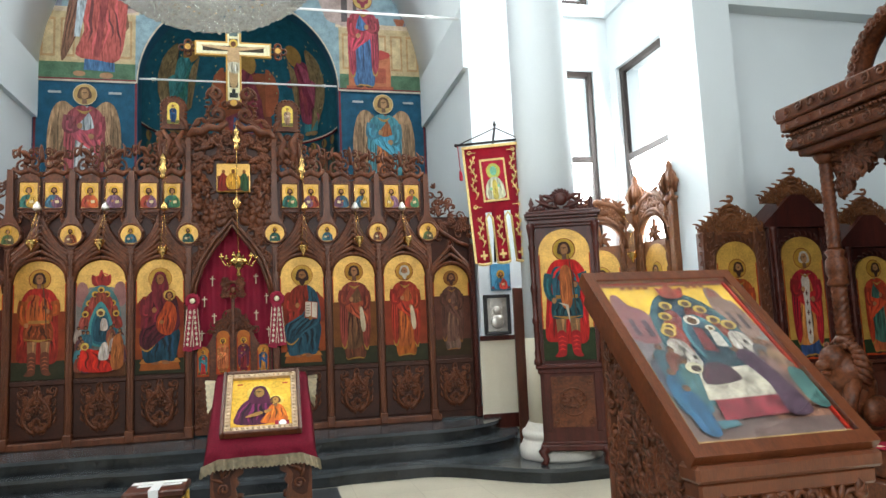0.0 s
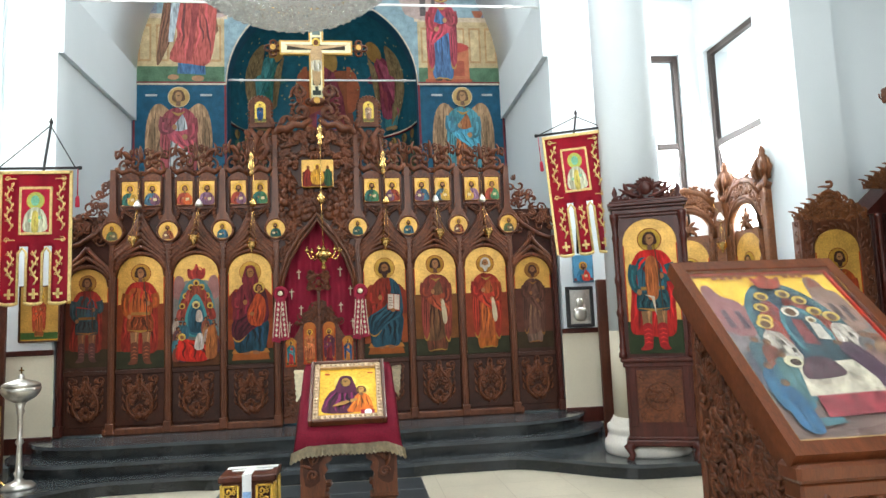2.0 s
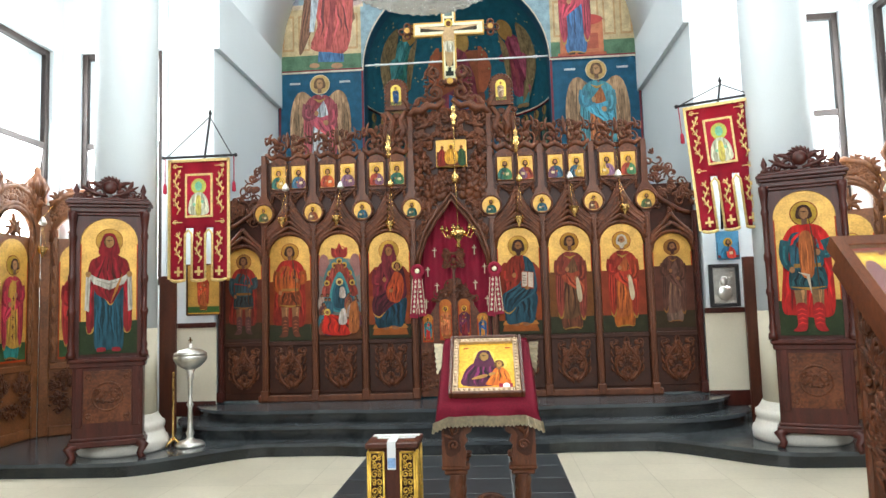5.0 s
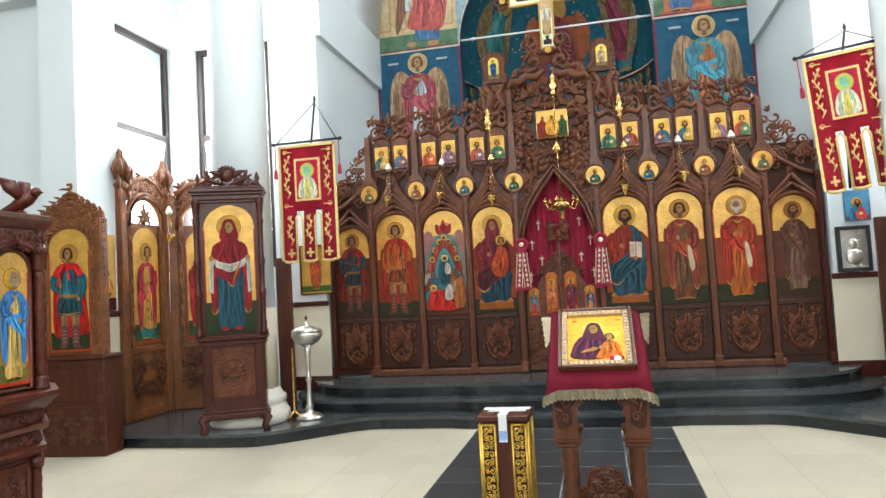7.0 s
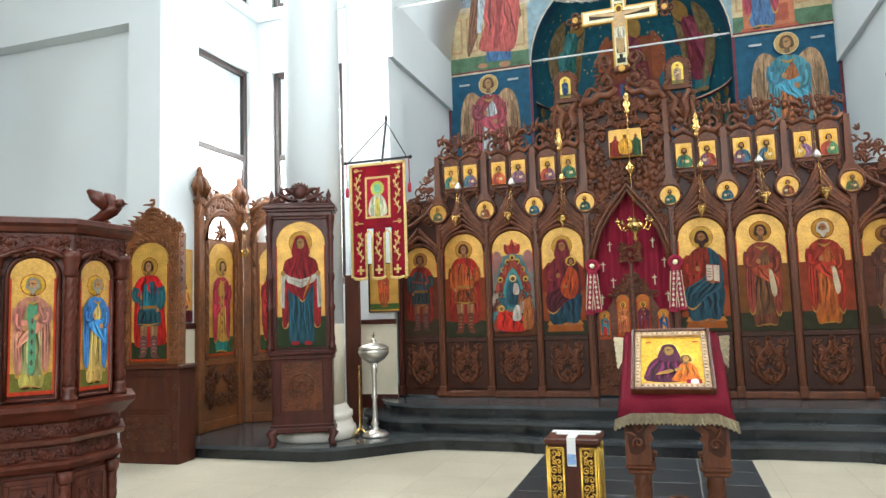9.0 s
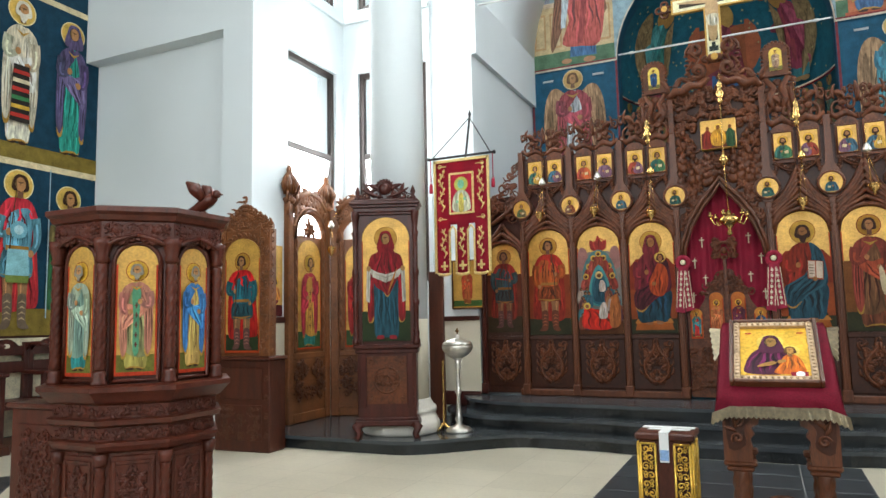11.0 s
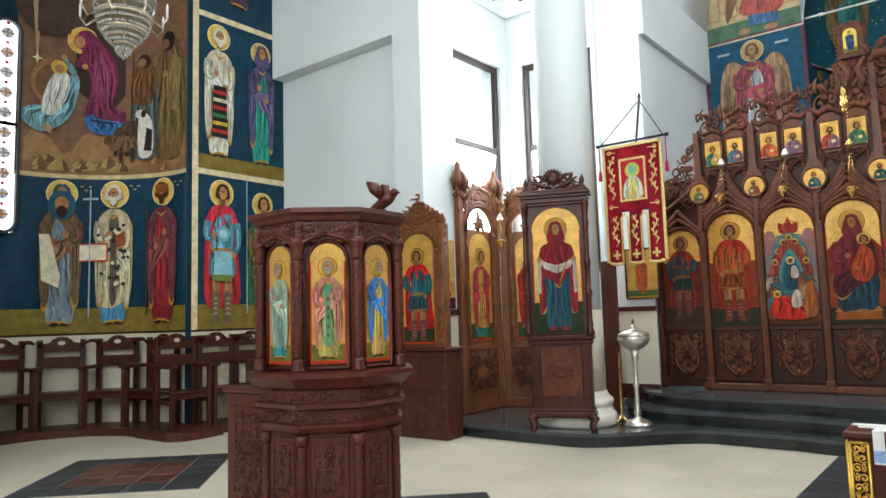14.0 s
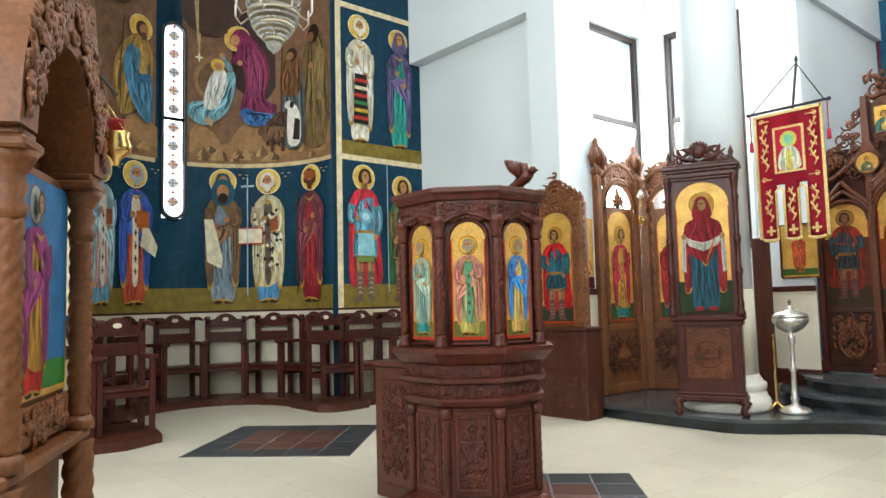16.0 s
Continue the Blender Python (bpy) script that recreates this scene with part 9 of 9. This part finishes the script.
for s in (-1, 1):
    c1, c2, c3 = ("338886", "2f7a70", "a83a48") if s < 0 else ("9a3448", "a83c44", "358a8c")
    ag.append(([([(s * .02, 5.2), (s * .16, 5.15), (s * .40, 5.7), (s * .44, 6.2), (s * .28, 6.5), (s * .16, 6.3), (s * .12, 5.8)], drape("8a6a42")), ([(-s * .30, 5.6), (-s * .2, 5.5), (-s * .12, 6.2), (-s * .22, 6.45)], drape("8a6a42")), (disc(-s * .02, 5.12, .08, 8, .5), "b08458"), (disc(s * .12, 5.10, .08, 8, .5), "b08458"),
                ([(-s * .12, 5.16), (s * .2, 5.14), (s * .22, 5.5), (-s * .1, 5.5)], drape(c3)), ([(-s * .16, 5.36), (s * .24, 5.34), (s * .26, 5.9), (s * .14, 6.32), (-s * .1, 6.36), (-s * .2, 6.0)], drape(c1)), ([(-s * .16, 5.6), (-s * .02, 5.4), (s * .1, 6.2), (-s * .06, 6.34)], drape(c2)), ([(-s * .2, 5.95), (-s * .42, 6.05), (-s * .42, 6.12), (-s * .14, 6.2)], drape(c1)), (disc(-s * .04, 6.46, .16), "c9903f"), (disc(-s * .04, 6.46, .08), "8f6440")], on_apse(s * 47)))
    for k, a in enumerate((28, 38, 50, 62, 74)):
        ag.append((body(0, 4.05, .88, ["a85a34", "a83c40", "a8946a", "8a7454", "9a845c"][k], ["3f749a", "9a8648", "b8a680", "9a5c40", "5c8470"][k], halo="c09a4a", wide=.95), on_apse(s * a)))
rr = random.Random(5)
for k in range(90):
    a, z = rr.uniform(-75, 75), rr.uniform(5.05, 6.6)
    ag.append(([([(-.02, z), (0, z - .02), (.02, z), (0, z + .02)], "d0bc80")], on_apse(a)))
painted("paintings", "wall_apse", [(muted(rich(g_, 5), "4a5a58", .24), w_) for g_, w_ in ag], .0004)
for z, c in ((4.98, "7a1c26"), (5.005, "d8cdb6")):
    bm = bmesh.new()
    tube(bm, [(1.565 * math.cos(radians(a)), 2.75 + 1.565 * math.sin(radians(a)), z) for a in range(0, 181, 9)], .014, 5)
    part("painted_border", bm, paint(c), bpy.data.objects["wall_apse"])
bm = bmesh.new()
tube(bm, [(1.545 * math.cos(radians(a)), 2.592, 5.5 + 1.545 * math.sin(radians(a))) for a in range(0, 181, 6)], .012, 5)
part("painted_border", bm, paint("c9b9a4"), bpy.data.objects["wall_east"])
# tie rods across the sanctuary arches
for y, half, z in ((2.66, 1.53, 5.60), (.02, 2.92, 5.64)):
    tr = thing("tie_rod", "thin white painted iron tie rod across the arch", "tie rod", pose(0, y, z), "tie rods")
    bm = bmesh.new()
    tube(bm, [(-half, 0, 0), (half, 0, 0)], .016, 8)
    for s in (-1, 1):
        lathe(bm, [(.001, 0), (.001, .001)], 4)
        tube(bm, [(s * half * .84, 0, 0), (s * half * .88, 0, 0)], .026, 8)
    part("rod", bm, WHITE, tr)

# ---- chandeliers ----
ch = thing("chandelier", "large crystal chandelier of hanging glass beads", "chandelier", pose(-.07, -2.5, 4.31))
bm = bmesh.new()
rnd = random.Random(2)
for i in range(24):
    r = .03 + .92 * i / 23
    z = .04 * r + .40 * r ** 2.6
    n = max(4, int(2 * math.pi * r / .037))
    for k in range(n):
        a = 2 * math.pi * (k + rnd.random() * .5) / n
        ball(bm, (r * math.cos(a), r * math.sin(a), z + rnd.uniform(-.018, .018)), rnd.uniform(.017, .024), 1, 1, 1.15, u=6, v=4)
for i in range(7):
    for k in range(150):
        a = 2 * math.pi * (k + .5 * (i % 2)) / 150
        ball(bm, (.96 * math.cos(a), .96 * math.sin(a), .47 + .05 * i), .020, 1, 1, 1.2, u=6, v=4)
dr = part("crystal_drop", bm, CRYSTAL, ch, "small clear glass beads")
dr["kind"] = "stuff"
bm = bmesh.new()
for r, z in ((.45, .22), (.75, .40), (.94, .62)):
    tube(bm, [(r * math.cos(a), r * math.sin(a), z) for a in [2 * math.pi * i / 40 for i in range(41)]], .012, 5)
for k in range(8):
    a = 2 * math.pi * k / 8
    tube(bm, [(.02 * math.cos(a), .02 * math.sin(a), .3), (.97 * math.cos(a), .97 * math.sin(a), .55)], .010, 5)
tube(bm, [(0, 0, .3), (0, 0, 4.75)], .02, 6)
part("frame", bm, BRASS, ch)
PALEBRASS = mat("pale_silvered_brass", (0.66, 0.58, 0.42), 0.3, metal=.8, var=.15, scale=12, bump=.05)
c2 = thing("chandelier", "smaller tiered brass and crystal chandelier with candle sleeves", "chandelier", pose(-6.3, -5.18, 4.03))
bm = bmesh.new()
for r, z in ((.0, 0), (.03, .03), (.06, .06), (.07, .09), (.05, .12), (.09, .14), (.13, .17), (.17, .21), (.20, .26), (.23, .31), (.25, .37), (.27, .44), (.28, .52), (.29, .60)):
    n = max(1, int(2 * math.pi * r / .032))
    for k in range(n):
        a = 2 * math.pi * (k + rnd.random() * .3) / n
        ball(bm, (r * math.cos(a), r * math.sin(a), z), .014, 1, 1, 1.2, u=6, v=4)
dr = part("crystal_drop", bm, CRYSTAL, c2, "small clear glass beads")
dr["kind"] = "stuff"
bm = bmesh.new()
for r, z in ((.10, .14), (.215, .28), (.265, .42), (.30, .62)):
    lathe(bm, [(r - .012, z - .012), (r + .006, z - .012), (r + .006, z + .012), (r - .012, z + .012)], 28)
tube(bm, [(0, 0, .1), (0, 0, 4.9)], .014, 6)
part("frame", bm, PALEBRASS, c2)
for k in range(8):
    a = 2 * math.pi * k / 8
    bm = bmesh.new()
    tube(bm, [(.28 * math.cos(a), .28 * math.sin(a), .40), (.36 * math.cos(a), .36 * math.sin(a), .34), (.42 * math.cos(a), .42 * math.sin(a), .42)], .010, 6)
    part("arm", bm, PALEBRASS, c2)
    bm = bmesh.new()
    lathe(bm, [(.012, .43), (.012, .55), (.004, .58)], 8, .42 * math.cos(a), .42 * math.sin(a))
    part("candle_sleeve", bm, WHITE, c2)


# ---- oil lamps on chains before the screen ----
def oil_lamp(x, y, z_top, z_knob, z_bowl, dx):
    lp = thing("oil_lamp", "small brass oil lamp hanging on chains before the screen", "lamp", pose(x, y, z_bowl), "oil lamps")
    k = z_knob - z_bowl
    bm = bmesh.new()
    tube(bm, [(dx * .3, .25, z_top - z_bowl), (dx, 0, k + .05)], .0025, 4)
    for i in range(3):
        a = i * 2.094
        tube(bm, [(dx, 0, k - .03), (.045 * math.cos(a), .045 * math.sin(a), .06)], .0022, 4)
    part("chain", bm, BRASS, lp)
    bm = bmesh.new()
    lathe(bm, [(.008, k + .06), (.02, k + .045), (.038, k + .01), (.046, k - .02), (.03, k - .035), (.008, k - .045)], 12, dx, 0)
    part("knob", bm, SILVER if abs(x) > 1 else BRASS, lp)
    bm = bmesh.new()
    lathe(bm, [(.006, -.06), (.018, -.045), (.012, -.03), (.045, .0), (.055, .03), (.05, .06), (.056, .065)], 14)
    for i in range(3):
        a = i * 2.094 + .5
        ball(bm, (.055 * math.cos(a), .055 * math.sin(a), .05), .014, u=6, v=5)
    part("bowl", bm, BRASS, lp)
    return lp


for x, dx in ((-2.06, .05), (-1.39, .06), (1.47, -.04), (2.06, -.06)):
    oil_lamp(x, -.30, 3.5, 3.03, 2.60, dx)
for x in (-.73, .81):
    oil_lamp(x, -.35, 3.9, 3.02, 2.50, .02)
    bl2 = thing("brass_ornament", "tiered brass ornament on the lamp chain", "ornament", pose(x, -.32, 3.48), "chain ornaments")
    bm = bmesh.new()
    lathe(bm, [(.008, -.14), (.03, -.1), (.02, -.06), (.05, -.03), (.025, .02), (.04, .05), (.02, .08), (.03, .11), (.006, .16)], 12)
    part("turned_body", bm, BRASS, bl2)
pc = thing("hanging_chandelier", "small brass many-armed lamp hung in the doorway of the screen", "lamp", pose(.09, -.45, 2.36))
bm = bmesh.new()
lathe(bm, [(.006, -.16), (.03, -.13), (.015, -.08), (.06, -.03), (.10, .0), (.11, .03), (.07, .06), (.03, .08), (.02, .12)], 18)
part("body", bm, BRASS, pc)
for k in range(6):
    a = k * math.pi / 3 + .3
    bm = bmesh.new()
    tube(bm, [(.08 * math.cos(a), .08 * math.sin(a), .0), (.15 * math.cos(a), .15 * math.sin(a), -.03), (.19 * math.cos(a), .19 * math.sin(a), .05)], .008, 6)
    lathe(bm, [(.008, .05), (.03, .065), (.028, .075), (.012, .08), (.012, .11)], 10, .19 * math.cos(a), .19 * math.sin(a))
    part("arm", bm, BRASS, pc)
bm = bmesh.new()
tube(bm, [(0, 0, .1), (-.02, .1, .72), (-.02, .15, 1.3), (-.02, .25, 1.75)], .005, 5)
lathe(bm, [(.008, .62), (.03, .65), (.055, .69), (.045, .73), (.02, .76), (.008, .80)], 12, -.02, .1)
lathe(bm, [(.008, 1.34), (.03, 1.38), (.02, 1.42), (.05, 1.46), (.02, 1.52), (.035, 1.56), (.01, 1.62)], 12, -.02, .16)
part("chain_with_ornaments", bm, BRASS, pc)

# ---- floor inlays: slate aisle and two tiled diamonds ----
def tile_mesh(w):
    bm = bmesh.new()
    box(bm, -w / 2, w / 2, -w / 2, w / 2, .0, .005, .002)
    me = bpy.data.meshes.new("tile")
    bm.to_mesh(me)
    bm.free()
    return me


def lay(parent, w, spots, m, turn=0.0):
    me = tile_mesh(w)
    me.materials.append(m)
    for x, y in spots:
        t = new("tile", me)
        t.parent = parent
        t.matrix_basis = pose(x, y, .001, 0, 0, turn)


bm = bmesh.new()
box(bm, -.89, 1.06, -9.0, -1.30, .0, .003)
ai = structure("floor_aisle", bm, GROUT, "slate tiled aisle with pale joints", "floor")
lay(ai, .477, [(-.89 + .4875 * (i + .5), -1.32 - .4875 * (j + .5)) for i in range(4) for j in range(15)], SLATE)
for k, (cx, cy) in enumerate(((-6.05, -5.16), (-2.86, -5.10))):
    bm = bmesh.new()
    h = 1.10
    slab(bm, [(cx, cy - h), (cx + h, cy), (cx, cy + h), (cx - h, cy)], 0, .003)
    dm = structure("floor_diamond_%d" % (k + 1), bm, GROUT, "diamond of slate and red granite tiles in the floor", "floor")
    n, side = 5, h * math.sqrt(2)
    p = side / n
    c45 = math.cos(math.pi / 4)
    ring_, mid = [], []
    for i in range(n):
        for j in range(n):
            u, v = (i - (n - 1) / 2) * p, (j - (n - 1) / 2) * p
            (ring_ if i in (0, n - 1) or j in (0, n - 1) else mid).append((cx + (u - v) * c45, cy + (u + v) * c45))
    lay(dm, p - .010, ring_, SLATE, 45)
    lay(dm, p - .010, mid, REDTILE, 45)

for x, y in ((-4.78, -.78), (4.78, -.78)):
    oil_lamp(x, y, 2.95, 2.66, 2.30, .0)
